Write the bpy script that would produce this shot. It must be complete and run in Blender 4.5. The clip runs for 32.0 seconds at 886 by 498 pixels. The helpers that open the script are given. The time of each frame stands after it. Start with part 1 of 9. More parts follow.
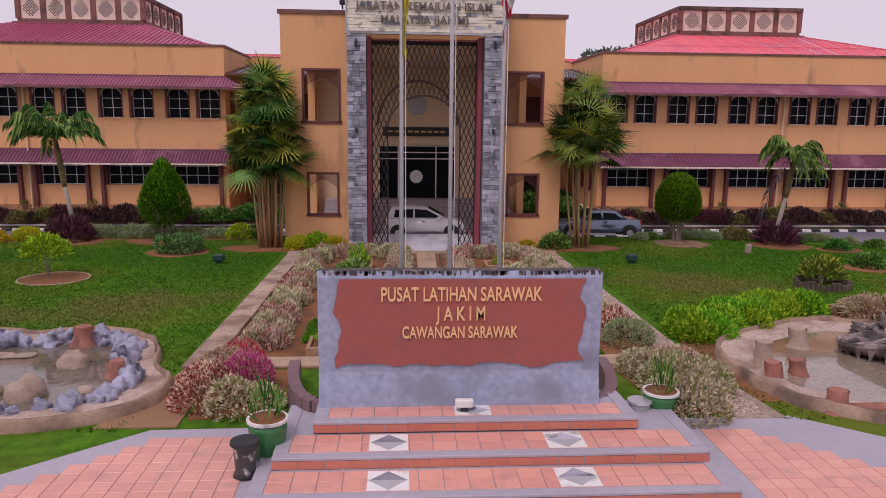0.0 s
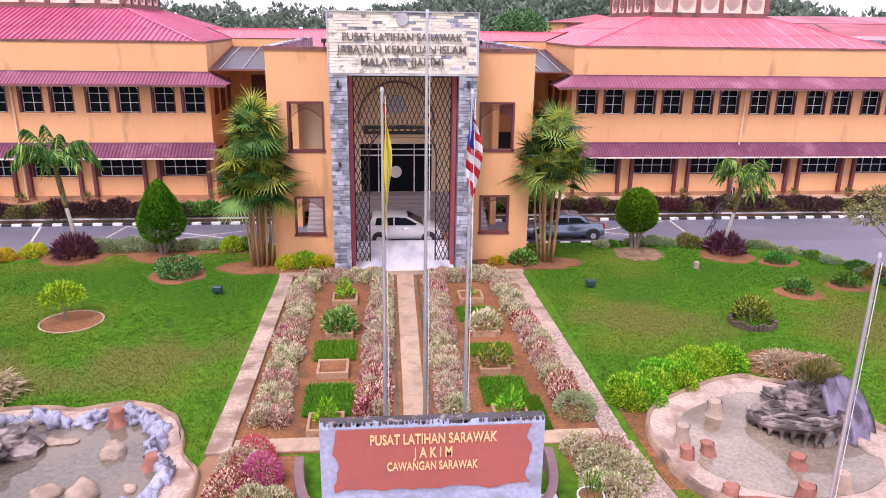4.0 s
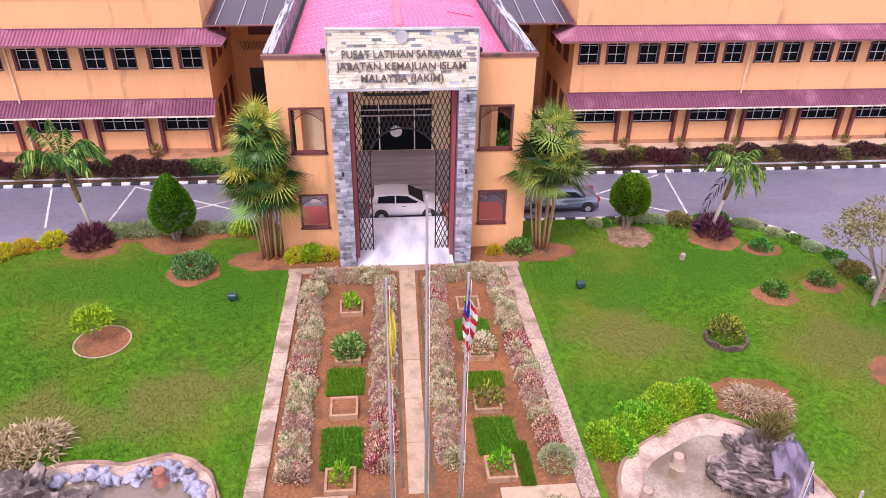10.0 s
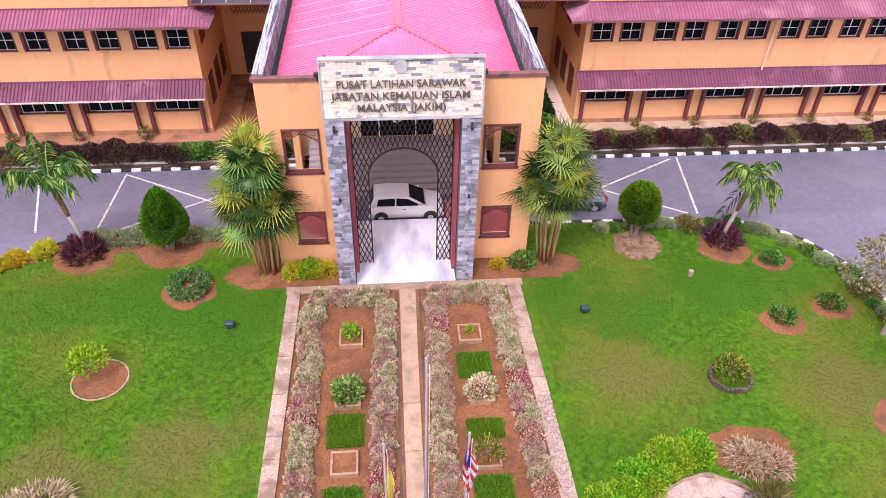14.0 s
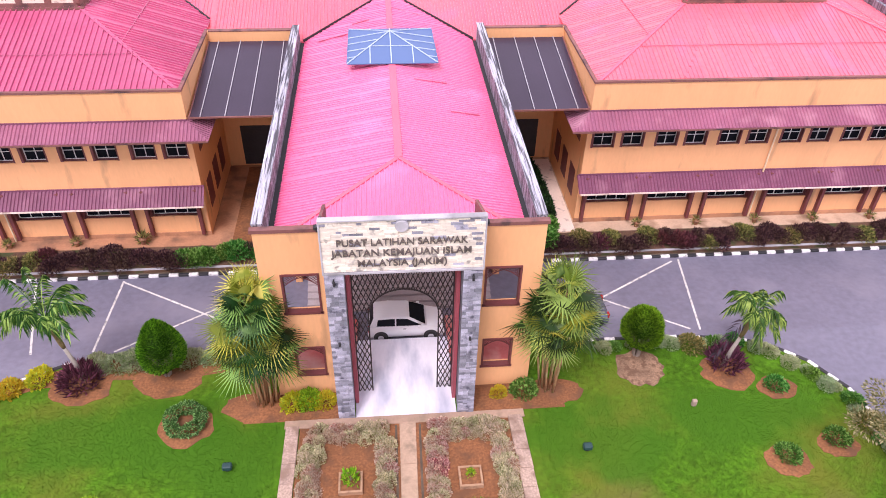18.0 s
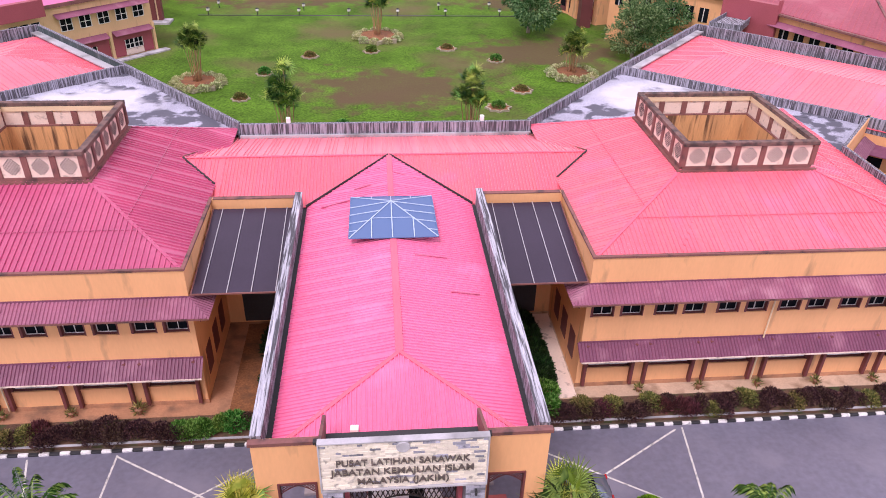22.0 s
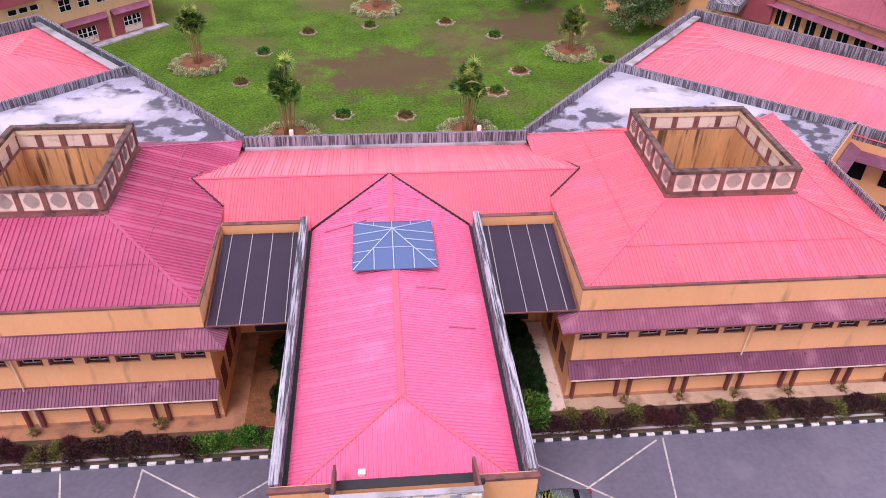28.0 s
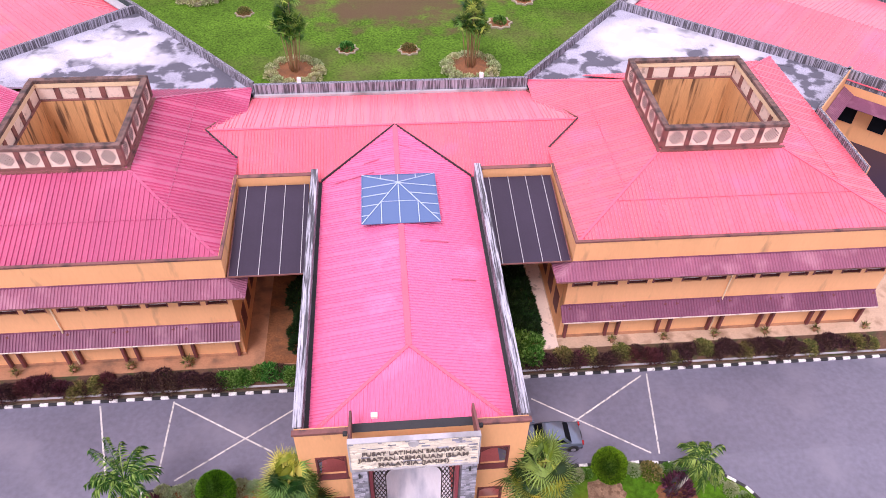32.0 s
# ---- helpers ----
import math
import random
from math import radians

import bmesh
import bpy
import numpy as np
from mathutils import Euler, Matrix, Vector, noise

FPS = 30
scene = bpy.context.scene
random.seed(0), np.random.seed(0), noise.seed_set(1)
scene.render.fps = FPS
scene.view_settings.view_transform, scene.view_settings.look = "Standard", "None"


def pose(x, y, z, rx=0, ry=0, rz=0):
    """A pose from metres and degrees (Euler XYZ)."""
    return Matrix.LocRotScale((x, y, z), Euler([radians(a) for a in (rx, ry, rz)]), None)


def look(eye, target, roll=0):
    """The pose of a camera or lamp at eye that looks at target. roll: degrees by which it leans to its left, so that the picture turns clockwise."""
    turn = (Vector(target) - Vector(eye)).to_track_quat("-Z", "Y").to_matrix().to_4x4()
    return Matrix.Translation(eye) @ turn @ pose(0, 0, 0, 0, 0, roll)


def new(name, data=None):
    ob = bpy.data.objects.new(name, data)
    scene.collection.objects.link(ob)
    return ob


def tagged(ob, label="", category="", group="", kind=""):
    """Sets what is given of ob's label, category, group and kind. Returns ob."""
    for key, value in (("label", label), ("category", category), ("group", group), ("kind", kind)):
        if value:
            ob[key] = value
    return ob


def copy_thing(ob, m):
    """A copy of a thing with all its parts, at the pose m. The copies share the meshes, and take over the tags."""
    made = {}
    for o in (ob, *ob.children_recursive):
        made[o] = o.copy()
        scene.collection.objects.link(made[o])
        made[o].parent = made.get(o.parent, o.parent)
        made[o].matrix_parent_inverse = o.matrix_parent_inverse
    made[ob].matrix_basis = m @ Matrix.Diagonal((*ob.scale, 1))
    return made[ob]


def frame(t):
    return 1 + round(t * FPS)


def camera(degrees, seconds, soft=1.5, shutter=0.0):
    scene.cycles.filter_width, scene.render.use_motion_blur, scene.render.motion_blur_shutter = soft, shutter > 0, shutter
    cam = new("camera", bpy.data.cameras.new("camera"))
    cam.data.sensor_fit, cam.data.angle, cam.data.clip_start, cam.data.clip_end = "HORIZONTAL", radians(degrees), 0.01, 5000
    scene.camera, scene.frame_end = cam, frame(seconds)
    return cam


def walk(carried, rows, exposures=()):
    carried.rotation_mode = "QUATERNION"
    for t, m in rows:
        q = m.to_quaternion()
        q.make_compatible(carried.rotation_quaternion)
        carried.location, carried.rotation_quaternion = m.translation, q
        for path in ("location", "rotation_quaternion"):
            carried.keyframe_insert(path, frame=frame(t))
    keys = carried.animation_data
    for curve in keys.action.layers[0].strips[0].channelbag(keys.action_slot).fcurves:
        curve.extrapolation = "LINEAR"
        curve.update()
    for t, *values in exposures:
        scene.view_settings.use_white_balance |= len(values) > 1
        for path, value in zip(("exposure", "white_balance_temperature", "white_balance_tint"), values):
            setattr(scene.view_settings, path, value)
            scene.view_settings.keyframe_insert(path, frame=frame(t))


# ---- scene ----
cam = camera(62.8, 32.0, soft=0.9)
PATH = [
    (0, (-1.12, -29.2, 5.29), (-0.994, -27.233, 4.95), 0.6),
    (0.5, (-1.11, -29.82, 6.34), (-0.963, -27.858, 5.976), 0.55),
    (1, (-1.11, -30.4, 7.275), (-0.948, -28.451, 6.853), 0.6),
    (1.5, (-1.1, -30.64, 7.98), (-0.93, -28.7, 7.514), 0.6),
    (2, (-1.177, -30.7, 8.621), (-0.999, -28.772, 8.118), 0.7),
    (2.5, (-1.186, -30.749, 9.172), (-1.007, -28.828, 8.642), 0.8),
    (3, (-1.181, -30.774, 9.73), (-1.002, -28.86, 9.176), 0.7),
    (3.5, (-1.173, -30.803, 10.236), (-0.994, -28.896, 9.663), 0.8),
    (5.5, (-1.159, -30.912, 12.664), (-0.983, -29.033, 12.002), 0.7),
    (6, (-1.151, -30.861, 13.247), (-0.978, -28.989, 12.563), 0.7),
    (6.5, (-1.219, -30.78, 13.931), (-1.042, -28.92, 13.219), 0.8),
    (7, (-1.235, -30.733, 14.609), (-1.058, -28.89, 13.854), 0.8),
    (7.5, (-1.262, -30.626, 15.245), (-1.084, -28.806, 14.434), 0.8),
    (8, (-1.251, -30.532, 15.905), (-1.074, -28.738, 15.038), 0.9),
    (8.5, (-1.208, -30.324, 16.571), (-1.034, -28.551, 15.662), 0.9),
    (9, (-1.172, -30.007, 17.207), (-1.001, -28.254, 16.26), 0.9),
    (9.5, (-1.14, -29.707, 17.804), (-0.971, -27.972, 16.823), 1.0),
    (10, (-1.104, -29.352, 18.409), (-0.937, -27.638, 17.392), 1.0),
    (10.5, (-1.056, -28.954, 18.971), (-0.892, -27.26, 17.92), 1.1),
    (11, (-1.005, -28.49, 19.55), (-0.844, -26.82, 18.463), 1.1),
    (11.5, (-0.934, -28.002, 20.102), (-0.777, -26.354, 18.98), 1.1),
    (12, (-0.907, -27.42, 20.634), (-0.753, -25.799, 19.473), 1.1),
    (12.5, (-0.891, -26.868, 21.168), (-0.737, -25.28, 19.962), 1.3),
    (13, (-0.851, -26.281, 21.677), (-0.7, -24.725, 20.429), 1.3),
    (13.5, (-0.814, -25.71, 22.19), (-0.664, -24.168, 20.925), 1.4),
    (14, (-0.764, -25.133, 22.722), (-0.615, -23.591, 21.457), 1.3),
    (14.5, (-0.752, -24.598, 23.191), (-0.601, -23.053, 21.929), 1.4),
    (16.5, (-0.701, -22.733, 25.376), (-0.545, -21.185, 24.119), 1.5),
    (17, (-0.678, -22.335, 25.77), (-0.522, -20.781, 24.52), 1.4),
    (17.5, (-0.648, -21.912, 26.25), (-0.492, -20.355, 25.005), 1.4),
    (18, (-0.637, -21.409, 26.756), (-0.482, -19.846, 25.517), 1.4),
    (18.5, (-0.629, -20.944, 27.301), (-0.471, -19.365, 26.084), 1.5),
    (19, (-0.664, -20.543, 27.872), (-0.502, -18.944, 26.681), 1.5),
    (19.5, (-0.686, -20.122, 28.305), (-0.521, -18.503, 27.143), 1.6),
    (20, (-0.69, -19.711, 28.834), (-0.522, -18.077, 27.693), 1.6),
    (20.5, (-0.643, -19.357, 29.315), (-0.477, -17.712, 28.19), 1.5),
    (21, (-0.631, -19.049, 29.828), (-0.465, -17.394, 28.718), 1.4),
    (21.5, (-0.617, -18.781, 30.259), (-0.45, -17.11, 29.172), 1.4),
    (22, (-0.632, -18.604, 30.691), (-0.463, -16.907, 29.647), 1.4),
    (22.5, (-0.61, -18.548, 31.12), (-0.441, -16.819, 30.128), 1.3),
    (23, (-0.607, -18.408, 31.624), (-0.437, -16.651, 30.682), 1.2),
    (23.5, (-0.622, -18.406, 32.118), (-0.451, -16.624, 31.227), 1.2),
    (24, (-0.672, -18.373, 32.552), (-0.5, -16.583, 31.678), 1.1),
    (24.5, (-0.73, -18.326, 32.934), (-0.555, -16.536, 32.06), 1.2),
    (26.5, (-0.758, -17.686, 35.344), (-0.585, -15.99, 34.299), 1.2),
    (27, (-0.733, -17.667, 35.747), (-0.561, -16.0, 34.655), 1.3),
    (27.5, (-0.657, -17.676, 36.204), (-0.489, -16.041, 35.064), 1.4),
    (28, (-0.606, -17.635, 36.653), (-0.441, -16.035, 35.465), 1.4),
    (28.5, (-0.573, -17.585, 37.118), (-0.409, -16.02, 35.883), 1.4),
    (29, (-0.543, -17.474, 37.583), (-0.382, -15.945, 36.304), 1.5),
    (29.5, (-0.481, -17.286, 38.083), (-0.321, -15.785, 36.771), 1.5),
    (30, (-0.491, -17.364, 38.732), (-0.333, -15.883, 37.396), 1.6),
    (30.5, (-0.531, -17.519, 39.39), (-0.378, -16.053, 38.038), 1.5),
    (31, (-0.626, -17.694, 39.997), (-0.475, -16.241, 38.63), 1.5),
    (31.5, (-0.722, -17.871, 40.508), (-0.572, -16.429, 39.129), 1.5),
    (32, (-0.778, -18.109, 40.888), (-0.63, -16.674, 39.503), 1.5),
]
EXPOSURE = [(0, -0.3, 6400, 29), (0.5, 0.2, 6300, 29), (1.0, 0.42, 6200, 28), (1.5, 0.5, 6150, 28), (2.2, 0.52, 6100, 28), (3, 0.7, 6100, 28), (6, 0.95, 6150, 29), (13, 0.93, 6250, 33), (15, 1.02, 6200, 29), (17, 1.13, 6200, 29), (18, 0.93, 6250, 29), (18.5, 0.78, 6250, 29), (19, 0.67, 6250, 29), (20, 0.63, 6250, 29), (22, 0.6, 6250, 32), (23, 0.42, 6250, 35), (24, 0.22, 6250, 38), (27, 0.37, 6250, 38), (30, 0.58, 6250, 34), (32, 0.72, 6250, 34)]
walk(cam, [(t, look(eye, target, roll)) for t, eye, target, roll in PATH], EXPOSURE)

# ---- light ----
world = bpy.data.worlds.new("overcast")
scene.world = world
world.use_nodes = True
wn, wl = world.node_tree.nodes, world.node_tree.links
sky = wn.new("ShaderNodeTexSky")
sky.sky_type, sky.sun_disc, sky.sun_elevation, sky.sun_rotation = "NISHITA", False, radians(58), radians(200)
pale = wn.new("ShaderNodeHueSaturation")
pale.inputs["Saturation"].default_value = 0.12
pale.inputs["Value"].default_value = 1.0
veil = wn.new("ShaderNodeMix")
veil.data_type, veil.blend_type = "RGBA", "MIX"
veil.inputs["Factor"].default_value = 0.75
veil.inputs["B"].default_value = (8.2, 7.9, 8.3, 1)
wl.new(sky.outputs["Color"], pale.inputs["Color"])
wl.new(pale.outputs["Color"], veil.inputs["A"])
wl.new(veil.outputs["Result"], wn["Background"].inputs["Color"])
wn["Background"].inputs["Strength"].default_value = 0.108
sun = new("sun", bpy.data.lights.new("sun", "SUN"))
sun.data.energy, sun.data.angle, sun.data.color = 1.5, radians(18), (1.0, 0.96, 0.9)
sun.matrix_world = look((0, 0, 60), (18, 36, 0))


# ---- materials ----
def material(name, color, rough=0.7, metal=0.0, vary=0.12, size=1.0, dirt=None, dirt_amount=0.0, dirt_size=0.4, bump=0.1, bump_size=30.0, piece=0.0, spec=0.4, stretch=(1, 1, 1), fine=0.0, cut=None):
    """A surface with a broad and a fine change of tone, stains of another colour and a fine relief."""
    m = bpy.data.materials.new(name)
    m.use_nodes = True
    n, l = m.node_tree.nodes, m.node_tree.links
    b = n["Principled BSDF"]
    b.inputs["Roughness"].default_value, b.inputs["Metallic"].default_value = rough, metal
    b.inputs["Specular IOR Level"].default_value = spec
    co = n.new("ShaderNodeTexCoord")
    geo = n.new("ShaderNodeNewGeometry")
    mp = n.new("ShaderNodeMapping")
    mp.inputs["Scale"].default_value = stretch
    l.new(geo.outputs["Position"], mp.inputs["Vector"])

    def noise_at(scale, detail=4):
        t = n.new("ShaderNodeTexNoise")
        t.inputs["Scale"].default_value, t.inputs["Detail"].default_value = scale, detail
        l.new(mp.outputs["Vector"], t.inputs["Vector"])
        return t.outputs["Fac"]

    def ramp(src, lo, hi, a, c):
        r = n.new("ShaderNodeMapRange")
        r.inputs["From Min"].default_value, r.inputs["From Max"].default_value = lo, hi
        r.inputs["To Min"].default_value, r.inputs["To Max"].default_value = a, c
        l.new(src, r.inputs["Value"])
        return r.outputs["Result"]

    hsv = n.new("ShaderNodeHueSaturation")
    hsv.inputs["Color"].default_value = (*color, 1)
    val = ramp(noise_at(0.35 / size), 0.3, 0.7, 1 - vary, 1 + vary)
    v2 = ramp(noise_at(9.0 / size, 6), 0.3, 0.7, 1 - vary * 0.6 - fine, 1 + vary * 0.6 + fine)
    mul = n.new("ShaderNodeMath")
    mul.operation = "MULTIPLY"
    l.new(val, mul.inputs[0]), l.new(v2, mul.inputs[1])
    out = mul.outputs[0]
    if piece:
        oi = n.new("ShaderNodeObjectInfo")
        m2 = n.new("ShaderNodeMath")
        m2.operation = "MULTIPLY"
        add = n.new("ShaderNodeMath")
        add.operation = "ADD"
        l.new(oi.outputs["Random"], add.inputs[0]), l.new(geo.outputs["Random Per Island"], add.inputs[1])
        fr = n.new("ShaderNodeMath")
        fr.operation = "FRACT"
        l.new(add.outputs[0], fr.inputs[0])
        l.new(ramp(fr.outputs[0], 0, 1, 1 - piece, 1 + piece), m2.inputs[0]), l.new(out, m2.inputs[1])
        out = m2.outputs[0]
        l.new(ramp(fr.outputs[0], 0, 1, 0.5 - piece * 0.05, 0.5 + piece * 0.05), hsv.inputs["Hue"])
    l.new(out, hsv.inputs["Value"])
    last = hsv.outputs["Color"]
    if dirt:
        mx = n.new("ShaderNodeMix")
        mx.data_type = "RGBA"
        mx.inputs["B"].default_value = (*dirt, 1)
        l.new(last, mx.inputs["A"])
        lo, hi = cut or (0.62 - 0.25 * dirt_amount, 0.72 - 0.1 * dirt_amount)
        l.new(ramp(noise_at(dirt_size, 8), lo, hi, 0, 0.92), mx.inputs["Factor"])
        last = mx.outputs["Result"]
    l.new(last, b.inputs["Base Color"])
    if bump:
        bp = n.new("ShaderNodeBump")
        bp.inputs["Strength"].default_value, bp.inputs["Distance"].default_value = bump, 0.02
        l.new(noise_at(bump_size, 5), bp.inputs["Height"])
        l.new(bp.outputs["Normal"], b.inputs["Normal"])
    return m


def glass(name, color, rough=0.06, clear=0.0):
    m = bpy.data.materials.new(name)
    m.use_nodes = True
    b = m.node_tree.nodes["Principled BSDF"]
    b.inputs["Base Color"].default_value = (*color, 1)
    b.inputs["Roughness"].default_value = rough
    b.inputs["Transmission Weight"].default_value = clear
    b.inputs["Specular IOR Level"].default_value = 0.06
    return m


def patches(m, spots, color):
    """Worn patches of another colour at (x, y, rx, ry), with ragged edges."""
    n, l = m.node_tree.nodes, m.node_tree.links
    b = n["Principled BSDF"]
    last = b.inputs["Base Color"].links[0].from_socket
    geo = n.new("ShaderNodeNewGeometry")
    nz = n.new("ShaderNodeTexNoise")
    nz.inputs["Scale"].default_value, nz.inputs["Detail"].default_value = 0.35, 7
    l.new(geo.outputs["Position"], nz.inputs["Vector"])
    for x, y, rx, ry in spots:
        mp = n.new("ShaderNodeMapping")
        mp.inputs["Location"].default_value = (-x / rx, -y / ry, 0)
        mp.inputs["Scale"].default_value = (1 / rx, 1 / ry, 0)
        l.new(geo.outputs["Position"], mp.inputs["Vector"])
        ln = n.new("ShaderNodeVectorMath")
        ln.operation = "LENGTH"
        l.new(mp.outputs["Vector"], ln.inputs[0])
        ad = n.new("ShaderNodeMath")
        ad.operation = "MULTIPLY_ADD"
        ad.inputs[1].default_value = 2.4
        l.new(nz.outputs["Fac"], ad.inputs[0]), l.new(ln.outputs["Value"], ad.inputs[2])
        mr = n.new("ShaderNodeMapRange")
        mr.inputs["From Min"].default_value, mr.inputs["From Max"].default_value = 1.75, 2.3
        mr.inputs["To Min"].default_value, mr.inputs["To Max"].default_value = 0.85, 0.0
        l.new(ad.outputs[0], mr.inputs["Value"])
        mx = n.new("ShaderNodeMix")
        mx.data_type = "RGBA"
        mx.inputs["B"].default_value = (*color, 1)
        l.new(last, mx.inputs["A"]), l.new(mr.outputs["Result"], mx.inputs["Factor"])
        last = mx.outputs["Result"]
    l.new(last, b.inputs["Base Color"])


M_orange = material("orange_plaster", (0.78, 0.405, 0.19), 0.8, vary=0.05, dirt=(0.42, 0.24, 0.12), dirt_amount=0.12, dirt_size=0.9, stretch=(1, 1, 0.25))
M_cream = material("cream_plaster", (0.74, 0.56, 0.36), 0.8, vary=0.06)
M_maroon = material("maroon_paint", (0.16, 0.045, 0.045), 0.55, vary=0.12)
M_brown = material("brown_trim", (0.22, 0.09, 0.08), 0.6, vary=0.15, dirt=(0.07, 0.04, 0.04), dirt_amount=0.35, dirt_size=1.2)
M_roof = material("red_roof_sheet", (0.86, 0.14, 0.19), 0.33, piece=0.07, vary=0.09, size=2, fine=0.03, dirt=(0.62, 0.15, 0.25), dirt_amount=0.25, dirt_size=0.25, bump=0.03, spec=0.7)
M_roof_pink = material("pink_roof_sheet", (0.79, 0.155, 0.305), 0.33, piece=0.03, vary=0.07, size=2, fine=0.03, dirt=(0.74, 0.22, 0.4), dirt_amount=0.1, dirt_size=0.3, bump=0.03, spec=0.7)
M_roof_old = material("old_roof_sheet", (0.36, 0.075, 0.10), 0.6, vary=0.12, size=2, fine=0.08, piece=0.1, dirt=(0.46, 0.16, 0.19), dirt_amount=0.3, dirt_size=0.12, bump=0.03)
M_roof_worn = material("worn_roof_sheet", (0.44, 0.17, 0.215), 0.6, vary=0.12, size=2, fine=0.08, piece=0.1, dirt=(0.36, 0.085, 0.115), dirt_size=0.22, cut=(0.5, 0.62), stretch=(1.0, 0.18, 1), bump=0.03)
M_roof_plum = material("plum_roof_sheet", (0.47, 0.078, 0.17), 0.33, piece=0.06, vary=0.1, size=2, dirt=(0.56, 0.12, 0.23), dirt_size=0.16, cut=(0.5, 0.6), bump=0.03, spec=0.7)
M_redfloor = material("red_floor_paint", (0.46, 0.11, 0.10), 0.5, vary=0.12, dirt=(0.55, 0.3, 0.27), dirt_amount=0.4, dirt_size=0.5)
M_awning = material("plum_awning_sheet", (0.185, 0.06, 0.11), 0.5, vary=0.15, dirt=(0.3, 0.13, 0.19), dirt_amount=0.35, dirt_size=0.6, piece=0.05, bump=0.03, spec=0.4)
M_coping = material("mouldy_coping", (0.42, 0.42, 0.48), 0.85, vary=0.2, fine=0.12, dirt=(0.04, 0.038, 0.046), dirt_size=1.6, cut=(0.42, 0.56), stretch=(7, 0.3, 4.5))
M_weather = material("weathered_parapet", (0.34, 0.335, 0.40), 0.85, vary=0.2, fine=0.12, dirt=(0.05, 0.048, 0.056), dirt_size=1.4, cut=(0.4, 0.56), stretch=(8.0, 8.0, 0.35))
M_concrete = material("stained_concrete", (0.40, 0.40, 0.49), 0.85, vary=0.2, fine=0.1, size=1.0, dirt=(0.09, 0.09, 0.115), dirt_size=0.5, cut=(0.5, 0.56), spec=0.2)
patches(M_concrete, [(24.0, 41.2, 6.5, 3.6), (30.5, 38.0, 4.0, 2.0), (-24.0, 41.6, 5.4, 3.0), (-30.0, 39.0, 3.0, 1.6)], (0.62, 0.62, 0.69))
M_gutter = material("grey_gutter", (0.46, 0.45, 0.48), 0.7, vary=0.1, dirt=(0.2, 0.2, 0.2), dirt_amount=0.5, dirt_size=0.5)
M_asphalt = material("asphalt", (0.16, 0.155, 0.205), 0.55, vary=0.12, size=3, dirt=(0.215, 0.205, 0.255), dirt_amount=0.3, dirt_size=0.2, bump=0.2, bump_size=60, fine=0.05, spec=0.6)
M_line = material("road_paint", (0.62, 0.6, 0.56), 0.7, vary=0.15, dirt=(0.2, 0.2, 0.2), dirt_amount=0.4, dirt_size=4)
M_white = material("white_paint", (0.78, 0.76, 0.74), 0.7, vary=0.1, dirt=(0.3, 0.3, 0.3), dirt_amount=0.25, dirt_size=3)
M_black = material("black_paint", (0.03, 0.03, 0.033), 0.6, vary=0.2)
M_field = material("rough_field", (0.07, 0.155, 0.012), 0.95, vary=0.3, size=2, dirt=(0.135, 0.11, 0.05), dirt_size=0.07, cut=(0.5, 0.68), bump=0.8, bump_size=6, fine=0.4, spec=0.15)
patches(M_field, ((1.5, 70.5, 13, 9), (-17, 122, 24, 9), (30, 118, 16, 9), (24, 86, 13, 8), (18, 150, 30, 8), (-10, 140, 30, 8)), (0.115, 0.072, 0.042))
patches(M_field, ((-34, 215, 34, 16), (-80, 225, 60, 24), (10, 205, 40, 8)), (0.25, 0.24, 0.25))


def lawn_material(name, piece, bump):
    """Mown grass: bright green, with yellowish and worn stretches."""
    m = material(name, (0.060, 0.160, 0.006), 0.9, vary=0.2, size=2.0, dirt=(0.135, 0.158, 0.017), dirt_size=0.16, cut=(0.47, 0.66), bump=bump, bump_size=22, fine=0.22, piece=piece, spec=0.15)
    patches(m, ((-8.3, -8.2, 2.8, 2.2), (8.7, -5.8, 3.0, 2.0), (17.5, -7.5, 3.0, 2.4), (-14, -9.5, 3, 1.6)), (0.135, 0.14, 0.03))
    patches(m, ((-12.5, -0.2, 5.5, 2.4), (-8.0, -1.6, 3.6, 2.6), (8.5, -1.8, 4.0, 2.6), (15.5, -1.2, 5, 2.4)), (0.046, 0.142, 0.006))
    return m


M_grass = lawn_material("lawn", 0.0, 1.0)
M_blade = lawn_material("lawn_blade", 0.16, 0.0)
M_soil = material("red_soil", (0.235, 0.098, 0.04), 0.95, vary=0.25, fine=0.15, dirt=(0.15, 0.07, 0.035), dirt_amount=0.5, dirt_size=1.5, bump=0.6, bump_size=20)
M_stripsoil = material("dark_garden_soil", (0.115, 0.062, 0.038), 0.95, vary=0.3, fine=0.2, size=0.6, dirt=(0.05, 0.06, 0.02), dirt_size=1.1, cut=(0.5, 0.62), bump=0.7, bump_size=16)
M_tile = material("terracotta_tile", (0.72, 0.34, 0.27), 0.3, vary=0.08, piece=0.07, dirt=(0.58, 0.3, 0.25), dirt_amount=0.25, dirt_size=2)
M_grout = material("grey_edge_tile", (0.40, 0.37, 0.43), 0.6, vary=0.1)
M_stone = material("grey_slate", (0.31, 0.31, 0.37), 0.7, vary=0.3, size=0.3, piece=0.45, dirt=(0.09, 0.09, 0.12), dirt_size=3, cut=(0.56, 0.68), bump=0.5, bump_size=18)
M_ledge = material("cream_ledgestone", (0.78, 0.71, 0.6), 0.8, vary=0.1, piece=0.13, bump=0.4, bump_size=20, dirt=(0.3, 0.27, 0.24), dirt_amount=0.2, dirt_size=3)
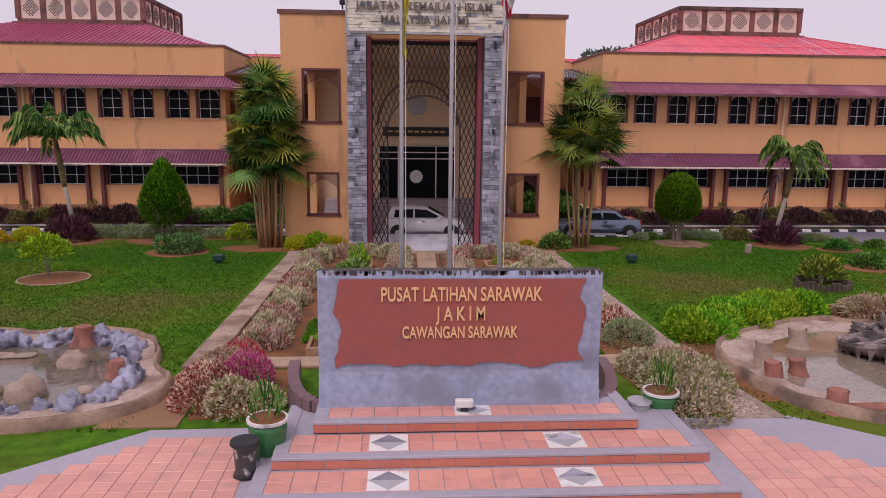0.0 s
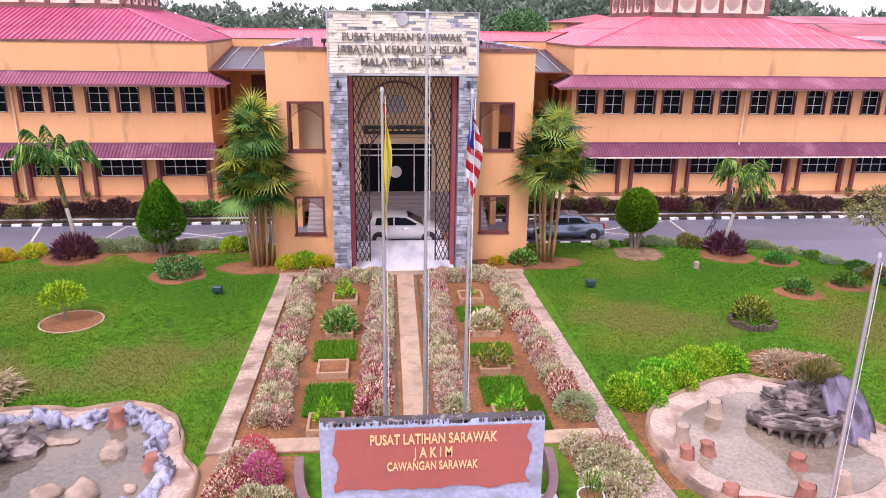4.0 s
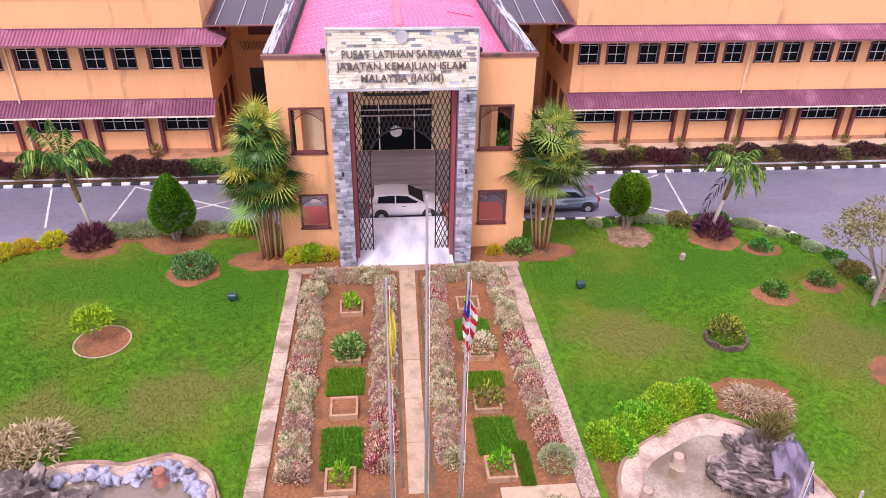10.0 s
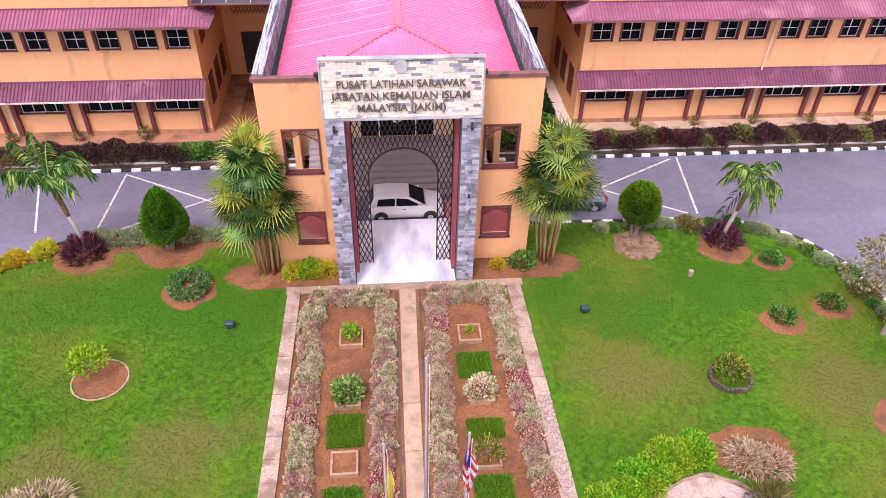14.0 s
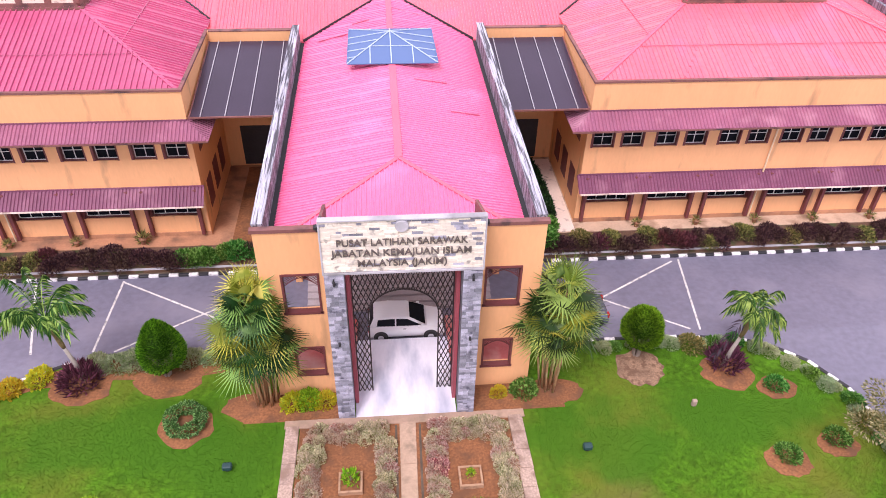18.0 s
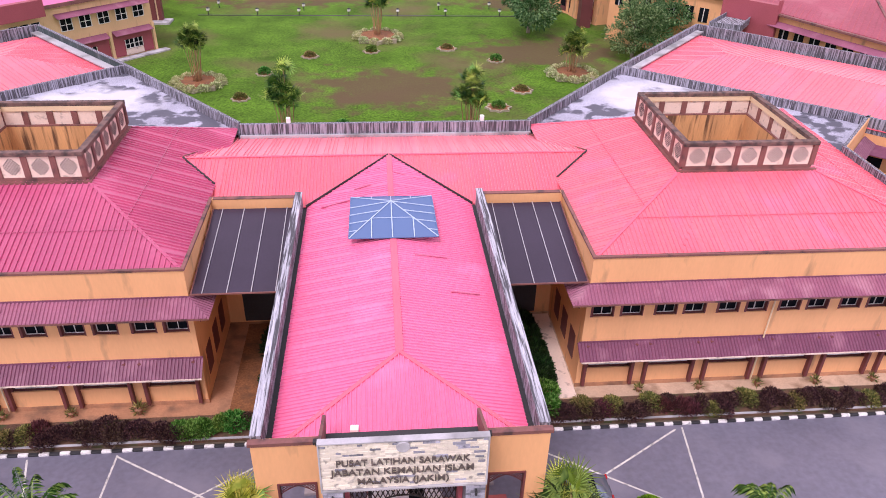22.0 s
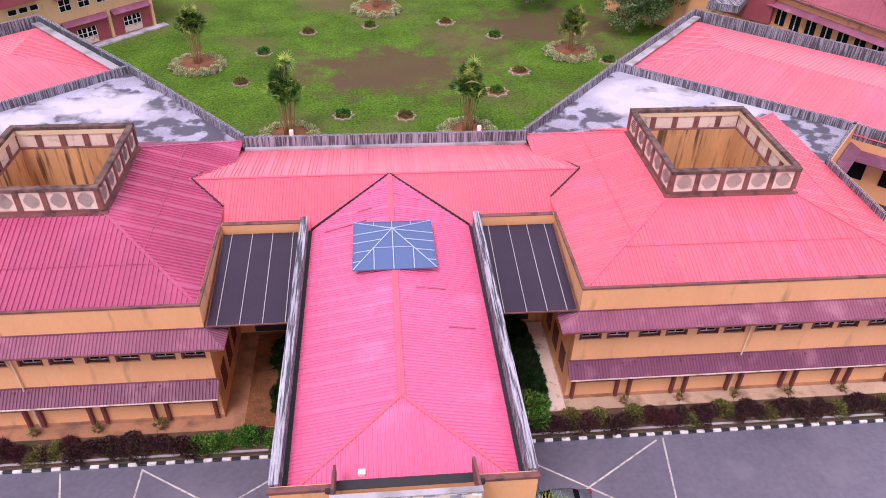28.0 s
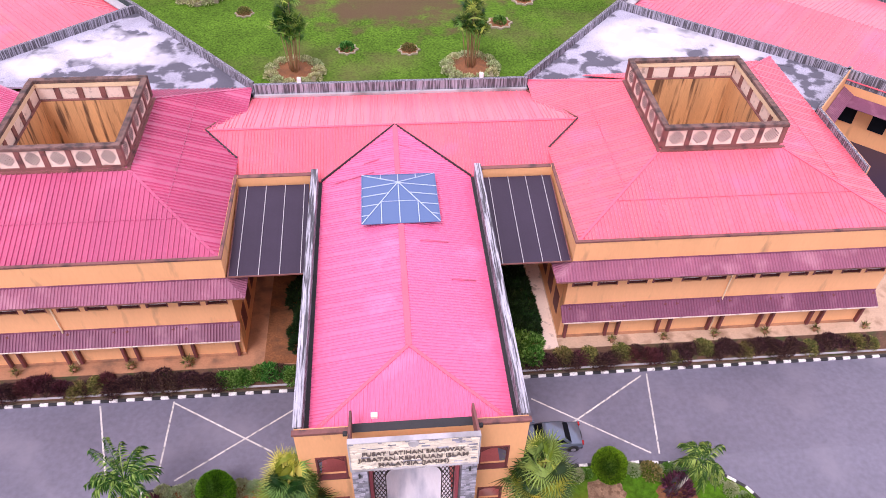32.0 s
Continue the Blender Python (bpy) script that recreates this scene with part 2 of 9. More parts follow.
M_marble = material("white_marble", (0.78, 0.77, 0.84), 0.22, vary=0.05, dirt=(0.42, 0.45, 0.55), dirt_amount=0.6, dirt_size=0.9, stretch=(1, 0.35, 1), bump=0)
# near-black: the unlit depth of rooms, holes and openings put into a colour
M_dark = material("unlit_dark", (0.045, 0.04, 0.045), 0.8, vary=0.2)
M_glass = glass("dark_window_glass", (0.008, 0.010, 0.014), 0.2)
M_blue = glass("blue_skylight_sheet", (0.115, 0.18, 0.34), 0.4)
M_bluebar = material("pale_blue_bar", (0.42, 0.52, 0.68), 0.5, vary=0.08)
M_canopy = material("smoked_canopy_sheet", (0.04, 0.028, 0.05), 0.32, spec=0.35, vary=0.1, bump=0.0)
M_metal = material("pale_metal", (0.55, 0.54, 0.56), 0.4, metal=0.6, vary=0.08)
M_pole = material("steel_pole", (0.55, 0.54, 0.57), 0.35, metal=0.7, vary=0.08)

M_roof_pale = material("pale_roof_sheet", (0.84, 0.19, 0.245), 0.34, vary=0.05, size=2, piece=0.1, bump=0.03, spec=0.6)
M_violetrock = material("violet_cast_rock", (0.34, 0.29, 0.40), 0.7, vary=0.3, size=0.5, dirt=(0.12, 0.1, 0.13), dirt_size=1.1, cut=(0.5, 0.62), bump=0.8, bump_size=6, stretch=(1.6, 1.6, 0.5))
M_ridge = material("pink_ridge_cap", (0.74, 0.14, 0.21), 0.5, vary=0.05)
for m in (M_roof, M_roof_pink, M_roof_plum, M_roof_pale):
    # sheen pales the sheets at grazing angles, in place of sky reflection
    m.node_tree.nodes["Principled BSDF"].inputs["Sheen Weight"].default_value = 0.45
    m.node_tree.nodes["Principled BSDF"].inputs["Sheen Roughness"].default_value = 0.35
M_apron = material("orange_cement", (0.44, 0.22, 0.12), 0.85, vary=0.15, dirt=(0.2, 0.11, 0.07), dirt_amount=0.5, dirt_size=0.8)
M_walkway = material("pale_cement_walk", (0.56, 0.40, 0.28), 0.85, vary=0.15, dirt=(0.3, 0.19, 0.12), dirt_amount=0.4, dirt_size=0.9)
M_post = material("rose_paint", (0.36, 0.08, 0.10), 0.55, vary=0.1)
M_iron = material("black_iron", (0.035, 0.028, 0.03), 0.5, vary=0.1)
M_letter = material("bronze_letters", (0.16, 0.135, 0.125), 0.45, vary=0.15, metal=0.3)
M_peach = material("peach_plaster", (0.76, 0.5, 0.27), 0.8, vary=0.06, dirt=(0.45, 0.28, 0.15), dirt_amount=0.12, dirt_size=0.8, stretch=(1, 1, 0.25))
M_teal_mould = material("green_black_mould", (0.035, 0.06, 0.06), 0.8, vary=0.3, size=0.7, dirt=(0.12, 0.14, 0.15), dirt_amount=0.4, dirt_size=1.0, stretch=(2, 2, 0.4))
M_gold = material("gold_paint", (0.72, 0.48, 0.2), 0.5, vary=0.08)
M_step = material("granite_step", (0.36, 0.31, 0.31), 0.6, vary=0.12)
M_panel = material("pale_pierced_plaster", (0.80, 0.64, 0.54), 0.8, vary=0.08, dirt=(0.4, 0.3, 0.25), dirt_amount=0.2, dirt_size=2)
M_cap = material("mouldy_cap", (0.18, 0.105, 0.09), 0.85, vary=0.25, dirt=(0.045, 0.035, 0.035), dirt_amount=0.8, dirt_size=1.8)
M_stained = material("damp_orange_plaster", (0.64, 0.36, 0.16), 0.85, vary=0.15, dirt=(0.10, 0.05, 0.03), dirt_size=1.1, cut=(0.53, 0.66), stretch=(2.2, 2.2, 0.2))
# a paler plum than M_awning
M_awning_up = material("paler_plum_awning", (0.28, 0.095, 0.155), 0.5, vary=0.16, dirt=(0.4, 0.18, 0.24), dirt_amount=0.35, dirt_size=0.6, piece=0.05, bump=0.03, spec=0.4)

for m in (M_roof, M_roof_pink, M_roof_plum, M_roof_pale):
    # weaker sheen set over the first, still imitating the sky's grazing reflection
    m.node_tree.nodes["Principled BSDF"].inputs["Sheen Weight"].default_value = 0.22
    m.node_tree.nodes["Principled BSDF"].inputs["Sheen Roughness"].default_value = 0.35
M_roof_far = material("far_pink_roof", (0.76, 0.17, 0.36), 0.5, vary=0.06, size=3, dirt=(0.6, 0.2, 0.28), dirt_amount=0.25, dirt_size=0.1, bump=0)
M_chalk = material("dried_puddle", (0.55, 0.53, 0.5), 0.9, vary=0.2, size=1, dirt=(0.16, 0.18, 0.09), dirt_amount=0.5, dirt_size=0.3)
M_starstone = material("bed_stone", (0.34, 0.30, 0.21), 0.85, vary=0.2)
M_kerbstone = material("pinkish_stone", (0.44, 0.31, 0.215), 0.85, vary=0.15, piece=0.12, dirt=(0.3, 0.22, 0.15), dirt_amount=0.4, dirt_size=2, bump=0.3)
M_pebblestone = material("pink_pebble", (0.40, 0.30, 0.255), 0.8, vary=0.1, piece=0.4, bump=0)
M_litter = material("leaf_litter", (0.25, 0.155, 0.095), 0.95, vary=0.35, size=0.3, fine=0.2, dirt=(0.15, 0.085, 0.05), dirt_size=4, cut=(0.5, 0.6), bump=0.8, bump_size=14)
M_terra = material("brown_pot", (0.30, 0.14, 0.08), 0.7, vary=0.15)

M_pebble = material("pebbled_cement", (0.38, 0.285, 0.235), 0.9, vary=0.2, size=0.6, piece=0.14, fine=0.15, dirt=(0.24, 0.17, 0.13), dirt_amount=0.6, dirt_size=6, bump=0.6, bump_size=14)
M_kerbpale = material("worn_pale_cement", (0.41, 0.3, 0.235), 0.9, vary=0.22, size=0.8, piece=0.12, fine=0.15, dirt=(0.24, 0.16, 0.115), dirt_size=1.4, cut=(0.48, 0.62), bump=0.5, bump_size=16)
M_dirtpath = material("sandy_path", (0.31, 0.175, 0.095), 0.95, vary=0.15, dirt=(0.3, 0.16, 0.09), dirt_amount=0.5, dirt_size=1)
M_sandrim = material("sandy_cement", (0.47, 0.355, 0.295), 0.8, vary=0.18, size=0.7, fine=0.12, dirt=(0.27, 0.17, 0.13), dirt_size=1.3, cut=(0.5, 0.66), bump=0.7, bump_size=9)
M_curb = material("brown_pool_curb", (0.36, 0.24, 0.17), 0.9, vary=0.2, size=0.6, dirt=(0.14, 0.09, 0.07), dirt_amount=0.6, dirt_size=1.6, bump=0.6)
M_water = material("murky_water", (0.15, 0.125, 0.1), 0.03, spec=0.8, vary=0.3, size=1.2, fine=0.1, dirt=(0.2, 0.15, 0.11), dirt_amount=0.4, dirt_size=0.5, bump=0.04, bump_size=5)
M_sandwater = material("sandy_shallow_water", (0.27, 0.215, 0.165), 0.05, vary=0.25, size=0.8, fine=0.1, spec=0.8, dirt=(0.13, 0.085, 0.045), dirt_size=0.3, cut=(0.5, 0.62), bump=0.03, bump_size=6)
M_planter = material("tan_planter_cement", (0.40, 0.245, 0.145), 0.85, vary=0.15, dirt=(0.22, 0.13, 0.08), dirt_amount=0.4, dirt_size=3)
M_stub = material("dark_stub", (0.11, 0.085, 0.06), 0.9, vary=0.3, size=0.3, bump=0.5)
M_bluestone = material("pale_blue_stone", (0.33, 0.33, 0.43), 0.75, vary=0.3, size=0.5, dirt=(0.07, 0.06, 0.08), dirt_size=1.8, cut=(0.54, 0.64), bump=0.6, bump_size=14)
M_tanstone = material("tan_stone", (0.40, 0.30, 0.235), 0.85, vary=0.2, size=0.6, dirt=(0.26, 0.18, 0.13), dirt_amount=0.5, dirt_size=2, bump=0.4)
M_darkrock = material("dark_cast_rock", (0.075, 0.058, 0.056), 0.55, vary=0.35, size=0.4, dirt=(0.34, 0.27, 0.25), dirt_size=2.2, cut=(0.49, 0.62), bump=1.0, bump_size=9)
M_redstump = material("reddish_cement", (0.36, 0.15, 0.11), 0.85, vary=0.2, size=0.5, dirt=(0.2, 0.09, 0.07), dirt_amount=0.4, dirt_size=3, bump=0.5)
M_signgrey = material("blue_grey_render", (0.30, 0.34, 0.46), 0.7, vary=0.18, fine=0.06, dirt=(0.22, 0.24, 0.31), dirt_amount=0.35, dirt_size=1.6, bump=0.3, bump_size=9)
M_signred = material("brick_red_paint", (0.34, 0.10, 0.08), 0.7, vary=0.08, dirt=(0.28, 0.1, 0.09), dirt_amount=0.3, dirt_size=2)
M_goldletter = material("gold_letter_paint", (0.80, 0.52, 0.26), 0.5, vary=0.06)
M_crust = material("blackened_render", (0.075, 0.065, 0.07), 0.9, vary=0.3, size=0.3, dirt=(0.33, 0.27, 0.25), dirt_amount=0.35, dirt_size=6)
M_ringwall = material("purple_brown_paint", (0.20, 0.12, 0.13), 0.7, vary=0.15)
M_tile_dark = material("terracotta_riser_tile", (0.56, 0.19, 0.13), 0.45, vary=0.06, piece=0.06)
M_stone_pale = material("pale_grey_tile", (0.42, 0.42, 0.44), 0.5, vary=0.1)
M_greenglaze = material("green_glaze", (0.03, 0.17, 0.05), 0.25, vary=0.1, spec=0.6)
M_mottle = material("mottled_glaze", (0.06, 0.06, 0.06), 0.4, vary=0.2, dirt=(0.6, 0.58, 0.55), dirt_amount=0.35, dirt_size=7)
M_teal = material("dark_teal_metal", (0.02, 0.055, 0.055), 0.4, vary=0.1)
M_f_yellow = material("yellow_cloth", (0.74, 0.64, 0.08), 0.8, vary=0.08)
M_f_red = material("red_cloth", (0.62, 0.03, 0.05), 0.8, vary=0.08)
M_f_blue = material("blue_cloth", (0.03, 0.04, 0.36), 0.8, vary=0.08)
M_f_white = material("white_cloth", (0.8, 0.78, 0.78), 0.8, vary=0.05)
M_carwhite = material("white_car_paint", (0.78, 0.78, 0.8), 0.2, vary=0.02, bump=0, spec=0.6)
M_carblue = material("blue_grey_car_paint", (0.19, 0.23, 0.3), 0.16, metal=0.55, vary=0.04, bump=0)
M_lamp = material("clear_lamp", (0.6, 0.6, 0.62), 0.1, vary=0.03, bump=0)
M_taillamp = material("red_lamp", (0.4, 0.02, 0.02), 0.15, vary=0.03, bump=0)
M_tyre = material("tyre_rubber", (0.02, 0.02, 0.02), 0.8, vary=0.1)


# ---- mesh helpers ----
def bx(bm, x0, x1, y0, y1, z0, z1, bevel=0.0):
    x0, x1, y0, y1, z0, z1 = min(x0, x1), max(x0, x1), min(y0, y1), max(y0, y1), min(z0, z1), max(z0, z1)
    vs = bmesh.ops.create_cube(bm, size=1.0, matrix=Matrix.Translation(((x0 + x1) / 2, (y0 + y1) / 2, (z0 + z1) / 2)) @ Matrix.Diagonal((x1 - x0, y1 - y0, z1 - z0, 1)))["verts"]
    if bevel:
        es = {e for v in vs for e in v.link_edges}
        bmesh.ops.bevel(bm, geom=list(es), offset=bevel, segments=1, affect="EDGES")
    return bm


def boxbm(*a, bevel=0.0):
    return bx(bmesh.new(), *a, bevel=bevel)


def beam(bm, a, b, w, h, up=(0, 0, 1)):
    """A bar of w by h from a to b."""
    a, b = Vector(a), Vector(b)
    d = b - a
    n = d.normalized()
    u = Vector(up)
    if abs(n.dot(u)) > 0.95:
        u = Vector((1, 0, 0))
    s = n.cross(u).normalized()
    t = s.cross(n).normalized()
    m = Matrix((s, n, t)).transposed().to_4x4()
    m.translation = (a + b) / 2
    bmesh.ops.create_cube(bm, size=1.0, matrix=m @ Matrix.Diagonal((w, d.length, h, 1)))
    return bm


def tube(bm, pts, radii, sides=8):
    """A round limb through the points."""
    rings = []
    for i, p in enumerate(pts):
        p = Vector(p)
        d = (Vector(pts[min(i + 1, len(pts) - 1)]) - Vector(pts[max(i - 1, 0)])).normalized()
        s = d.cross(Vector((0.13, 0.99, 0.05))).normalized()
        t = d.cross(s)
        rings.append([bm.verts.new(p + (s * math.cos(a) + t * math.sin(a)) * radii[i]) for a in [k * 2 * math.pi / sides for k in range(sides)]])
    for r, q in zip(rings, rings[1:]):
        for k in range(sides):
            bm.faces.new((r[k], r[(k + 1) % sides], q[(k + 1) % sides], q[k]))
    bm.faces.new(rings[0][::-1]), bm.faces.new(rings[-1])
    return bm


def slab(bm, outline, z0, z1):
    """A plate with that outline (x, y) in counter-clockwise order."""
    lo = [bm.verts.new((x, y, z0)) for x, y in outline]
    hi = [bm.verts.new((x, y, z1)) for x, y in outline]
    bm.faces.new(hi), bm.faces.new(lo[::-1])
    for i in range(len(outline)):
        j = (i + 1) % len(outline)
        bm.faces.new((lo[i], lo[j], hi[j], hi[i]))
    return bm


def sheet(bm, corners, thick=0.06):
    """A flat plate with those corners, thickened downwards."""
    hi = [bm.verts.new(c) for c in corners]
    lo = [bm.verts.new((c[0], c[1], c[2] - thick)) for c in corners]
    bm.faces.new(hi), bm.faces.new(lo[::-1])
    for i in range(len(corners)):
        j = (i + 1) % len(corners)
        bm.faces.new((hi[j], hi[i], lo[i], lo[j]))
    return bm


def ribs(bm, corners, down, pitch=0.3, width=0.06, height=0.065):
    """Raised ribs down a flat sheet with those corners."""
    c = [Vector(p) for p in corners]
    n = (c[1] - c[0]).cross(c[2] - c[0]).normalized()
    if n.z < 0:
        n = -n
    d = Vector(down)
    d = (d - n * d.dot(n)).normalized()
    s = d.cross(n).normalized()
    o = c[0]
    uv = [((p - o).dot(s), (p - o).dot(d)) for p in c]
    k = math.ceil(min(u for u, _ in uv) / pitch) * pitch
    while k < max(u for u, _ in uv):
        cuts = []
        for (u0, v0), (u1, v1) in zip(uv, uv[1:] + uv[:1]):
            if (u0 - k) * (u1 - k) < 0:
                cuts.append(v0 + (v1 - v0) * (k - u0) / (u1 - u0))
        cuts.sort()
        for a, b in zip(cuts[::2], cuts[1::2]):
            if b - a > 0.1:
                base = [o + s * (k + e) + d * f for e, f in ((-width, a), (width, a), (width, b), (-width, b))]
                top = [o + s * (k + e) + d * f + n * height for e, f in ((-width * 0.55, a), (width * 0.55, a), (width * 0.55, b), (-width * 0.55, b))]
                vb, vt = [bm.verts.new(p) for p in base], [bm.verts.new(p) for p in top]
                bm.faces.new(vt)
                for i in range(4):
                    j = (i + 1) % 4
                    bm.faces.new((vb[i], vb[j], vt[j], vt[i]))
        k += pitch
    return bm


def mesh_of(name, bm, mat, smooth=False):
    bmesh.ops.recalc_face_normals(bm, faces=bm.faces)
    me = bpy.data.meshes.new(name)
    bm.to_mesh(me)
    bm.free()
    me.materials.append(mat)
    if smooth:
        me.polygons.foreach_set("use_smooth", [True] * len(me.polygons))
    return me


def part(name, bm, mat, parent, label="", smooth=False, at=None):
    ob = new(name, bm if isinstance(bm, bpy.types.Mesh) else mesh_of(name, bm, mat, smooth))
    ob.parent = parent
    if at is not None:
        ob.matrix_basis = at
    return tagged(ob, label)


def thing(name, label, category, group="", kind="", at=(0, 0, 0)):
    ob = new(name)
    ob.empty_display_size = 0.2
    ob.location = at
    return tagged(ob, label, category, group, kind)


def solid(name, bm, mat, label, category, group="", kind="", smooth=False):
    return tagged(new(name, mesh_of(name, bm, mat, smooth)), label, category, group, kind)


def wall_y(bm, x0, x1, y0, y1, z0, z1, holes):
    """A wall between y0 and y1 with rectangular holes (x0, x1, z0, z1) through it."""
    xs = sorted({x0, x1, *[h[0] for h in holes], *[h[1] for h in holes]})
    zs = sorted({z0, z1, *[h[2] for h in holes], *[h[3] for h in holes]})
    for a, b in zip(xs, xs[1:]):
        run = None
        for c, d in zip(zs, zs[1:]):
            cx, cz = (a + b) / 2, (c + d) / 2
            if any(h[0] < cx < h[1] and h[2] < cz < h[3] for h in holes):
                if run:
                    bx(bm, a, b, y0, y1, run[0], run[1])
                run = None
            else:
                run = (run[0], d) if run else (c, d)
        if run:
            bx(bm, a, b, y0, y1, run[0], run[1])
    bmesh.ops.remove_doubles(bm, verts=bm.verts[:], dist=0.0005)
    return bm


# ---- ground ----
LAWN_Z = 0.10
bm = bmesh.new()
rows = [[bm.verts.new((x, y, z)) for x in (-1500, 1500)] for y, z in ((-400, -1.4), (12.4, -1.4), (13.3, -0.06), (2500, -0.06))]
for a, b in zip(rows, rows[1:]):
    bm.faces.new((a[0], a[1], b[1], b[0]))
solid("ground", bm, M_field, "rough green field with bare earth patches", "ground", kind="structure")


def road_z(y):
    """The drive falls gently from the lawn towards the building."""
    return -0.105 * max(0.0, y - 4.4)


ROAD = [(-45, 0.0), (4.4, 0.0), (12.1, road_z(12.1))]
bm = bmesh.new()
tops = [[bm.verts.new((x, y, z)) for x in (-70, 70)] for y, z in ROAD]
lows = [[bm.verts.new((x, y, z - 0.3)) for x in (-70, 70)] for y, z in ROAD]
for k in range(2):
    bm.faces.new((tops[k][0], tops[k][1], tops[k + 1][1], tops[k + 1][0]))
    bm.faces.new((lows[k][0], lows[k + 1][0], lows[k + 1][1], lows[k][1]))
    for e in (0, 1):
        bm.faces.new((tops[k][e], tops[k + 1][e], lows[k + 1][e], lows[k][e]))
bm.faces.new((tops[0][0], lows[0][0], lows[0][1], tops[0][1])), bm.faces.new((tops[2][0], tops[2][1], lows[2][1], lows[2][0]))
solid("road", bm, M_asphalt, "grey asphalt drive with faded parking lines", "road", kind="structure")
LAWN = [(-60, -16), (-26, -20), (-7.4, -21.5), (7.4, -21.5), (20, -21), (22.4, -12), (22.3, -6), (21.9, -2.6), (21.3, 0.2), (20.2, 2.0), (18.9, 3.1), (17.2, 3.8), (14.2, 4.1), (5.95, 4.2), (5.95, 1.62), (-5.95, 1.62), (-5.95, 4.5), (-13.7, 4.6), (-16, 4.3), (-17.4, 3.6), (-19.3, 2.7), (-22.5, 1.0), (-27, -3), (-60, -8)]
solid("lawn", slab(bmesh.new(), LAWN, -0.2, LAWN_Z), M_grass, "mown green lawn with yellowish worn patches", "lawn", kind="structure")
solid("planting_strip", sheet(bmesh.new(), [(-60, 12.0, -0.52), (60, 12.0, -0.52), (60, 13.36, 0.12), (-60, 13.36, 0.12)], 0.5), M_stripsoil, "dark brown earth strip planted along the building", "ground", kind="structure")
solid("drain_edge", bx(bmesh.new(), -60, 60, 12.02, 12.14, -0.8, -0.44), M_gutter, "thin grey cement edge of the drain", "kerb", kind="structure")
solid("kerb_drain", bx(bmesh.new(), -60, 60, 11.84, 12.02, -1.0, -0.7), M_stub, "dark open drain behind the kerb", "drain", kind="structure")


def strip_z(y):
    """The height of the planted strip."""
    return -0.52 + 0.64 * (y - 12.0) / 1.36


solid("pavement", slab(bmesh.new(), [(0, 13.35), (60, 13.35), (60, 40), (0, 40)], -0.2, 0.16), M_walkway, "pale cement walkway below the wing", "pavement", kind="structure")
solid("pavement", slab(bmesh.new(), [(-60, 13.35), (0, 13.35), (0, 40), (-60, 40)], -0.2, 0.16), M_apron, "soil-stained orange walkway below the wing", "pavement", kind="structure")


def kerb(points, size, z=0.0):
    """Black and white kerb stones along a line."""
    k = thing("kerb", "black and white painted concrete kerb", "kerb", kind="structure")
    me = {}
    for key, mat in (("w", M_white), ("b", M_black)):
        me[key] = mesh_of("kerb_stone", boxbm(-size / 2 + 0.008, size / 2 - 0.008, -0.1, 0.1, -0.05, 0.15, bevel=0.025), mat)
    i = 0
    for a, b in zip(points, points[1:]):
        a, b = Vector(a), Vector(b)
        n = max(1, round((b - a).length / size))
        ang = math.degrees(math.atan2(b.y - a.y, b.x - a.x))
        for j in range(n):
            p = a + (b - a) * (j + 0.5) / n
            part("kerb_stone", me["wb"[i % 2]], None, k, at=pose(p.x, p.y, z, 0, 0, ang) @ Matrix.Diagonal(((b - a).length / n / size, 1, 1, 1)))
            i += 1
    return k


kerb([(-38, 11.72), (-5.9, 11.72)], 0.56, -0.77)
kerb([(5.9, 11.72), (40, 11.72)], 0.56, -0.77)
kerb([(6.0, 4.3), (14.2, 4.2), (17.2, 3.9), (18.9, 3.2), (20.25, 2.1), (21.4, 0.25), (22.0, -2.6), (22.4, -6), (22.5, -12)], 0.56)
kerb([(-22.5, 1.1), (-19.3, 2.8), (-17.4, 3.7), (-16, 4.4), (-13.7, 4.7), (-6.0, 4.6)], 0.56)


def stripe(a, b, w=0.11):
    bm = beam(bmesh.new(), (a[0], a[1], road_z(a[1]) + 0.002), (b[0], b[1], road_z(b[1]) + 0.002), w, 0.006)
    solid("parking_line", bm, M_line, "faded white painted parking line", "road marking", "parking lines", kind="structure")


for a, b in (((-15.66, 11.4), (-15.45, 5.2)), ((-15.66, 11.3), (-8.7, 6.8)), ((-7.5, 10.15), (-14.4, 5.15)), ((-20.5, 11.4), (-18.45, 5.2)), ((16.95, 11.4), (15.7, 4.75)), ((16.5, 11.25), (8.9, 6.4)), ((8.4, 9.8), (15.2, 4.85))):
    stripe(a, b)

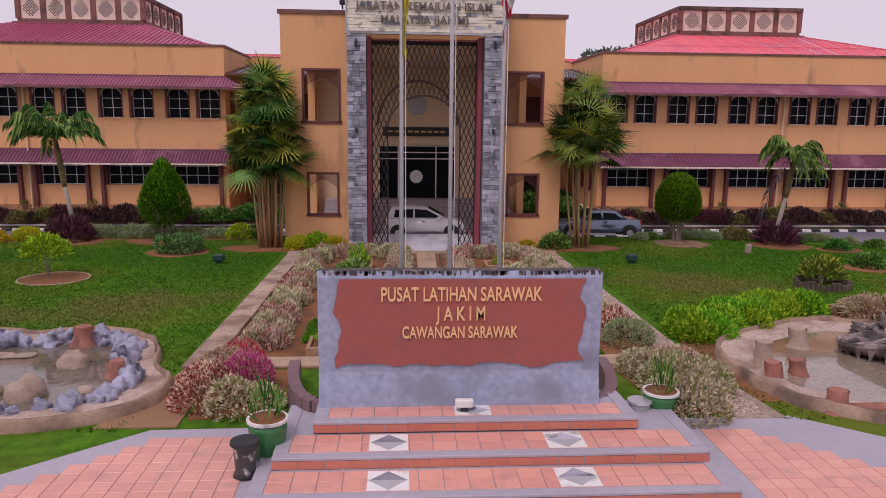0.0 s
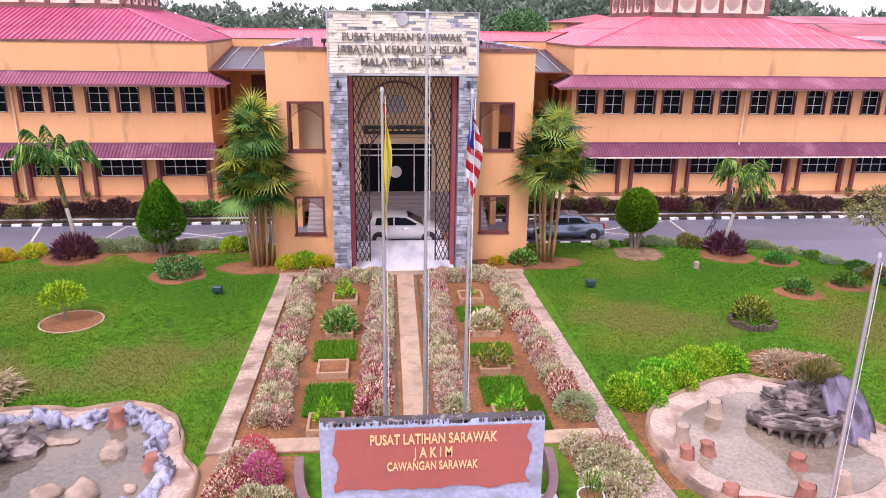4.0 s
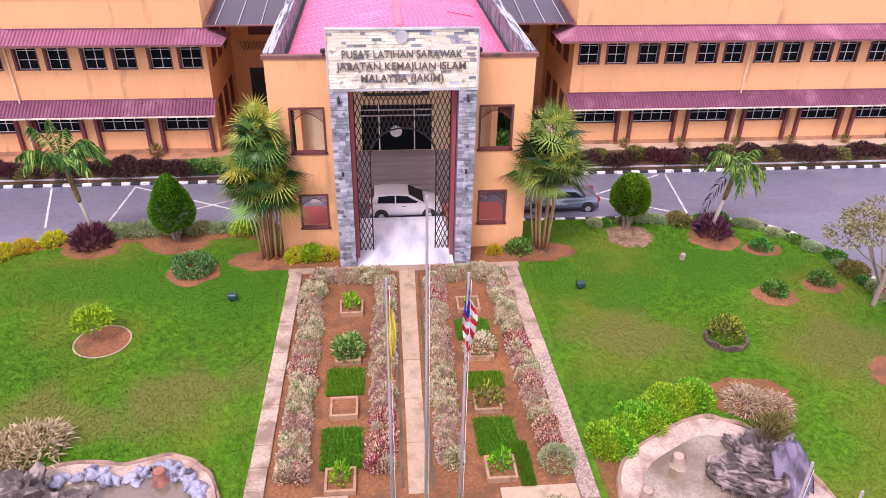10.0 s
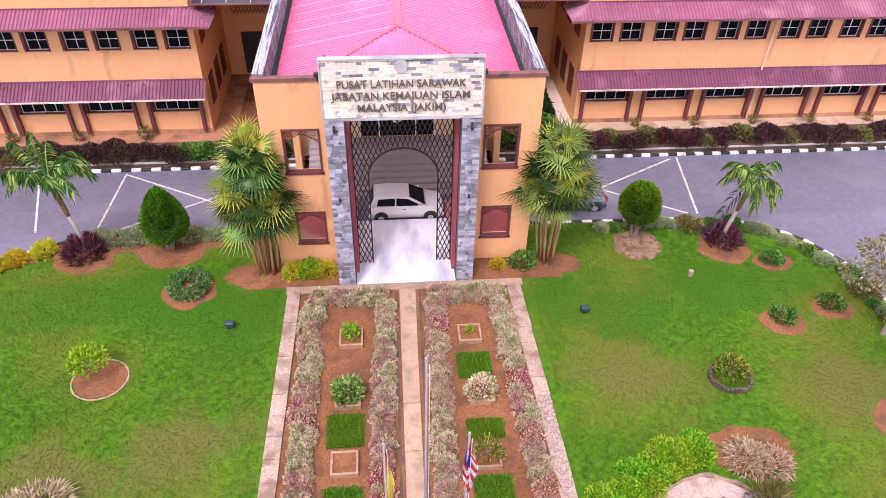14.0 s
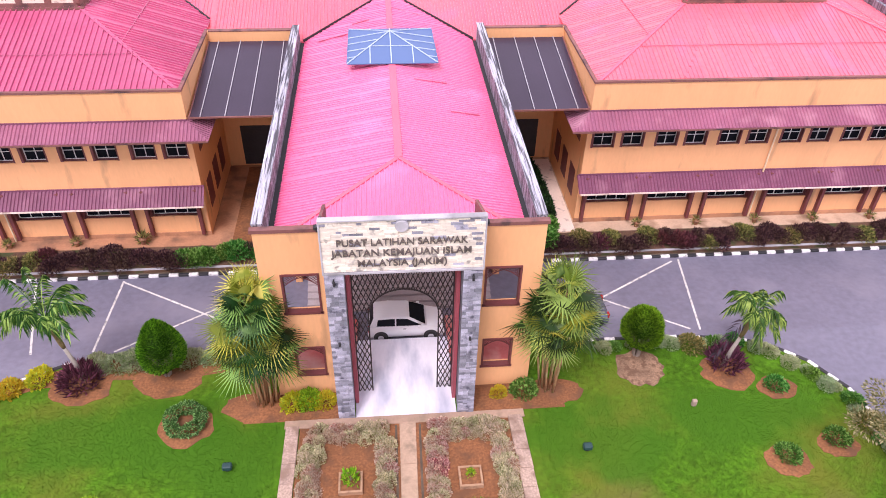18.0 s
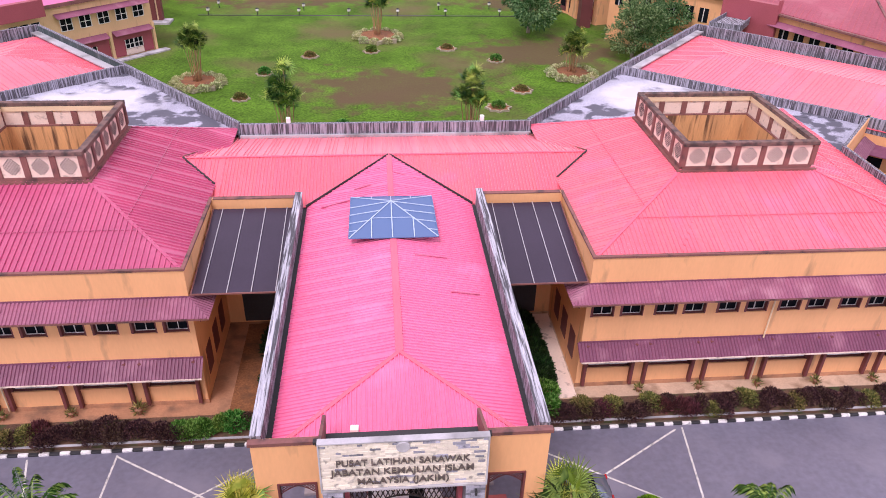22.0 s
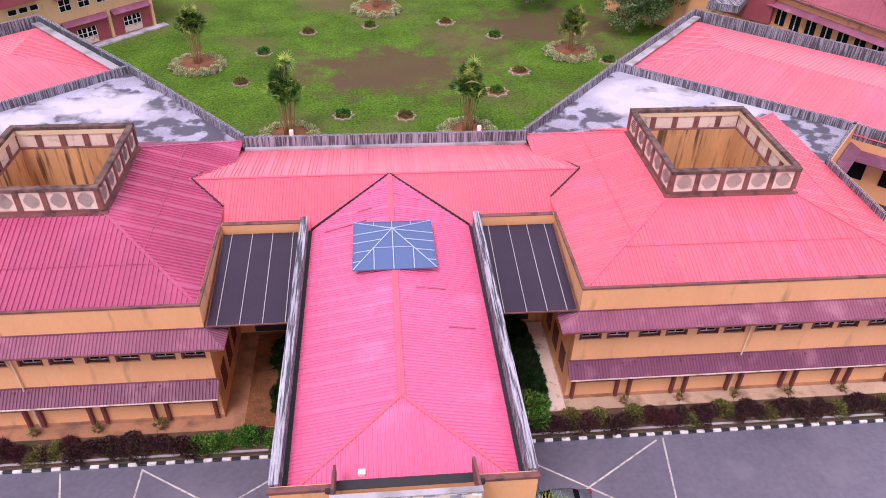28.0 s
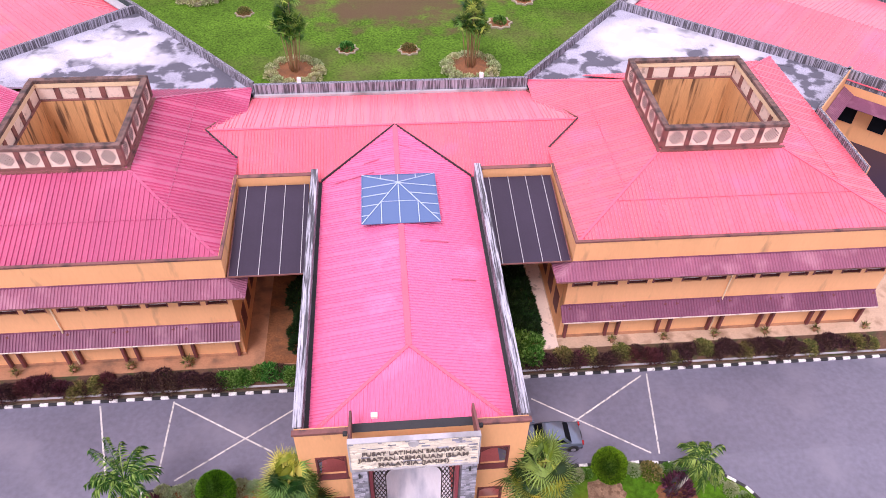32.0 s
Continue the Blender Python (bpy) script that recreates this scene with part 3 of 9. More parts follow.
# ---- portico ----
portico = thing("portico", "tall orange porch with slate-clad piers and pierced windows", "porch", kind="structure")
bm = bmesh.new()
WIN = [(-5.03, -3.45, 5.3, 7.48), (3.45, 5.03, 5.3, 7.48), (-4.9, -3.55, 1.43, 3.24), (3.55, 4.95, 1.43, 3.24)]
wall_y(bm, -5.86, 5.86, 1.62, 2.0, 0.0, 9.62, [(-2.45, 2.45, 0, 8.7)] + WIN)
part("front_wall", bm, M_orange, portico)
for x0, x1, z0, z1 in WIN:
    bm = bmesh.new()
    for a in ((x0, x0 + 0.09, z0, z1), (x1 - 0.09, x1, z0, z1), (x0 + 0.09, x1 - 0.09, z1 - 0.09, z1), (x0 - 0.05, x1 + 0.05, z0 - 0.06, z0 + 0.06)):
        bx(bm, a[0], a[1], 1.57, 1.86, a[2], a[3])
    fr = part("window_frame", bm, M_maroon, portico, "maroon window frame")
    # lattice head with an arched lower edge
    bm = bmesh.new()
    w, top = x1 - x0 - 0.18, z1 - 0.09
    drop = 0.30 * (z1 - z0)
    n = 11
    for i in range(-4, n + 4):
        for s in (-1, 1):
            pts = []
            for k in range(13):
                t = k / 12
                x = x0 + 0.09 + w * (i / n) + s * drop * 0.9 * t
                u = (x - x0 - 0.09) / w
                if not 0 <= u <= 1:
                    continue
                low = drop * (0.35 + 0.65 * abs(2 * u - 1) ** 1.5)
                if drop * t <= low:
                    pts.append((x, 1.75 + 0.01 * s, top - drop * t))
            if len(pts) > 1:
                beam(bm, pts[0], pts[-1], 0.022, 0.018)
    pts = [(x0 + 0.09 + w * k / 12, 1.75, top - drop * (0.35 + 0.65 * abs(2 * k / 12 - 1) ** 1.5)) for k in range(13)]
    for p, q in zip(pts, pts[1:]):
        beam(bm, p, q, 0.03, 0.03)
    part("lattice", bm, M_maroon, fr)
for sx in (-1, 1):
    bm = bmesh.new()
    for a in ((2.0, 2.9, 0, 8.6), (2.9, 10.6, 7.9, 8.6), (10.6, 22.4, -0.95, 8.6)):
        bx(bm, sx * 5.5, sx * 5.86, a[0], a[1], a[2], a[3])
    part("side_wall", bm, M_orange, portico)
    part("parapet", bx(bmesh.new(), sx * 5.5, sx * 5.9, 2.0, 22.6, 8.6, 9.72), M_weather, portico, "grey parapet streaked with black mould")
    part("parapet_coping", bx(bmesh.new(), sx * 5.46, sx * 5.93, 2.0, 22.7, 9.72, 9.79), M_coping, portico)
    part("gutter", bx(bmesh.new(), sx * 5.2, sx * 5.5, 2.0, 22.6, 8.5, 8.66), M_black, portico, "black gutter strip beside the parapet")
    part("coping", bx(bmesh.new(), sx * 3.12, sx * 5.95, 1.56, 1.84, 9.62, 9.78), M_brown, portico)
    # piers clad in slate
    pier = part("pier", bx(bmesh.new(), sx * 2.36, sx * 3.05, 0.04, 1.62, 0.0, 8.75), M_stone, portico, "pier clad in grey slate tiles")
    rng = random.Random(5 + sx)
    slate = [mesh_of("slate_tile", boxbm(-0.5, 0.5, -0.5, 0.5, -0.5, 0.5, bevel=0.03), M_stone) for _ in range(1)][0]
    z = 0.03
    while z < 8.7:
        hh = rng.choice((0.1, 0.12, 0.16, 0.2))
        hh = min(hh, 8.74 - z)
        x = 2.32
        cut, cut2 = rng.uniform(0.15, 0.32), rng.uniform(0.4, 0.62)
        for x0, x1 in ((2.32, 2.32 + cut), (2.32 + cut, 2.32 + cut2), (2.32 + cut2, 3.08)):
            d = rng.uniform(0.03, 0.07)
            part("slate_tile", slate, None, pier, at=Matrix.Translation((sx * (x0 + x1) / 2, 0.04 - d / 2 + 0.01, z + hh / 2)) @ Matrix.Diagonal((x1 - x0 - 0.012, d, hh - 0.012, 1)))
        z += hh
    part("post", bx(bmesh.new(), sx * 2.17, sx * 2.33, 0.9, 1.5, 0.06, 8.72), M_post, portico, "maroon painted post")
    part("wall_lamp", bx(bx(bmesh.new(), sx * 2.66, sx * 2.76, -0.12, -0.02, 8.2, 8.42, bevel=0.02), sx * 2.68, sx * 2.74, -0.06, 0.0, 8.42, 8.5), M_black, portico, "small black lantern")
    part("wall_lamp", bx(bmesh.new(), sx * 2.66, sx * 2.76, -0.12, -0.02, 4.9, 5.1, bevel=0.02), M_black, portico, "small black lantern")
part("porch_ceiling", bx(bmesh.new(), -5.5, 5.5, 2.0, 11.5, 8.42, 8.5), M_cream, portico)
panel = part("sign_panel", bx(bmesh.new(), -3.05, 3.05, 0.08, 0.24, 8.76, 11.2), M_ledge, portico, "cream ledgestone name panel")
rng = random.Random(3)
stone = mesh_of("ledge_stone", boxbm(-0.5, 0.5, -0.5, 0.5, -0.5, 0.5, bevel=0.04), M_ledge)
dark_stone = mesh_of("ledge_stone", boxbm(-0.5, 0.5, -0.5, 0.5, -0.5, 0.5, bevel=0.04), M_stone)
for r in range(20):
    z0, x = 8.8 + r * 0.121, -3.08
    while x < 3.07:
        w = min(rng.uniform(0.16, 0.6), 3.08 - x)
        d = rng.uniform(0.025, 0.07)
        part("ledge_stone", dark_stone if rng.random() < (0.2 if r > 13 else 0.05) else stone, None, panel, at=Matrix.Translation((x + w / 2, 0.08 - d / 2 + 0.012, z0 + 0.06)) @ Matrix.Diagonal((max(w - 0.012, 0.03), d, 0.111, 1)))
        x += w
bm = bmesh.new()
for a in ((-3.12, -3.06, 8.7, 11.25), (3.06, 3.12, 8.7, 11.25), (-3.06, 3.06, 11.2, 11.25), (-3.06, 3.06, 8.7, 8.78)):
    bx(bm, a[0], a[1], -0.02, 0.26, a[2], a[3])
part("panel_border", bm, M_gutter, portico, "thin grey border")
for sx in (-1, 1):
    bm = bmesh.new()
    v = [bm.verts.new((sx * x, y, z)) for x in (2.98, 3.1) for y, z in ((0.26, 9.7), (2.4, 9.7), (2.4, 10.35), (0.26, 11.2))]
    for f in ((0, 1, 2, 3), (7, 6, 5, 4), (0, 4, 5, 1), (1, 5, 6, 2), (2, 6, 7, 3), (3, 7, 4, 0)):
        bm.faces.new([v[i] for i in f])
    part("panel_fin", bm, M_brown, portico)
    lamp = thing("floodlight", "small black floodlight on the name panel", "floodlight", "floodlights")
    part("housing", bx(bmesh.new(), sx * 3.2, sx * 3.42, 1.2, 1.42, 9.95, 10.12, bevel=0.02), M_black, lamp)
    part("bracket", bx(bmesh.new(), sx * 3.28, sx * 3.34, 1.3, 1.5, 9.8, 9.95), M_black, lamp)


def lettering(body, size, x, y, z, mat, name, parent, depth=0.02, width=None, spacing=1.0):
    cu = bpy.data.curves.new(name, "FONT")
    cu.body, cu.size, cu.align_x, cu.extrude, cu.space_character, cu.offset = body, size, "CENTER", depth, spacing, size * 0.012
    tmp = bpy.data.objects.new(name, cu)
    scene.collection.objects.link(tmp)
    bpy.context.view_layer.update()
    me = bpy.data.meshes.new_from_object(tmp.evaluated_get(bpy.context.evaluated_depsgraph_get()))
    bpy.data.objects.remove(tmp)
    me.materials.clear()
    me.materials.append(mat)
    xs = [v.co.x for v in me.vertices]
    k = (width / (max(xs) - min(xs))) if width else 1.0
    return part(name, me, None, parent, at=pose(x, y, z, 90) @ Matrix.Diagonal((k, 1, 1, 1)))


lettering("PUSAT LATIHAN SARAWAK", 0.44, -0.05, -0.03, 10.09, M_letter, "lettering", portico, width=4.9)
lettering("JABATAN KEMAJUAN ISLAM", 0.44, -0.05, -0.03, 9.6, M_letter, "lettering", portico, width=5.3)
lettering("MALAYSIA (JAKIM)", 0.44, -0.05, -0.03, 9.1, M_letter, "lettering", portico, width=3.4)
bm = bmesh.new()
bmesh.ops.create_cone(bm, segments=20, radius1=0.26, radius2=0.24, depth=0.06, cap_ends=True, matrix=pose(-0.05, -0.02, 10.93, 90))
part("emblem", bm, M_gutter, portico, "round grey emblem")

# lattice screen with an arched opening
bm = bmesh.new()
X0, ZT, ZS, AR = 2.16, 8.66, 5.0, 1.52


def open_at(x, z):
    return abs(x) < AR and (z < ZS or (x * x + (z - ZS) ** 2 * 1.12) < AR * AR)


DX, DZ = 0.21, 0.27
for s in (-1, 1):
    for i in range(-50, 50):
        run = []
        for k in range(0, 146):
            z = 0.12 + k * 0.06
            x = i * DX + s * (z - 0.12) * DX / DZ * 0.5
            ok = -X0 <= x <= X0 and z <= ZT and not open_at(x, z)
            if ok:
                run.append((x, 1.62 + 0.012 * s, z))
            if (not ok or k == 145) and run:
                if len(run) > 1:
                    beam(bm, run[0], run[-1], 0.038, 0.035)
                run = []
part("lattice_screen", bm, M_iron, portico, "black diamond lattice screen")
bm = bmesh.new()
pts = [(-AR, 1.62, 0.1), (-AR, 1.62, ZS)] + [(-AR * math.cos(a), 1.62, ZS + AR * math.sin(a) / 1.058) for a in [k * math.pi / 16 for k in range(1, 16)]] + [(AR, 1.62, ZS), (AR, 1.62, 0.1)]
for p, q in zip(pts, pts[1:]):
    beam(bm, p, q, 0.05, 0.06)
for x in (-X0, X0):
    beam(bm, (x, 1.62, 0.06), (x, 1.62, 8.7), 0.06, 0.06)
part("lattice_rim", bm, M_iron, portico)
solid("porch_floor", bx(bmesh.new(), -2.3, 2.3, 0.034, 4.95, -0.3, 0.125), M_marble, "veined pale marble porch floor", "floor", kind="structure")
solid("porch_floor_sides", bx(bx(bmesh.new(), -5.5, -2.3, 2.0, 6.6, -0.4, 0.06), 2.3, 5.5, 2.0, 6.6, -0.4, 0.06), M_redfloor, "red painted porch floor", "floor", kind="structure")

# entrance front behind the drive
entrance = thing("entrance", "dark glazed entrance above broad steps", "entrance", kind="structure")
bm = bmesh.new()
wall_y(bm, -5.5, 5.5, 11.6, 11.9, 0.0, 8.45, [(-2.15, 2.15, 1.15, 4.1)])
part("rear_wall", bm, M_cream, entrance)
for i in range(-2, 7):
    part("step", bx(bmesh.new(), -5.0, 5.0, 8.3 + 0.38 * i, 11.6, -0.9 if i == -2 else 0.165 * i, 0.165 * (i + 1), bevel=0.01), M_step, entrance)
part("glazing", bx(bmesh.new(), -2.15, 2.15, 11.72, 11.76, 1.15, 4.1), M_glass, entrance)
bm = bmesh.new()
for x in (-2.12, -1.05, 1.05, 2.12):
    bx(bm, x - 0.035, x + 0.035, 11.64, 11.72, 1.15, 4.08)
for z in (3.35, 3.7, 4.06):
    bx(bm, -2.15, 2.15, 11.63, 11.71, z - 0.03, z + 0.03)
part("door_frame", bm, M_white, entrance, "white aluminium frame")
bm = bmesh.new()
bmesh.ops.create_cone(bm, segments=28, radius1=0.36, radius2=0.36, depth=0.02, cap_ends=True, matrix=pose(-0.05, 11.69, 2.35, 90))
part("door_emblem", bm, M_white, entrance, "round white emblem")
part("lintel", bx(bmesh.new(), -2.4, 2.4, 11.35, 11.6, 4.12, 4.42), M_cream, entrance)
part("name_board", bx(bmesh.new(), -1.9, 1.9, 11.48, 11.58, 4.6, 5.1, bevel=0.02), M_black, entrance, "black board with a line of small gold bars")
bm = bmesh.new()
for i in range(9):
    bx(bm, -1.6 + i * 0.36, -1.6 + i * 0.36 + 0.25, 11.465, 11.478, 4.8, 4.9)
part("board_bars", bm, M_gold, entrance)
bm = bmesh.new()
pts = [(2.2 * math.cos(a), 11.57, 5.2 + 2.4 * math.sin(a)) for a in [k * math.pi / 18 for k in range(19)]]
for p, q in zip(pts, pts[1:]):
    beam(bm, p, q, 0.1, 0.12)
part("arch_moulding", bm, M_brown, entrance)
bm = bmesh.new()
bmesh.ops.create_cone(bm, segments=28, radius1=0.55, radius2=0.5, depth=0.06, cap_ends=True, matrix=pose(0, 11.56, 6.3, 90))
part("wall_emblem", bm, M_gutter, entrance, "grey round relief")

# ---- roofs ----
RIDGE, EAVE = 9.75, 8.7
central_roof = thing("central_roof", "pink ribbed metal hip roof behind grey parapets", "roof", kind="structure")


def clipped(poly, k, keep):
    """The part of a flat outline of (u, v) on one side of u = k."""
    out = []
    for (u0, v0), (u1, v1) in zip(poly, poly[1:] + poly[:1]):
        if (u0 - k) * keep >= 0:
            out.append((u0, v0))
        if (u0 - k) * (u1 - k) < 0:
            out.append((k, v0 + (v1 - v0) * (k - u0) / (u1 - u0)))
    return out


def roof_face(corners, down, mat, parent, pitch=0.22, label="", tall=0.05):
    """A roof slope laid with separate ribbed sheets, four ribs wide."""
    c = [Vector(p) for p in corners]
    n = (c[1] - c[0]).cross(c[2] - c[0]).normalized()
    if n.z < 0:
        n = -n
    d = Vector(down)
    d = (d - n * d.dot(n)).normalized()
    s = d.cross(n).normalized()
    uv = [((p - c[0]).dot(s), (p - c[0]).dot(d)) for p in c]
    lo, hi = min(u for u, _ in uv), max(u for u, _ in uv)
    count = max(1, round((hi - lo) / (pitch * 5)))
    for k in range(count):
        a, b = lo + (hi - lo) * k / count, lo + (hi - lo) * (k + 1) / count
        q = clipped(clipped(uv, a, 1), b, -1)
        if len(q) < 3:
            continue
        pts = [tuple(c[0] + s * u + d * v) for u, v in q]
        area = abs(sum(p[0] * r[1] - r[0] * p[1] for p, r in zip(q, q[1:] + q[:1]))) / 2
        if area < 0.02:
            continue
        bm = sheet(bmesh.new(), pts)
        ribs(bm, pts, down, pitch, 0.045, tall)
        part("roof_sheet", bm, mat, parent, label)


def ridge_cap(a, b, mat, parent, w=0.2):
    a, b = Vector(a), Vector(b)
    return part("ridge_cap", beam(bmesh.new(), a + Vector((0, 0, 0.03)), b + Vector((0, 0, 0.03)), w, 0.05), mat, parent)


roof_face([(-5.25, 2.1, EAVE), (5.25, 2.1, EAVE), (0.05, 6.77, RIDGE)], (0, -1, 0), M_roof_pink, central_roof)
for sx in (-1, 1):
    roof_face([(sx * 5.25, 2.1, EAVE), (sx * 5.25, 22.5, EAVE), (0.05, 22.5, RIDGE), (0.05, 6.77, RIDGE)][::sx], (sx, 0, 0), M_roof_pink, central_roof)
    roof_face([(sx * 5.25, 22.5, EAVE + 0.03), (0.05, 27.15, 10.23), (0.05, 22.5, RIDGE)][::sx], (sx, 0, 0), M_roof_pink, central_roof)
ridge_cap((0.05, 6.77, RIDGE), (0.05, 22.5, RIDGE), M_ridge, central_roof, 0.36)
ridge_cap((0.05, 22.5, RIDGE), (0.05, 27.1, 10.22), M_ridge, central_roof, 0.36)
ridge_cap((0.05, 6.77, RIDGE), (-5.2, 2.15, EAVE), M_ridge, central_roof)
ridge_cap((0.05, 6.77, RIDGE), (5.2, 2.15, EAVE), M_ridge, central_roof)
part("front_gutter", bx(bmesh.new(), -5.2, 5.2, 2.0, 2.12, 8.5, 8.66), M_black, central_roof)
# black strip added on the wall top in place of the dark gap there
part("back_flashing", bx(bmesh.new(), -3.1, 3.1, 1.6, 2.1, 9.62, 9.635), M_black, central_roof, "black strip standing for the dark gap behind the name panel")
for a, b in (((-4.35, 22.0), (-1.61, 22.45)), ((-1.53, 25.4), (-0.57, 25.6)), ((0.29, 24.95), (2.59, 24.5)), ((-2.28, 23.5), (-1.23, 23.7)), ((2.9, 12.0), (4.4, 12.1)), ((1.2, 15.2), (3.0, 15.3))):
    za, zb = (max(8.75, 9.79 - 0.2 * abs(p[0]) + max(0, p[1] - 22.5) * 0.075) + 0.05 for p in (a, b))
    part("lifted_lap", beam(bmesh.new(), (*a, za), (*b, zb), 0.07, 0.05), M_roof_plum, central_roof, "dark lifted sheet lap")
for x in (-7.37, 7.38):
    vent = thing("white_vent", "small white pipe end on the rear parapet", "vent", "parapet vents")
    part("pipe", bx(bmesh.new(), x - 0.16, x + 0.16, 33.85, 34.15, 9.9, 10.35, bevel=0.04), M_white, vent)
box = thing("roof_box", "small white box fixed on the pink roof", "box")
part("casing", bx(bmesh.new(), -2.1, -1.75, 2.8, 3.1, 8.72, 9.05, bevel=0.02), M_white, box)

cross_roof = thing("cross_roof", "red ribbed metal roof linking the two wings", "roof", kind="structure")
CR = 10.2
roof_face([(-11.1, 22.6, 8.72), (11.1, 22.6, 8.72), (14.1, 27.2, CR), (-14.1, 27.2, CR)], (0, -1, 0), M_roof, cross_roof)
roof_face([(11.1, 33.6, 8.85), (-11.1, 33.6, 8.85), (-14.1, 27.2, CR), (14.1, 27.2, CR)], (0, 1, 0), M_roof_pale, cross_roof, 0.27, tall=0.07)
ridge_cap((-14.1, 27.2, CR), (14.1, 27.2, CR), M_ridge, cross_roof)
for sx in (-1, 1):
    # valley flashings beside the central roof
    part("valley", beam(bmesh.new(), (sx * 5.3, 22.55, 8.8), (0.05 + sx * 0.05, 27.12, 10.25), 0.07, 0.16), M_black, cross_roof)
for sx, xe in ((-1, 13.68), (1, 13.87)):
    part("valley", beam(bmesh.new(), (sx * 11.28, 24.72, 9.45), (sx * xe, 27.2, 10.24), 0.09, 0.17), M_black, cross_roof)
    part("valley", beam(bmesh.new(), (sx * 11.1, 33.4, 8.95), (sx * xe, 27.25, 10.24), 0.08, 0.17), M_brown, cross_roof)
part("rear_flashing", bx(bmesh.new(), -11.0, 11.2, 33.45, 33.7, 8.9, 9.1), M_gutter, cross_roof, "pale grey gutter flashing")
part("rear_parapet", bx(bmesh.new(), -11.0, 11.2, 33.7, 34.0, 0.0, 9.93), M_weather, cross_roof, "mould-streaked grey parapet")

skylight = thing("skylight", "low blue pyramid skylight with white glazing bars", "skylight")
bm = bmesh.new()
A = Vector((0.02, 20.3, 10.25))
base = [Vector(p) for p in ((-2.44, 16.65, 9.84), (2.6, 16.65, 9.84), (2.56, 21.64, 9.84), (-2.42, 21.64, 9.84))]
va, vb = bm.verts.new(A), [bm.verts.new(p) for p in base]
for i in range(4):
    bm.faces.new((vb[i], vb[(i + 1) % 4], va))
bm.faces.new(vb[::-1])
part("sheet", bm, M_blue, skylight, "blue translucent sheet")
part("curb", bx(bx(bx(bx(bmesh.new(), -1.9, 2.05, 17.3, 17.42, 9.0, 9.82), -1.9, 2.05, 21.1, 21.22, 9.0, 9.82), -2.0, -1.88, 17.3, 21.22, 9.0, 9.82), 2.0, 2.12, 17.3, 21.22, 9.0, 9.82), M_roof_pink, skylight)
UP = Vector((0, 0, 0.03))
pairs = [(A, p) for p in base] + [(A, Vector((A.x, base[0].y, base[0].z))), (A, Vector((A.x, base[2].y, base[2].z)))]
for sx, c, e in ((-1, base[0], base[3]), (1, base[1], base[2])):
    for k in (0.48,):
        h = A.lerp(c, k)
        pairs += [(h, Vector((h.x, c.y, c.z))), (A.lerp(e, k), Vector((A.lerp(e, k).x, e.y, e.z)))]
    for k in (0.02, 0.27, 0.54, 0.8):
        h = A.lerp(c, k)
        pairs.append((h, Vector((c.x, h.y, c.z))))
for p, q in pairs:
    part("glazing_bar", beam(bmesh.new(), p + UP, q + UP, 0.06, 0.04), M_bluebar, skylight)
for i in range(4):
    part("edge_bar", beam(bmesh.new(), base[i] + Vector((0, 0, 0.01)), base[(i + 1) % 4] + Vector((0, 0, 0.01)), 0.07, 0.05), M_blue, skylight)
h0, h1 = A.lerp(base[0], 0.48), A.lerp(base[1], 0.48)
part("purlin", beam(bmesh.new(), h0 + UP, h1 + UP, 0.03, 0.04), M_bluebar, skylight)


# ---- wings ----
def pierced_panel(sx):
    """A pale square panel with a dark pierced rosette, 1.2 m wide, facing -y."""
    bm = boxbm(-0.6, 0.6, -0.05, 0.05, -0.6, 0.6)
    pale = mesh_of("pierced_panel", bm, M_panel)
    bm = bmesh.new()
    for i in range(-5, 6):
        for j in range(-5, 6):
            if (i + j) % 2 == 0 and i * i + j * j <= 26:
                bmesh.ops.create_cone(bm, segments=4, radius1=0.052, radius2=0.052, depth=0.02, cap_ends=True, matrix=pose(i * 0.082, -0.055, j * 0.082, 90))
    return pale, mesh_of("piercing", bm, M_dark)


PANEL, PIERCE = pierced_panel(1)
UPPER = [11.36 + 3.78 * k + o for k in range(6) for o in (0.0, 1.74)]
LOWER = [11.55 + 3.8 * k for k in range(6)]


def bars(x0, x1, z0, z1, y, nv, nh, t=0.034):
    bm = bmesh.new()
    for i in range(nv + 2):
        x = x0 + (x1 - x0) * i / (nv + 1)
        bx(bm, x - t / 2, x + t / 2, y, y + 0.05, z0, z1)
    for j in range(nh + 2):
        z = z0 + (z1 - z0) * j / (nh + 1)
        bx(bm, x0, x1, y + 0.004, y + 0.046, z - t / 2, z + t / 2)
    return bm


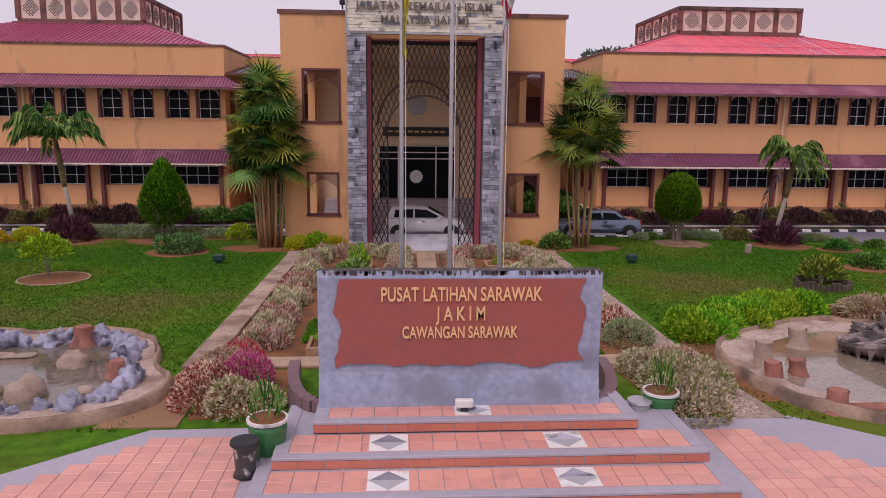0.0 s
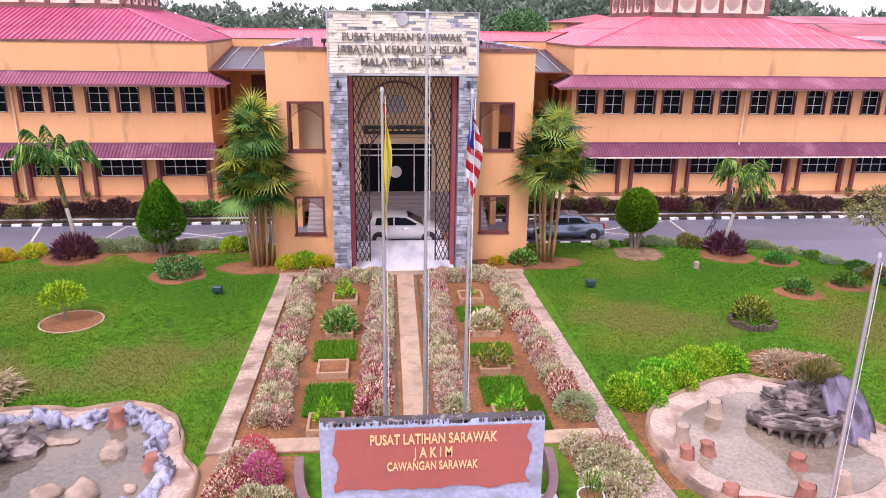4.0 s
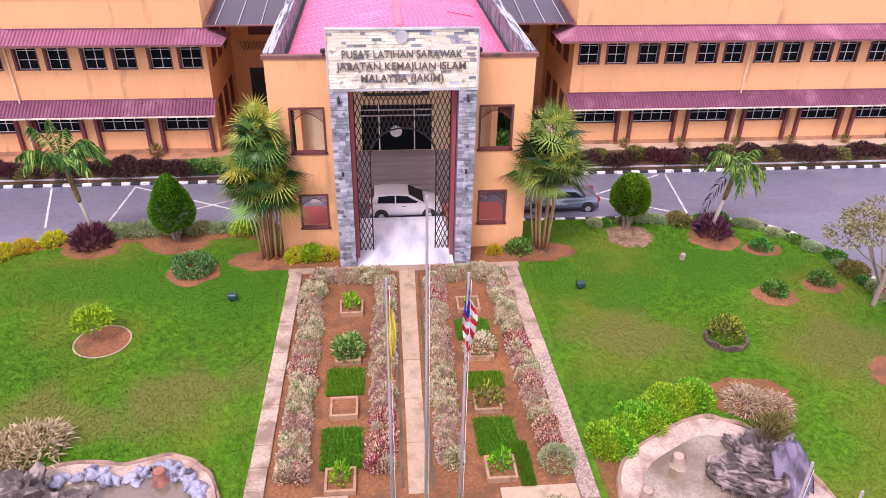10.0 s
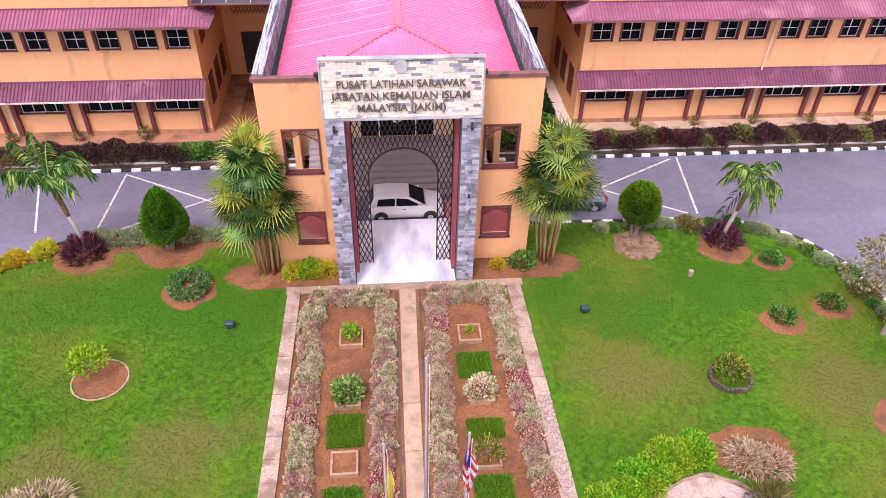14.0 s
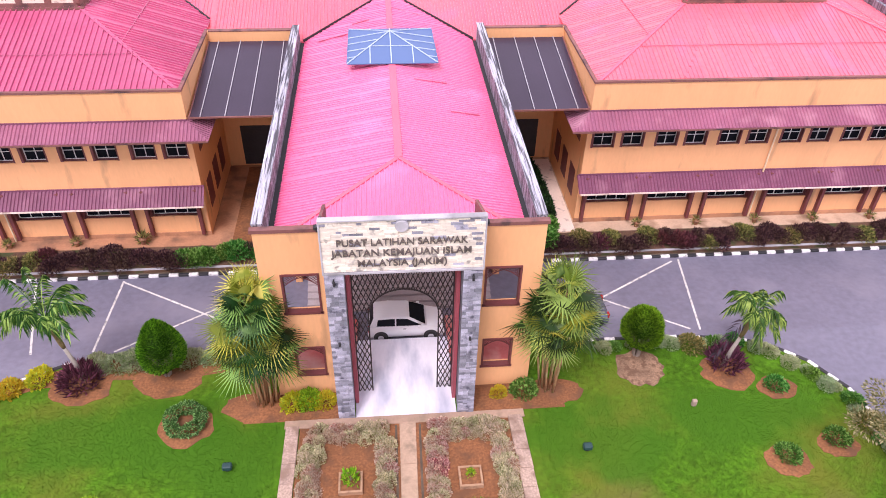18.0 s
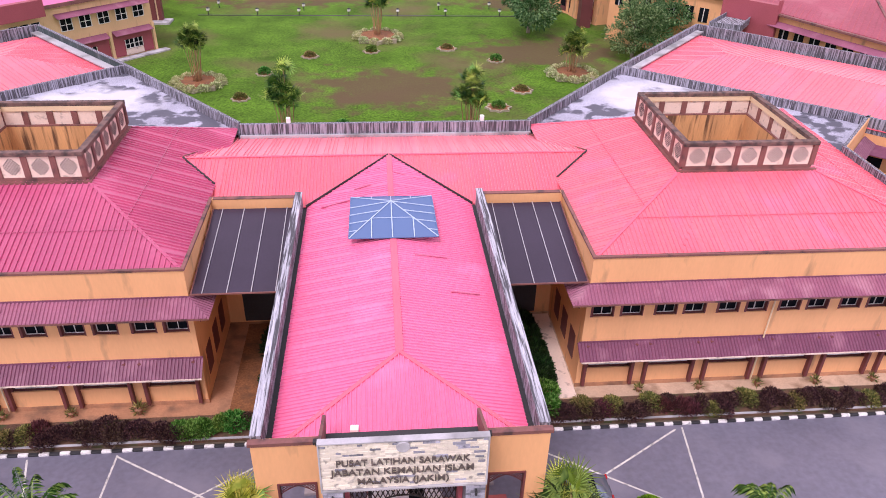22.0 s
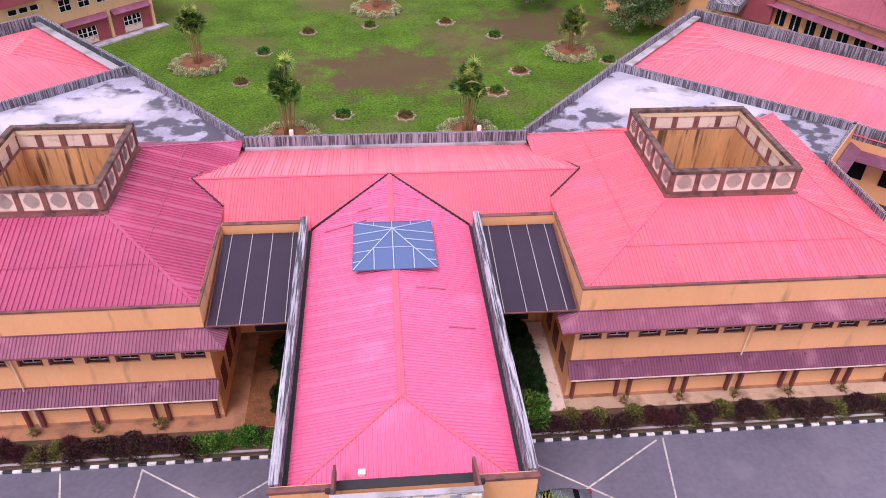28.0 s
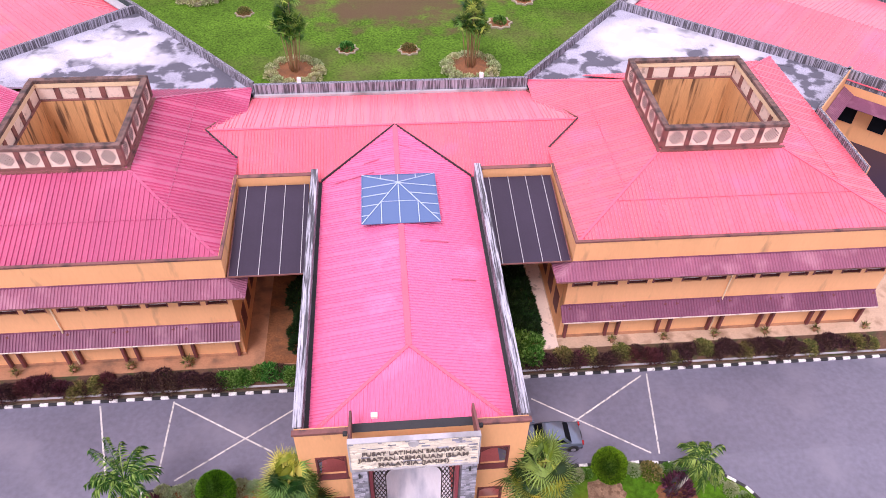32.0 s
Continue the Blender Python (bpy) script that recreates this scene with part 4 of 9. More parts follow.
def wing_window(w, x0, x1, z0, z1, y, nv, nh, arched):
    win = part("window", bars(x0 + 0.14, x1 - 0.06, z0 + 0.05, z1, y + 0.27, nv, nh), M_white, w, "white barred window with dark glass")
    part("pane", bx(bmesh.new(), x0, x1, y + 0.34, y + 0.37, z0, z1), M_glass, win)
    bm = bmesh.new()
    for a in ((x0 - 0.02, x0 + 0.12), (x1 - 0.05, x1 + 0.02)):
        bx(bm, a[0], a[1], y - 0.02, y + 0.33, z0, z1)
    part("reveal", bm, M_maroon, win)
    part("sill", bx(bmesh.new(), x0 - 0.04, x1 + 0.04, y - 0.04, y + 0.06, z0 - 0.06, z0 + 0.03), M_orange, win)
    part("inner_sill", bx(bmesh.new(), x0 + 0.12, x1 - 0.05, y + 0.06, y + 0.34, z0 - 0.06, z0 + 0.026), M_maroon, win)
    if arched:
        bm = bmesh.new()
        for s, xe in ((1, x0 + 0.1), (-1, x1 - 0.04)):
            for k in range(4):
                a, b = k / 4, (k + 1) / 4
                r = 0.42
                p = (xe + s * r * (1 - math.cos(a * math.pi / 2)), y + 0.06, z1 - r * (1 - math.sin(a * math.pi / 2)))
                q = (xe + s * r * (1 - math.cos(b * math.pi / 2)), y + 0.06, z1 - r * (1 - math.sin(b * math.pi / 2)))
                beam(bm, p, q, 0.05, 0.05)
                beam(bm, p, (xe, y + 0.06, z1 - 0.04 * k), 0.03, 0.025)
        part("arch_bracket", bm, M_panel, win, "pale pierced corner bracket")


def wing(sx, mat, label, fade):
    w = thing("wing_right" if sx > 0 else "wing_left", label, "building", kind="structure")
    x0, x1, y0, y1 = 11.05, 33.6, 14.4, 37.0
    P = lambda x, y, z: (sx * x, y, z)
    span = lambda a, b: (min(sx * a, sx * b), max(sx * a, sx * b))
    holes = [(*span(x, x + 1.36), 5.42, 7.1) for x in UPPER] + [(*span(x, x + 2.75), 1.56, 3.2) for x in LOWER]
    a, b = span(x0, x1)
    part("front_wall", wall_y(bmesh.new(), a, b, y0, y0 + 0.2, 0.1, 9.5, holes), M_orange, w)
    # dark board standing for the unlit rooms behind the panes
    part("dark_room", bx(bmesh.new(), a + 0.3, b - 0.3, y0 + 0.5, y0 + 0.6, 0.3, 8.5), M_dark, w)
    for x in UPPER:
        wing_window(w, *span(x, x + 1.36), 5.42, 7.1, y0, 1, 2, True)
    for x in LOWER:
        wing_window(w, *span(x, x + 2.75), 1.56, 3.2, y0, 3, 2, False)
        for e in (x - 0.2, x + 2.75):
            part("post", bx(bmesh.new(), *span(e, e + 0.2), y0 - 0.28, y0 + 0.02, 0.35, 3.5, bevel=0.015), M_maroon, w, "maroon painted post")
    part("plinth", bx(bmesh.new(), *span(x0 - 0.05, x1), y0 - 0.06, y0, 0.1, 0.42), M_apron, w)
    # inner side wall with tall dark openings
    part("inner_wall", bx(bmesh.new(), *span(x0, x0 + 0.2), y0 + 0.2, 22.5, 0.1, 9.5), M_orange, w)
    part("inner_wall", bx(bmesh.new(), *span(x0, x0 + 0.3), 22.5, 34, 0.1, 8.6), M_orange, w)
    for yy in (15.6, 17.6, 19.6):
        for z0, z1 in ((1.3, 3.2), (5.2, 7.1)):
            part("side_window", bx(bmesh.new(), *span(x0 - 0.03, x0 + 0.05), yy, yy + 1.2, z0, z1), M_maroon, w, "maroon shuttered side window")
    part("outer_wall", bx(bmesh.new(), *span(x1 - 0.3, x1), y0 + 0.3, y1, 0.1, 9.22), M_orange, w)
    ex0, ex1, ey0, ey1, ez, kz = x0 + 0.16, x1 - 0.2, y0 + 0.17, y1, 9.4, 11.5
    c0, c1, d0, d1, eyi = 18.2, 26.6, 21.3, 30.2, 34.2
    if sx < 0:
        c0, c1, d0, d1 = 17.7, 25.6, 21.4, 29.6
    faces = ([P(ex0, ey0, ez), P(ex1, ey0, ez), P(c1, d0, kz), P(c0, d0, kz)], (0, -1, 0)), ([P(ex0, ey0, ez), P(c0, d0, kz), P(c0, d1, kz), P(ex0, eyi, ez)], (-sx, 0, 0)), ([P(ex1, ey0, ez), P(ex1, ey1, ez), P(c1, d1, kz), P(c1, d0, kz)], (sx, 0, 0)), ([P(ex0, eyi, ez), P(c0, d1, kz), P(c1, d1, kz), P(ex1, ey1, ez)], (0, 1, 0))
    cuts = (0, 0.22, 0.41, 0.68, 1.0) if sx > 0 else (0, 1.0)
    for i, (c, d) in enumerate(faces):
        a, b, e, f = (Vector(v) for v in c)
        for g, h in zip(cuts, cuts[1:]):
            if i in (0, 3):
                quad = [a.lerp(b, g), a.lerp(b, h), f.lerp(e, h), f.lerp(e, g)] if i == 0 else [a.lerp(f, g), b.lerp(e, g), b.lerp(e, h), a.lerp(f, h)]
            else:
                quad = [a.lerp(f, g), b.lerp(e, g), b.lerp(e, h), a.lerp(f, h)] if i == 1 else [a.lerp(b, g), a.lerp(b, h), f.lerp(e, h), f.lerp(e, g)]
            roof_face([tuple(v) for v in quad], d, mat, w, 0.25 if sx > 0 else 0.31, tall=0.04 if sx > 0 else 0.085)
    for p, q in (((ex0, ey0), (c0, d0)), ((ex1, ey0), (c1, d0)), ((ex0, eyi), (c0, d1)), ((ex1, ey1), (c1, d1))):
        ridge_cap(P(*p, ez), P(*q, kz), fade, w, 0.2)
    # laps where one run of sheets ends on the next
    for f, a, b in ((0.42, (ex0, ey0, c0, d0), (ex1, ey0, c1, d0)), (0.55, (ex0, ey0, c0, d0), (ex0, eyi, c0, d1)), (0.5, (ex1, ey0, c1, d0), (ex1, ey1, c1, d1))):
        p, q = (Vector(P(e[0] + (e[2] - e[0]) * f, e[1] + (e[3] - e[1]) * f, ez + (kz - ez) * f + 0.06)) for e in (a, b))
        part("sheet_lap", beam(bmesh.new(), p, q, 0.05, 0.02), fade, w)
    part("lantern_flashing", bx(bx(bmesh.new(), *span(c0 - 0.35, c1 + 0.35), d0 - 0.3, d0 - 0.12, kz - 0.2, kz + 0.04), *span(c0 - 0.3, c0 - 0.12), d0 - 0.12, d1 + 0.12, kz - 0.2, kz + 0.04), M_brown, w)
    part("coping", bx(bmesh.new(), *span(x0 - 0.06, x1 + 0.06), y0 - 0.06, y0 + 0.14, 9.5, 9.62), M_brown, w)
    part("side_coping", bx(bmesh.new(), *span(x0 - 0.06, x0 + 0.14), y0 + 0.14, 22.6, 9.5, 9.62), M_brown, w)
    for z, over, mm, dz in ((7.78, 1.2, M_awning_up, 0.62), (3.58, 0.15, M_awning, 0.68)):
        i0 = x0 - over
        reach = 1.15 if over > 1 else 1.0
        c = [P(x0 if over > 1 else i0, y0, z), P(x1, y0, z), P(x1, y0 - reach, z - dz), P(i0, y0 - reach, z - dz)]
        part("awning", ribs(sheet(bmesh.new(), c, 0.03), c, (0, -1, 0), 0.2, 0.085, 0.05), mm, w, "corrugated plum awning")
        if over > 1:
            c = [P(x0, y0, z), P(i0, y0 - reach, z - dz), P(i0, y0 + 1.2, z - dz), P(x0, y0 + 1.2, z)]
            part("awning", ribs(sheet(bmesh.new(), c, 0.03), c, (-sx, 0, 0), 0.2, 0.085, 0.05), mm, w)
        part("fascia", bx(bmesh.new(), *span(i0, x1), y0 - reach - 0.03, y0 - reach + 0.01, z - dz - 0.1, z - dz), M_brown if over > 1 else M_panel, w)
        part("flashing", bx(bmesh.new(), *span(i0 if over < 1 else x0, x1), y0 - 0.06, y0, z, z + 0.1), M_awning, w)
    for xp in (22.35,):
        bm = tube(bmesh.new(), [P(xp, y0 - 0.1, 7.3), P(xp - 0.05, y0 - 0.12, 4.6), P(xp - 0.05, y0 - 0.1, 0.2)], [0.055] * 3, 8)
        part("drainpipe", bm, M_cream, w, "cream drainpipe")
    # roof lantern
    cup = thing("roof_lantern", "square brown roof lantern with pierced pale panels", "roof lantern", "roof lanterns")
    zb, zt = kz - 0.1, 13.3

    def side(p, q, nrm):
        p, q = Vector((sx * p[0], p[1], 0)), Vector((sx * q[0], q[1], 0))
        d = (q - p)
        L = d.length
        ang = math.degrees(math.atan2(d.y, d.x))
        m = pose(p.x, p.y, 0, 0, 0, ang)
        flip = m.to_3x3() @ Vector((0, -1, 0))
        s = 1 if flip.dot(Vector(nrm)) > 0 else -1
        part("sill_beam", bx(bmesh.new(), 0, L, -0.12, 0.12, zb, zb + 0.35), M_brown, cup, at=m)
        ext = 0.16 if abs(nrm[1]) > 0 else -0.23
        part("top_beam", bx(bmesh.new(), -ext, L + ext, -0.22, 0.2, zt - 0.2, zt + 0.06, bevel=0.02), M_cap, cup, at=m)
        n = 5
        for i in range(n + 1):
            x = L * i / n
            part("lantern_post", bx(bmesh.new(), x - 0.17, x + 0.17, -0.14, 0.14, zb + 0.35, zt - 0.2), M_brown, cup, at=m)
        for i in range(n):
            x = L * (i + 0.5) / n
            k = (L / n - 0.34) / 1.2
            pm = m @ pose(x, 0, zb + 0.35 + (zt - zb - 0.55) / 2) @ Matrix.Diagonal((k, s, (zt - zb - 0.55) / 1.2, 1))
            pn = part("pierced_panel", PANEL, None, cup, at=pm, label="pale pierced panel")
            part("piercing", PIERCE, None, pn)
            lo, hi = sorted((s * 0.062, s * 0.1))
            part("panel_back", bx(bmesh.new(), x - L / n / 2 + 0.17, x + L / n / 2 - 0.17, lo, hi, zb + 0.35, zt - 0.2), M_panel, cup, at=m, label="pale pierced panel seen from inside")
        lo, hi = sorted((s * 0.102, s * 0.19))
        part("inner_band", bx(bmesh.new(), 0.2, L - 0.2, lo, hi, zt - 0.54, zt - 0.21), M_cream, cup, at=m, label="cream band inside the top beam")
        for i in range(1, n):
            part("inner_post", bx(bmesh.new(), L * i / n - 0.2, L * i / n + 0.2, lo, hi, zb + 0.36, zt - 0.55, bevel=0.01), M_brown, cup, at=m)

    side((c0, d0), (c1, d0), (0, -1, 0)), side((c0, d1), (c1, d1), (0, 1, 0)), side((c0, d0), (c0, d1), (-sx, 0, 0)), side((c1, d0), (c1, d1), (sx, 0, 0))
    for a in ((c0 + 0.3, c1 - 0.3, d1 - 0.35, d1 - 0.15), (c0 + 0.3, c1 - 0.3, d0 + 0.15, d0 + 0.35), (c0 + 0.15, c0 + 0.3, d0 + 0.15, d1 - 0.15), (c1 - 0.3, c1 - 0.15, d0 + 0.15, d1 - 0.15)):
        part("well_wall", bx(bmesh.new(), *span(a[0], a[1]), a[2], a[3], 6.5, 11.74), M_stained, cup, "orange light well streaked with damp")
        part("well_curb", bx(bmesh.new(), *span(a[0], a[1]), a[2], a[3], 11.74, 11.82), M_brown, cup)
    part("well_floor", bx(bmesh.new(), *span(c0 + 0.3, c1 - 0.3), d0 + 0.35, d1 - 0.35, 6.4, 6.5), M_stained, cup)
    # canopy over the side court
    can = thing("canopy", "sloping smoked canopy with white glazing bars", "canopy", "court canopies")
    c = [P(6.1, 14.3, 8.02), P(10.9, 14.3, 8.02), P(10.9, 21.9, 9.1), P(6.1, 21.9, 9.1)]
    part("canopy_sheet", sheet(bmesh.new(), c, 0.03), M_canopy, can)
    for i, x in enumerate((6.45, 7.8, 9.05, 10.25) if sx > 0 else (6.4, 7.7, 9.0, 10.3)):
        part("glazing_bar", beam(bmesh.new(), P(x, 14.3, 8.06), P(x, 21.9, 9.14), 0.045, 0.05), M_metal, can)
    part("front_rail", beam(bmesh.new(), P(6.0, 14.3, 8.0), P(10.95, 14.3, 8.0), 0.06, 0.09), M_brown, can)
    part("side_rail", beam(bmesh.new(), P(10.88, 14.3, 8.03), P(10.88, 21.9, 9.11), 0.07, 0.08), M_brown, can)
    for k in (0.12, 0.5, 0.9):
        part("purlin", beam(bmesh.new(), P(6.1, 14.3 + 7.6 * k, 7.93 + 1.08 * k), P(10.9, 14.3 + 7.6 * k, 7.93 + 1.08 * k), 0.08, 0.1), M_maroon, can)
    court = thing("court_wall_right" if sx > 0 else "court_wall_left", "orange rear wall of the covered side court", "wall", kind="structure")
    part("wall_face", bx(bmesh.new(), *span(5.9, x0), 22.2, 22.5, 0.1, 9.61), M_orange, court)
    part("wall_coping", bx(bmesh.new(), *span(5.85, x0 - 0.12), 22.17, 22.53, 9.61, 9.66), M_brown, court)
    # no hole here: a flat near-black board gives the opening its shade
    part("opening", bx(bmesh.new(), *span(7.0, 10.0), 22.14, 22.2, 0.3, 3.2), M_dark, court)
    part("opening", bx(bmesh.new(), *span(7.2, 9.8), 22.14, 22.2, 5.5, 7.2), M_maroon, court)
    bm = bmesh.new()
    for i in range(16):
        for s in (-1, 1):
            beam(bm, P(6.6 + 0.24 * i, 22.08, 4.5), P(6.6 + 0.24 * i + s * 0.25, 22.08, 5.1), 0.04, 0.04)
    part("balustrade", bm, M_brown, court)
    solid("court_bed", bx(bmesh.new(), *span(6.0, 9.75), 13.4, 21.9, 0.1, 0.2), M_soil, "dark earth bed in the side court", "planting bed", kind="structure")
    if sx > 0:
        solid("court_path", bx(bmesh.new(), 9.85, 10.95, 13.4, 21.9, 0.1, 0.2), M_panel, "pale cement path along the wing wall", "path", kind="structure")
    return w


wing(-1, M_roof_plum, "orange two-storey wing with faded plum-red hip roof", M_roof_plum)
wing(1, M_roof, "orange two-storey wing with bright red hip roof", M_ridge)


# ---- rear parapets, flat roofs and slanting blocks behind the wings ----
def run_wall(parent, a, b, z0, z1, mat, t=0.3, name="parapet", label=""):
    return part(name, beam(bmesh.new(), (a[0], a[1], (z0 + z1) / 2), (b[0], b[1], (z0 + z1) / 2), t, z1 - z0), mat, parent, label)


def slant_block(sx, apex, knee, far, near, mat):
    """The block set at an angle behind a wing: its parapets, flat corner roof and ribbed roof."""
    P = lambda p, z: (sx * p[0], p[1], z)
    b = thing("slant_block_right" if sx > 0 else "slant_block_left", "red-roofed block behind mould-streaked parapets", "building", kind="structure")
    s = lambda p: (sx * p[0], p[1])
    start = (11.1, 34.15)
    for p, q in ((start, apex), (apex, far)):
        run_wall(b, s(p), s(q), 0.0, 9.95, M_weather, label="mould-streaked grey parapet wall")
    run_wall(b, s(apex), s(knee), 9.0, 9.95, M_weather)
    end = (far[0] + 30, far[1] - 28.5)
    run_wall(b, s(far), s(end), 0.0, 9.95, M_weather)
    k2 = (knee[0] + 8, knee[1] - 7.6)
    run_wall(b, s(knee), s(k2), 8.6, 9.9, M_weather)
    run_wall(b, s(knee), s(k2), 0.0, 8.6, M_orange, 0.26, "wall")
    n = Vector((k2[0] - knee[0], k2[1] - knee[1], 0)).normalized()
    for k in range(3):
        p = Vector((knee[0], knee[1], 0)) + n * (1.5 + 2.6 * k)
        q = p + n * 1.3
        run_wall(b, s((p.x - 0.12, p.y - 0.12)), s((q.x - 0.12, q.y - 0.12)), 5.3, 6.8, M_glass, 0.1, "window")
    c = [P((knee[0] - 0.2, knee[1] - 0.2), 7.9), P((k2[0] - 0.2, k2[1] - 0.2), 7.9), P((k2[0] - 1.0, k2[1] - 1.1), 7.4), P((knee[0] - 1.0, knee[1] - 1.1), 7.4)]
    part("awning", sheet(bmesh.new(), c, 0.04), M_awning, b)
    out = [s(start), s(apex), s(knee), s((33.5, 36.0)), s((11.1, 33.9))]
    part("flat_roof", slab(bmesh.new(), out if sx < 0 else out[::-1], 9.05, 9.2), M_concrete, b, "whitish flat roof blotched with black mould")
    d = Vector((0.725, -0.689))
    g0, g1 = Vector(apex).lerp(Vector(far), 0.02), Vector(apex).lerp(Vector(far), 0.98)
    strip_pts = [s(g0 + d * 0.2), s(g1 + d * 0.2), s(g1 + d * 1.0), s(g0 + d * 1.0)]
    part("gutter", slab(bmesh.new(), strip_pts if sx < 0 else strip_pts[::-1], 9.22, 9.36), M_gutter, b, "pale grey box gutter")
    if sx < 0:
        run_wall(b, s(g0 + d * 0.19), s(g1 + d * 0.19), 9.3, 9.9, M_teal_mould, 0.04, "mould_face", "parapet face blackened by green mould")
    # ribbed hip roof between the parapets
    i0, i1 = Vector(apex).lerp(Vector(far), 0.06), Vector(apex).lerp(Vector(far), 0.94)
    d = Vector((0.725, -0.689))
    o0, o1 = i0 + d * 0.8, i1 + d * 0.8
    mid = (o0 + o1) / 2 + d * 6
    L = 34
    e0, e1, me = o0 + d * L, o1 + d * L, mid + d * (L - 6)
    z0, z1 = 9.05, 10.15
    roof_face([P(o0, z0), P(o1, z0), P(mid, z1)], (-d.x * sx, -d.y, 0), mat, b, 0.4)
    roof_face([P(o0, z0), P(mid, z1), P(me, z1), P(e0, z0)], (-sx * 0.7, -0.7, 0), mat, b, 0.4)
    roof_face([P(o1, z0), P(e1, z0), P(me, z1), P(mid, z1)], (sx * 0.7, 0.7, 0), mat, b, 0.4)
    return b


well = thing("light_well", "open light well with mouldy outer and orange inner walls", "light well", kind="structure")
for a, b in (((33.5, 20.5), (33.5, 28.1)), ((33.5, 28.1), (39.2, 34.2))):
    run_wall(well, a, b, 3.6, 9.9, M_weather, 0.24, label="mould-streaked grey parapet")
    d = (Vector(b) - Vector(a)).normalized()
    n = Vector((d.y, -d.x)) * 0.16
    run_wall(well, (a[0] + n.x, a[1] + n.y), (b[0] + n.x, b[1] + n.y), 3.6, 9.86, M_orange, 0.08, "inner_face")
part("cover", slab(bmesh.new(), [(33.7, 20.5), (44, 20.5), (44, 34.0), (39.2, 34.0), (33.7, 28.0)], 3.6, 3.7), M_canopy, well, "dark sheet cover")
d = Vector((5.7, 6.1)).normalized()
n = Vector((d.y, -d.x))
c = [Vector((33.9, 28.3)) + n * 0.1, Vector((39.3, 34.1)) + n * 0.1, Vector((39.3, 34.1)) + n * 1.1, Vector((33.9, 28.3)) + n * 1.1]
c = [(p.x, p.y, z) for p, z in zip(c, (8.3, 8.3, 7.8, 7.8))]
part("awning", ribs(sheet(bmesh.new(), c, 0.03), c, (n.x, n.y, 0), 0.25, 0.08, 0.05), M_awning, well, "corrugated plum awning")
for k in range(4):
    p = Vector((34.3, 28.75)) + d * 1.9 * k + n * 0.12
    q = p + d * 1.3
    run_wall(well, (p.x, p.y), (q.x, q.y), 5.6, 7.4, M_glass, 0.1, "window", "dark barred window")
wedge = slab(bmesh.new(), [(33.3, 28.3), (39.1, 34.4), (38.4, 34.9), (33.3, 37.2)], 9.02, 9.17)
solid("flat_wedge", wedge, M_concrete, "whitish flat roof wedge blotched with black mould", "roof", kind="structure")
slant_block(1, (22.4, 47.4), (38.3, 34.3), (36.0, 62.6), 0, M_roof)
slant_block(-1, (23.3, 48.6), (38.5, 35.0), (36.3, 62.8), 0, M_roof)


